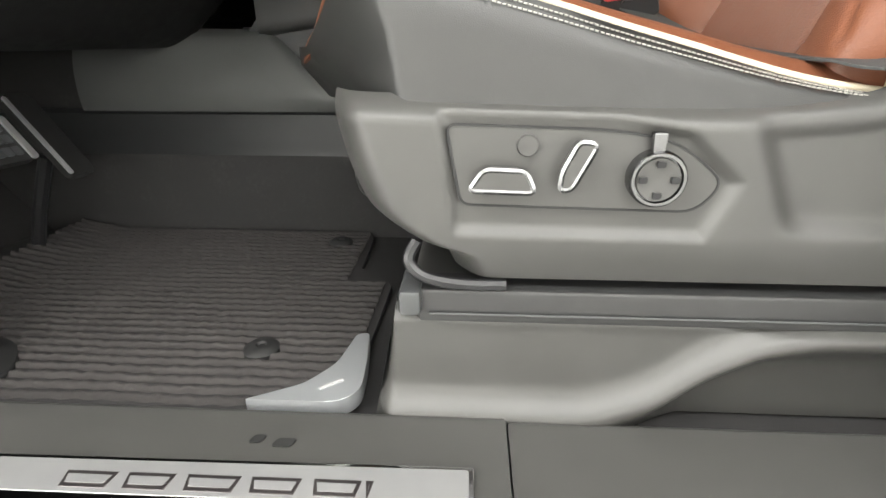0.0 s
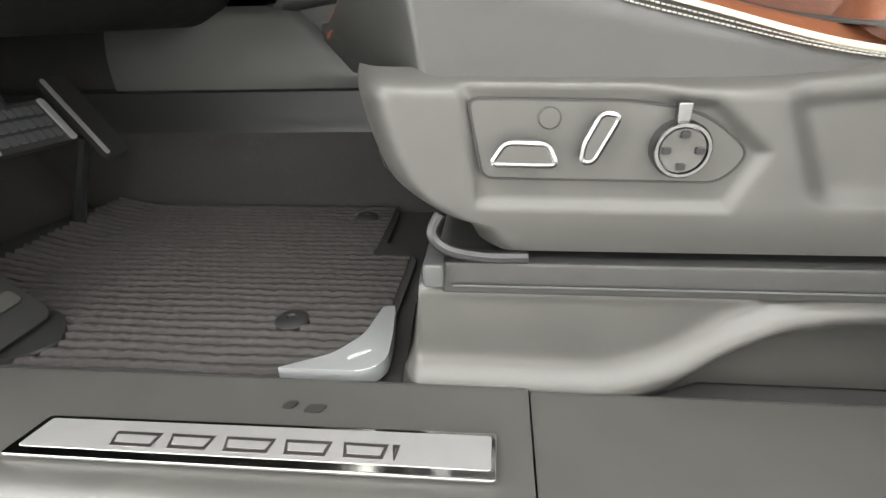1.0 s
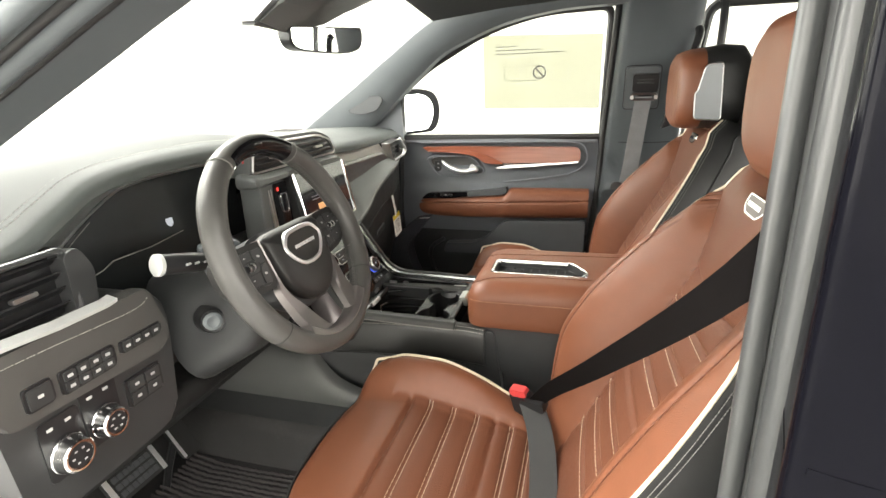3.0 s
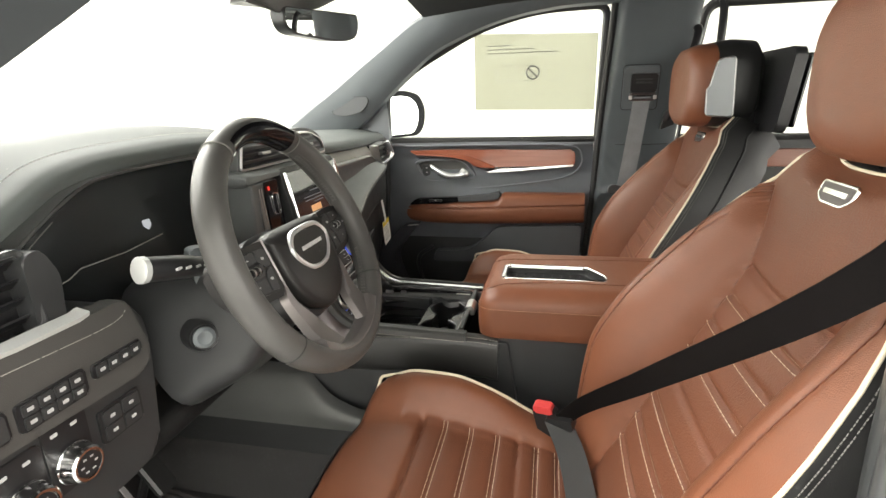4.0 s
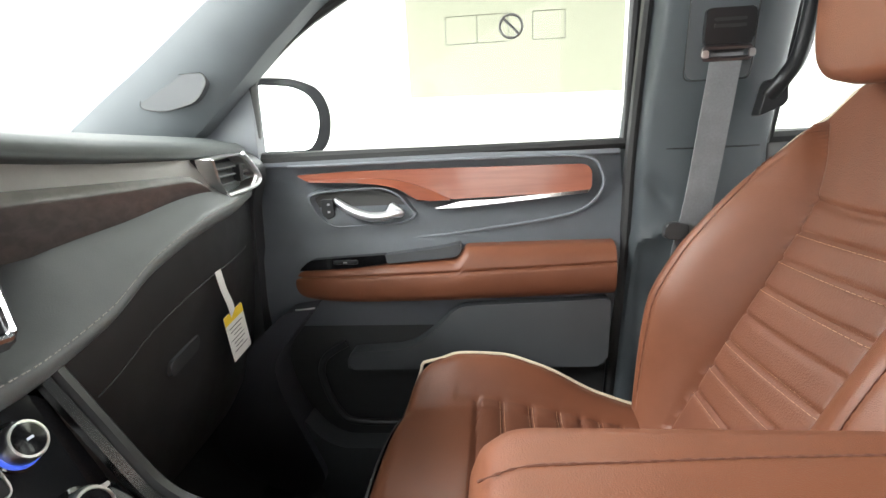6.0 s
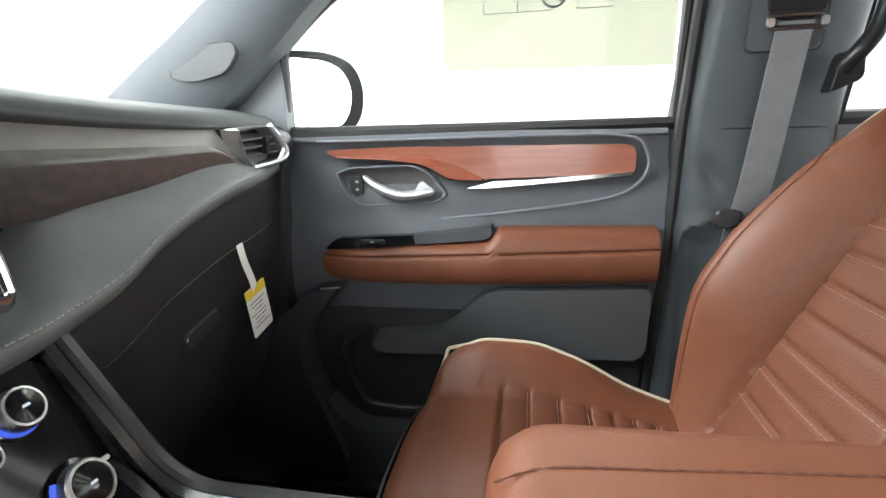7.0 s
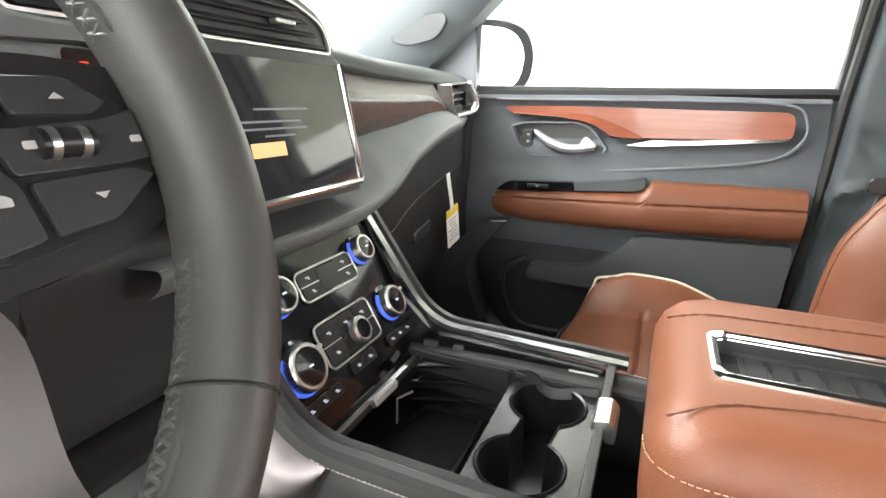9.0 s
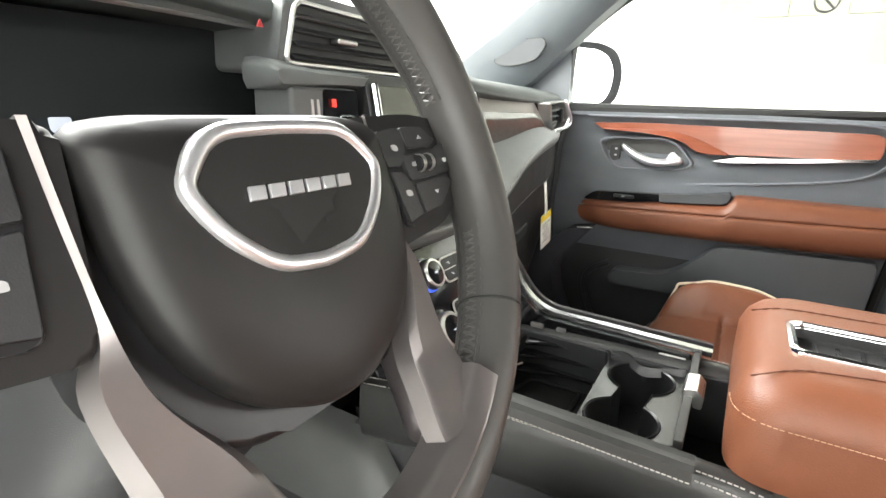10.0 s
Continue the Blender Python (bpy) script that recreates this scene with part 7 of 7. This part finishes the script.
key_panel(0.009, 0.022, 0.104, 0.034, 3, 2, True, (1,))
key_panel(-0.001, -0.045, 0.104, 0.050, 3, 2)
key_panel(-0.082, -0.088, 0.066, 0.015, 3, 1, False)
key_panel(-0.002, -0.082, 0.050, 0.015, 2, 1, False)
key_panel(0.082, -0.084, 0.060, 0.015, 3, 1, False)
bm = B()
lathe(bm, kp3(0.008, -0.049, 0.006), KN, [(0.0155, 0), (0.0155, 0.008), (0.013, 0.010), (0, 0.010)], 28)
fk = part("fan_knob", bm, SATIN, kpan)
bm = B()
lathe(bm, kp3(0.008, -0.049, 0.0155), KN, [(0.0118, 0), (0.0112, 0.001), (0, 0.001)], 28)
part("knob_cap", bm, GLOSS_BLACK, fk)
# lower console body
for yy in (0.945, 1.165):
    bm = B()
    along_y(bm, fillet([(-0.42, 0.90), (-0.30, 1.045), (0.12, 1.045), (0.14, 0.90), (0.14, FLOOR), (-0.55, FLOOR)], 0.01, 3), yy - 0.012, yy + 0.012, 0.003)
    part("side_panel", bm, PLASTIC, cs)
bm = B()
box(bm, (-0.40, 0.957, 0.90), (0.14, 1.153, 0.954), 0.0)
part("trough_floor", bm, TRAY, cs)
# soft pads along the upper sides
for sgn in (-1, 1):
    bm = B()
    yc = 1.055 + sgn * 0.118
    P = [V3(-0.36, yc, 0.985), V3(-0.20, yc, 1.005), V3(0.02, yc, 1.010), V3(0.10, yc, 1.005)]
    rings = []
    for p in smooth_path(P, 6):
        ring = []
        for k in range(16):
            a = 2 * math.pi * k / 16
            c, q = math.cos(a), math.sin(a)
            ring.append(p + V3(0, 0.020 * math.copysign(abs(c) ** 0.7, c), 0.048 * math.copysign(abs(q) ** 0.6, q)))
        rings.append(ring)
    loft(bm, rings)
    sp2 = part("side_pad", bm, DARK_LEATHER, cs, "stitched black leather side pad", 60)
    bm = B()
    for d in (0.0, 0.006):
        stitches(bm, [p + V3(0, sgn * (0.012 + d), 0.046 - 1.1 * d) for p in smooth_path(P, 8)], 0.0052, 0.0038, 0.0009)
    part("pad_stitching", bm, PALE_THREAD, sp2)
# chrome rails along the trough, up the panel sides
for sgn in (-1, 1):
    yy = 1.055 + sgn * 0.1310
    bm = B()
    P = [V3(-0.320, yy, 1.218), V3(-0.280, yy, 1.1605)]
    for k in range(9):
        f = k / 8
        P.append(V3(-0.250, yy, 1.117) * (1 - f) ** 2 + V3(-0.222, yy, 1.0745) * 2 * f * (1 - f) + V3(-0.180, yy, 1.0724) * f ** 2)
    P.append(V3(0.035, yy, 1.066))
    rings = []
    for i, p in enumerate(P):
        t = (P[min(i + 1, len(P) - 1)] - P[max(i - 1, 0)]).normalized()
        up = V3(-t.z, 0, t.x)
        if up.z < 0:
            up = -up
        rings.append([p + V3(0, -0.0060, 0) - up * 0.005, p + V3(0, -0.0055, 0) + up * 0.002, p + V3(0, 0.0040, 0) + up * 0.0035, p + V3(0, 0.0050, 0) - up * 0.006])
    loft(bm, rings)
    part("chrome_rail", bm, GREY_METAL if sgn > 0 else RAIL, cs, "satin metal rail")
    bm = B()
    rings = []
    for i, p in enumerate(P):
        t = (P[min(i + 1, len(P) - 1)] - P[max(i - 1, 0)]).normalized()
        up = V3(-t.z, 0, t.x)
        if up.z < 0:
            up = -up
        rings.append([p + V3(0, sgn * a, 0) + up * b for a, b in ((0.006, -0.010), (0.006, 0.003), (0.010, 0.0065), (0.018, 0.0065), (0.023, 0.002), (0.024, -0.010))])
    loft(bm, rings)
    rp = part("rail_pad", bm, DARK_LEATHER if sgn < 0 else SMOOTH_BLACK, cs)
    if sgn < 0:
        bm = B()
        stitches(bm, [p + V3(0, -0.0246, -0.0085) for p in P[8:]], 0.0050, 0.0036, 0.0009)
        part("pad_stitching", bm, PALE_THREAD, rp)
# satin leaf beside the control panel, on the driver's side
bm = B()
P = smooth_path([(-0.325, 0.9235, 1.205), (-0.285, 0.9235, 1.150), (-0.250, 0.9230, 1.105), (-0.222, 0.9225, 1.070), (-0.185, 0.9220, 1.056)], 6)
rings = []
for i, p in enumerate(P):
    f = i / (len(P) - 1)
    w = table([(0, 0.018), (0.35, 0.034), (0.7, 0.044), (1, 0.020)], f)
    rings.append([p + V3(0, 0.002, 0.006), p + V3(0, -0.004, 0.008), p + V3(-0.010 * f, -w * 0.7, -w * 0.25), p + V3(-0.014, -w, -w * 0.9), p + V3(-0.03, -w * 0.9, -w - 0.03), p + V3(-0.02, 0.002, -0.03)])
loft(bm, rings)
part("side_leaf", bm, DARK_METAL, cs, "satin bronze-grey leaf beside the controls", 50)
# cup holders and trays


def cup_outline(d):
    """Two round wells joined by a waist, grown by d."""
    out = []
    r = 0.0415 + d
    for c, s0, s1 in (((-0.042, 1.115), -62, 242), ((-0.046, 1.006), 118, 422)):
        for k in range(25):
            a = radians(lerp(s0, s1, k / 24))
            out.append((c[0] + r * math.cos(a), c[1] + r * math.sin(a)))
    return out


bm = B()
outer = [bm.verts.new(V3(x, y, 1.036)) for x, y in fillet([(-0.092, 0.962), (0.012, 0.962), (0.012, 1.164), (-0.092, 1.164)], 0.006, 3)]
hole = [bm.verts.new(V3(x, y, 1.036)) for x, y in cup_outline(0.0)]
ed = [bm.edges.new((l[i - 1], l[i])) for l in (outer, hole) for i in range(len(l))]
bmesh.ops.triangle_fill(bm, use_beauty=True, edges=ed)
dn = [bm.verts.new(v.co - V3(0, 0, 0.036)) for v in outer]
for i in range(len(outer)):
    bm.faces.new((outer[i - 1], outer[i], dn[i], dn[i - 1]))
ch = part("cup_holder_block", bm, CUP_GREY, cs, "satin grey cup holder block")
bm = B()
loft(bm, [[V3(x, y, z) for x, y in cup_outline(d)] for d, z in ((0.0022, 1.0365), (0.001, 1.0385), (-0.0015, 1.037), (-0.003, 1.02), (-0.006, 0.972))], cap=False)
bm.faces.new(bm.verts[-50:])
part("cup_well", bm, SMOOTH_BLACK, ch, "round black cup wells joined by a waist")
bm = B()
box(bm, (-0.262, 0.962, 0.955), (-0.105, 1.162, 0.968), 0.004)
pt = part("phone_tray", bm, TRAY, cs, "matt black phone tray")
bm = B()
tube(bm, [V3(x, y, 0.970) for x, y in fillet([(-0.245, 0.985), (-0.125, 0.985), (-0.125, 1.148), (-0.205, 1.148)], 0.012, 4)], 0.0035, 6, True)
part("tray_lip", bm, TRAY, pt)
# curved lips along the far wall of the trough
for k, z in enumerate((0.990, 1.012, 1.031)):
    bm = B()
    P = smooth_path([(-0.225 + 0.006 * k, 1.120 + 0.008 * k, z + 0.003), (-0.17, 1.142 + 0.006 * k, z + 0.002), (-0.12, 1.150 + 0.005 * k, z), (-0.098, 1.152 + 0.005 * k, z - 0.002)], 5)
    rings = []
    for p in P:
        rings.append([p + V3(0, 0.020, 0.003), p + V3(0, 0.0, 0.003), p + V3(0, -0.004, 0.0), p + V3(0, 0.0, -0.004), p + V3(0, 0.020, -0.005)])
    loft(bm, rings)
    part("shelf_tier", bm, GLOSS_BLACK, cs, "", 60)
# far wall of the trough in gloss black with small bright fittings
bm = B()
along_y(bm, fillet([(-0.262, 0.955), (0.012, 0.955), (0.012, 1.062), (-0.205, 1.068), (-0.262, 1.12)], 0.008, 3), 1.1655, 1.178, 0.002)
fw = part("trough_wall", bm, GLOSS_BLACK, cs, "gloss black far wall of the trough")
for x, z, w, h in ((-0.207, 1.054, 0.020, 0.007), (-0.169, 1.055, 0.014, 0.006)):
    bm = B()
    slab(bm, (x, 1.165, z), X3, Z3, rrect(w, h, 0.002), -0.001, 0.004, 0.001)
    part("socket_rim", bm, SATIN, fw)
bm = B()
tube(bm, [V3(x, 1.1645, z) for x, z in fillet([(-0.130, 1.048), (-0.104, 1.048), (-0.098, 1.053), (-0.124, 1.053)], 0.002, 3)], 0.0010, 5, True)
part("socket_rim", bm, DARK_METAL, fw)
# plain white rectangle on the far wall
bm = B()
slab(bm, (-0.012, 1.165, 1.052), X3, Z3, rrect(0.034, 0.011, 0.001), -0.001, 0.002, 0.0005)
part("white_rectangle", bm, PAPER, fw)
# saddle behind the cups
bm = B()
P = smooth_path([(-0.090, 1.160, 1.044), (-0.070, 1.158, 1.046), (-0.045, 1.152, 1.036), (-0.015, 1.156, 1.040), (0.008, 1.158, 1.044)], 6)
loft(bm, [[p + V3(0, 0.010, 0.0), p + V3(0, 0.004, 0.003), p + V3(0, -0.004, 0.002), p + V3(0, -0.008, -0.010), p + V3(0, 0.010, -0.012)] for p in P])
part("cup_saddle", bm, CUP_GREY, cs, "", 60)
bm = B()
lathe(bm, (-0.094, 1.150, 1.030), Z3, [(0.004, 0), (0.004, 0.016), (0.002, 0.018), (0, 0.018)], 14)
part("hinge_pin", bm, CUP_GREY, cs)
bm = B()
box(bm, (0.013, 0.952, 1.054), (0.0225, 1.196, 1.064), 0.002)
part("cross_bar", bm, RAIL, cs, "satin metal cross bar")
bm = B()
along_y(bm, fillet([(0.010, 1.060), (0.012, 1.071), (0.026, 1.073), (0.034, 1.064), (0.033, 1.050), (0.024, 1.050), (0.022, 1.062)], 0.002, 3), 1.050, 1.096, 0.001)
ltc = part("latch", bm, SATIN, cs, "chrome latch")
bm = B()
box(bm, (0.0245, 1.052, 1.0635), (0.0325, 1.090, 1.0665), 0.001)
part("latch_slot", bm, SMOOTH_BLACK, ltc)
# lower edge of the control panel: a dark wood strip with a bright pull
bm = B()
loft(bm, [[kp3(a, -0.131, 0.002), kp3(a, -0.124, 0.004), kp3(a, -0.120, 0.001), kp3(a, -0.124, -0.012), kp3(a, -0.131, -0.012)] for a in (-0.124, -0.06, 0.0, 0.06, 0.124)])
bs = part("bin_door_edge", bm, DARK_WOOD, cs, "dark wood edge of the open bin")
bm = B()
slab(bm, kp3(0.0, -0.1255, 0.003), KU, KV, fillet([(-0.026, -0.005), (0.022, -0.006), (0.027, -0.001), (0.024, 0.004), (-0.026, 0.005)], 0.001, 2), 0.0, 0.007, 0.002)
pu = part("pull", bm, BRIGHT, bs, "bright ribbed metal pull")
bm = B()
slab(bm, kp3(-0.003, -0.1255, 0.010), KU, KV, rrect(0.036, 0.0022, 0.0006), 0.0, 0.0006)
part("pull_groove", bm, SATIN, pu)
bm = B()
slab(bm, kp3(0.0, -0.112, -0.008), KU, KV, rrect(0.250, 0.026, 0.002), -0.03, 0.0)
part("bin_mouth", bm, GLOSS_BLACK, cs)
bm = B()
P = [V3(-0.205, 1.105, 1.016), V3(-0.218, 1.088, 1.012), V3(-0.213, 1.078, 0.985)]
tube(bm, P, 0.0016, 6)
part("charger_edge", bm, SATIN, cs)
# bin under the armrest
bm = B()
along_y(bm, fillet([(0.085, 1.06), (0.095, 0.985), (0.150, 0.925), (0.30, 0.90), (0.62, 0.90), (0.62, 1.06)], [0.005, 0.03, 0.04, 0.03, 0, 0], 5), 0.940, 1.190, 0.008, 3)
part("armrest_bin", bm, PLASTIC, cs)
bm = B()
along_y(bm, [(0.14, 0.93), (0.62, 0.93), (0.62, FLOOR), (0.14, FLOOR)], 0.955, 1.165)
part("lower_bin", bm, PLASTIC, cs)
# tan lid
bm = B()
ring0 = fillet([(0.060, 0.935), (0.56, 0.935), (0.56, 1.228), (0.064, 1.228)], [0.045, 0.05, 0.05, 0.045], 8)
cx, cyy = 0.31, 1.082
rings = []
for sx, z in ((0.0, 1.054), (0.004, 1.056), (0.006, 1.075), (0.006, 1.118), (0.0, 1.136), (-0.010, 1.149), (-0.022, 1.156), (-0.035, 1.158)):
    rings.append([V3(x + sx * max(-1, min(1, (x - cx) * 4)), y + sx * max(-1, min(1, (y - cyy) * 8)), z) for x, y in ring0])
TR = fillet([(0.104, 1.020), (0.312, 1.020), (0.317, 1.040), (0.280, 1.100), (0.104, 1.100)], [0.012, 0.012, 0.01, 0.015, 0.012], 5)


def tray_ring(d, z):
    return [V3(0.215 + (x - 0.215) * (1 + d / 0.11), 1.06 + (y - 1.06) * (1 + d / 0.04), z) for x, y in TR]


loft(bm, rings, cap=False)
bm.faces.new(bm.verts[:len(ring0)][::-1])
bm.verts.ensure_lookup_table()
edge = bm.verts[-len(ring0):]
hole = [bm.verts.new(p) for p in tray_ring(0.002, 1.158)]
bmesh.ops.triangle_fill(bm, use_beauty=True, edges=[bm.edges.get((edge[i - 1], edge[i])) for i in range(len(edge))] + [bm.edges.new((hole[i - 1], hole[i])) for i in range(len(hole))])
lid = part("armrest_lid", bm, TAN, cs, "padded tan leather armrest lid", 60)
for run in (((0.066, 1.136, 1.1535), (0.104, 1.149, 1.1585), (0.181, 1.156, 1.1585), (0.30, 1.166, 1.1585), (0.50, 1.176, 1.1585)),
            ((0.066, 0.957, 1.1500), (0.100, 0.973, 1.1580), (0.131, 0.983, 1.1585), (0.194, 0.996, 1.1585), (0.30, 0.999, 1.1585), (0.50, 0.999, 1.1585))):
    bm = B()
    rope(bm, smooth_path(run, 8), 0.0012, 0.012)
    part("rope_seam", bm, TAN_THREAD, lid)
bm = B()
rg = [V3(x + 0.0072 * max(-1, min(1, (x - cx) * 4)), y + 0.0072 * max(-1, min(1, (y - cyy) * 8)), 1.1195) for x, y in ring0 if y < 1.0]
stitches(bm, rg, 0.0046, 0.0034, 0.0006)
part("lid_stitching", bm, DULL_THREAD, lid)
bm = B()
loft(bm, [tray_ring(d, z) for d, z in ((0.0065, 1.1575), (0.006, 1.1605), (0.003, 1.1622), (-0.001, 1.1612), (-0.0025, 1.156))], cap=False)
tr = part("tray_rim", bm, CHROME, lid, "bright chrome tray rim")
bm = B()
loft(bm, [tray_ring(d, z) for d, z in ((-0.002, 1.159), (-0.0035, 1.146), (-0.006, 1.1435))], cap=False)
bm.faces.new(bm.verts[-len(TR):])
part("tray_floor", bm, RUBBER, tr)
bm = B()
for k in range(8):
    x = 0.125 + 0.02 * k
    box(bm, (x, 1.030, 1.143), (x + 0.003, 1.088 - 0.9 * max(0, x - 0.272), 1.1452))
part("tray_ribs", bm, SMOOTH_BLACK, tr)

# ---- belts, mirror, tag ----
bl = thing("driver_belt", (0.21, 0.79, 0.90), "black driver seat belt buckled across the empty seat", "seat belt")
bm = B()
P = smooth_path([(0.52, 0.335, 1.56), (0.437, 0.375, 1.405), (0.337, 0.60, 1.179), (0.262, 0.745, 1.035), (0.226, 0.785, 0.972)], 6)
ribbon(bm, P, [V3(0.029, -0.008, -0.028).lerp(V3(0.014, 0.009, -0.030), i / (len(P) - 1)) for i in range(len(P))], 0.002)
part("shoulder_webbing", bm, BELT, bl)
bm = B()
P = smooth_path([(0.222, 0.785, 0.972), (0.244, 0.73, 0.950), (0.258, 0.645, 0.932), (0.268, 0.52, 0.921), (0.276, 0.43, 0.918), (0.286, 0.395, 0.918), (0.302, 0.363, 0.920), (0.320, 0.347, 0.902), (0.346, 0.343, 0.868), (0.364, 0.342, 0.845)], 5)
ribbon(bm, P, [V3(0.046, 0.012, 0.0).lerp(V3(0.036, 0.0, 0.030), min(1, max(0, (i / (len(P) - 1) - 0.5) / 0.25))) for i in range(len(P))], 0.002)
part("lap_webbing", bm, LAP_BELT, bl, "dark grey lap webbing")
bm = B()
loft(bm, [[V3(x, 0.342, z) + V3(0.036, 0, 0.030).normalized() * (w * a) + V3(0, h * b, 0) for a, b in ((-1, 0.6), (-0.8, -1), (0.8, -1), (1, 0.6), (0.8, 1), (-0.8, 1))]
          for x, z, w, h in ((0.352, 0.870, 0.024, 0.003), (0.358, 0.860, 0.026, 0.006), (0.372, 0.832, 0.026, 0.007), (0.384, 0.806, 0.022, 0.007), (0.392, 0.790, 0.012, 0.005))])
part("anchor_sleeve", bm, SLEEVE, bl, "grey sleeve over the belt anchor", 60)
bm = B()
tube(bm, smooth_path([(0.378, 0.346, 0.782), (0.392, 0.344, 0.770), (0.410, 0.344, 0.772), (0.420, 0.345, 0.790)], 5), 0.0032, 8)
part("anchor_bolt", bm, SATIN, bl, "bright wire anchor")
bm = B()
slab(bm, (0.205, 0.800, 0.962), V3(0.9, -0.3, 0.1), V3(-0.25, -0.1, 1), rrect(0.042, 0.062, 0.008), -0.010, 0.010, 0.004)
bk2 = part("buckle", bm, SMOOTH_BLACK, bl)
bm = B()
slab(bm, (0.197, 0.795, 0.992), V3(0.9, -0.3, 0.1), V3(-0.25, -0.1, 1), rrect(0.034, 0.016, 0.004), -0.008, 0.011, 0.003)
part("release_button", bm, RED, bk2, "red release button")
bm = B()
slab(bm, (0.228, 0.783, 0.975), V3(0.9, -0.3, 0.1), V3(-0.25, -0.1, 1), rrect(0.046, 0.022, 0.004), -0.012, 0.013, 0.003)
part("tongue", bm, SMOOTH_BLACK, bk2)

bm = B()
slab(bm, (-0.366, 0.792, 1.444), Y3, Z3, [(-0.0035, -0.003), (0.0035, -0.003), (0.0, 0.0035)], 0, 0.002)
part("hazard_mark", bm, RED, da, "small red warning mark")
gh = thing("grab_handle", (0.58, 1.73, 1.47), "black looped grab handle on the far middle pillar", "grab handle")
bm = B()
tube(bm, smooth_path([(0.55, 1.745, 1.455), (0.560, 1.728, 1.478), (0.578, 1.722, 1.51), (0.588, 1.720, 1.56), (0.600, 1.722, 1.64), (0.615, 1.735, 1.70), (0.615, 1.75, 1.72)], 5), 0.013, 10)
part("grip", bm, SMOOTH_BLACK, gh, "", 60)
bm = B()
along_y(bm, fillet([(0.53, 1.42), (0.575, 1.44), (0.575, 1.485), (0.545, 1.48)], 0.008, 3), 1.735, 1.765, 0.004)
part("foot", bm, SMOOTH_BLACK, gh)

rm = thing("rear_view_mirror", (-0.40, CY + 0.05, 1.68), "black rear view mirror hanging from the windscreen", "mirror")
bm = B()
MO3 = V3(-0.263, 1.010, 1.687)
MU, MV = V3(0.2, 0.98, 0.0).normalized(), V3(0.05, -0.01, 1).normalized()
MS = [(-0.125, 0.014), (0.118, 0.029), (0.127, 0.022), (0.124, -0.014), (0.085, -0.028), (0.030, -0.033), (-0.095, -0.031), (-0.122, -0.020)]
slab(bm, MO3, MU, MV, fillet(MS, [0.010, 0.008, 0.008, 0.014, 0.03, 0.04, 0.02, 0.014], 5), -0.026, 0.004, 0.006, 3)
part("housing", bm, SMOOTH_BLACK, rm)
bm = B()
slab(bm, MO3, MU, MV, fillet([(a * 0.965, b * 0.88) for a, b in MS], [0.008, 0.006, 0.006, 0.012, 0.03, 0.04, 0.02, 0.012], 5), 0.004, 0.0055)
part("mirror_glass", bm, MIRROR, rm)
bm = B()
loft(bm, [[V3(-0.300, 0.790, 1.698), V3(-0.295, 0.890, 1.680), V3(-0.290, 1.040, 1.714), V3(-0.38, 1.04, 1.722), V3(-0.38, 0.85, 1.702)],
          [V3(-0.280, 0.850, 1.745), V3(-0.250, 0.950, 1.738), V3(-0.240, 1.130, 1.758), V3(-0.36, 1.16, 1.765), V3(-0.36, 0.87, 1.750)],
          [V3(-0.160, 0.900, 1.815), V3(-0.120, 1.000, 1.805), V3(-0.120, 1.200, 1.815), V3(-0.22, 1.22, 1.82), V3(-0.22, 0.90, 1.82)],
          [V3(-0.060, 0.940, 1.860), V3(-0.020, 1.000, 1.858), V3(-0.020, 1.180, 1.858), V3(-0.12, 1.20, 1.86), V3(-0.12, 0.94, 1.86)]])
bmesh.ops.bevel(bm, geom=bm.edges[:], offset=0.010, segments=2, affect="EDGES")
part("sensor_cover", bm, TUNNEL, rm, "dark grey sensor cover")
oc = thing("overhead_console", (-0.05, CY, 1.85), "black overhead console with lamp switches on the roof lining", "overhead console")
bm = B()
box(bm, (-0.17, 0.94, 1.825), (0.10, 1.16, 1.875), 0.015, 3)
part("housing", bm, SMOOTH_BLACK, oc)
for k in range(4):
    bm = B()
    box(bm, (-0.14 + 0.05 * k, 0.97, 1.821), (-0.10 + 0.05 * k, 1.05, 1.827), 0.002)
    part("switch", bm, SATIN, oc)

tg = thing("paper_tag", (-0.345, 1.54, 1.09), "white paper tag with yellow head hanging from the glove box", "tag")
bm = B()
P = smooth_path([(-0.335, 1.522, 1.225), (-0.333, 1.528, 1.195), (-0.335, 1.545, 1.165), (-0.338, 1.557, 1.140)], 5)
ribbon(bm, P, V3(0.0, 0.016, 0.002), 0.0008)
part("loop", bm, PAPER, tg)
TO = V3(-0.338, 1.562, 1.112)
TU, TV = V3(0.1, 1, 0.25).normalized(), V3(0.0, -0.22, 1).normalized()
bm = B()
slab(bm, TO, TU, TV, rrect(0.052, 0.082, 0.003), 0, 0.0008)
tc2 = part("card", bm, PAPER, tg)
bm = B()
slab(bm, TO + TV * 0.033, TU, TV, rrect(0.052, 0.016, 0.001), 0.0009, 0.0014)
part("yellow_head", bm, YELLOW, tc2)
bm = B()
for r in range(7):
    slab(bm, TO + TV * (0.016 - 0.007 * r) + TU * (-0.003 * (r % 2)), TU, TV, rrect(0.038 - 0.008 * (r % 3), 0.0016, 0.0004), 0.0009, 0.0012)
part("print_bars", bm, INK, tc2)
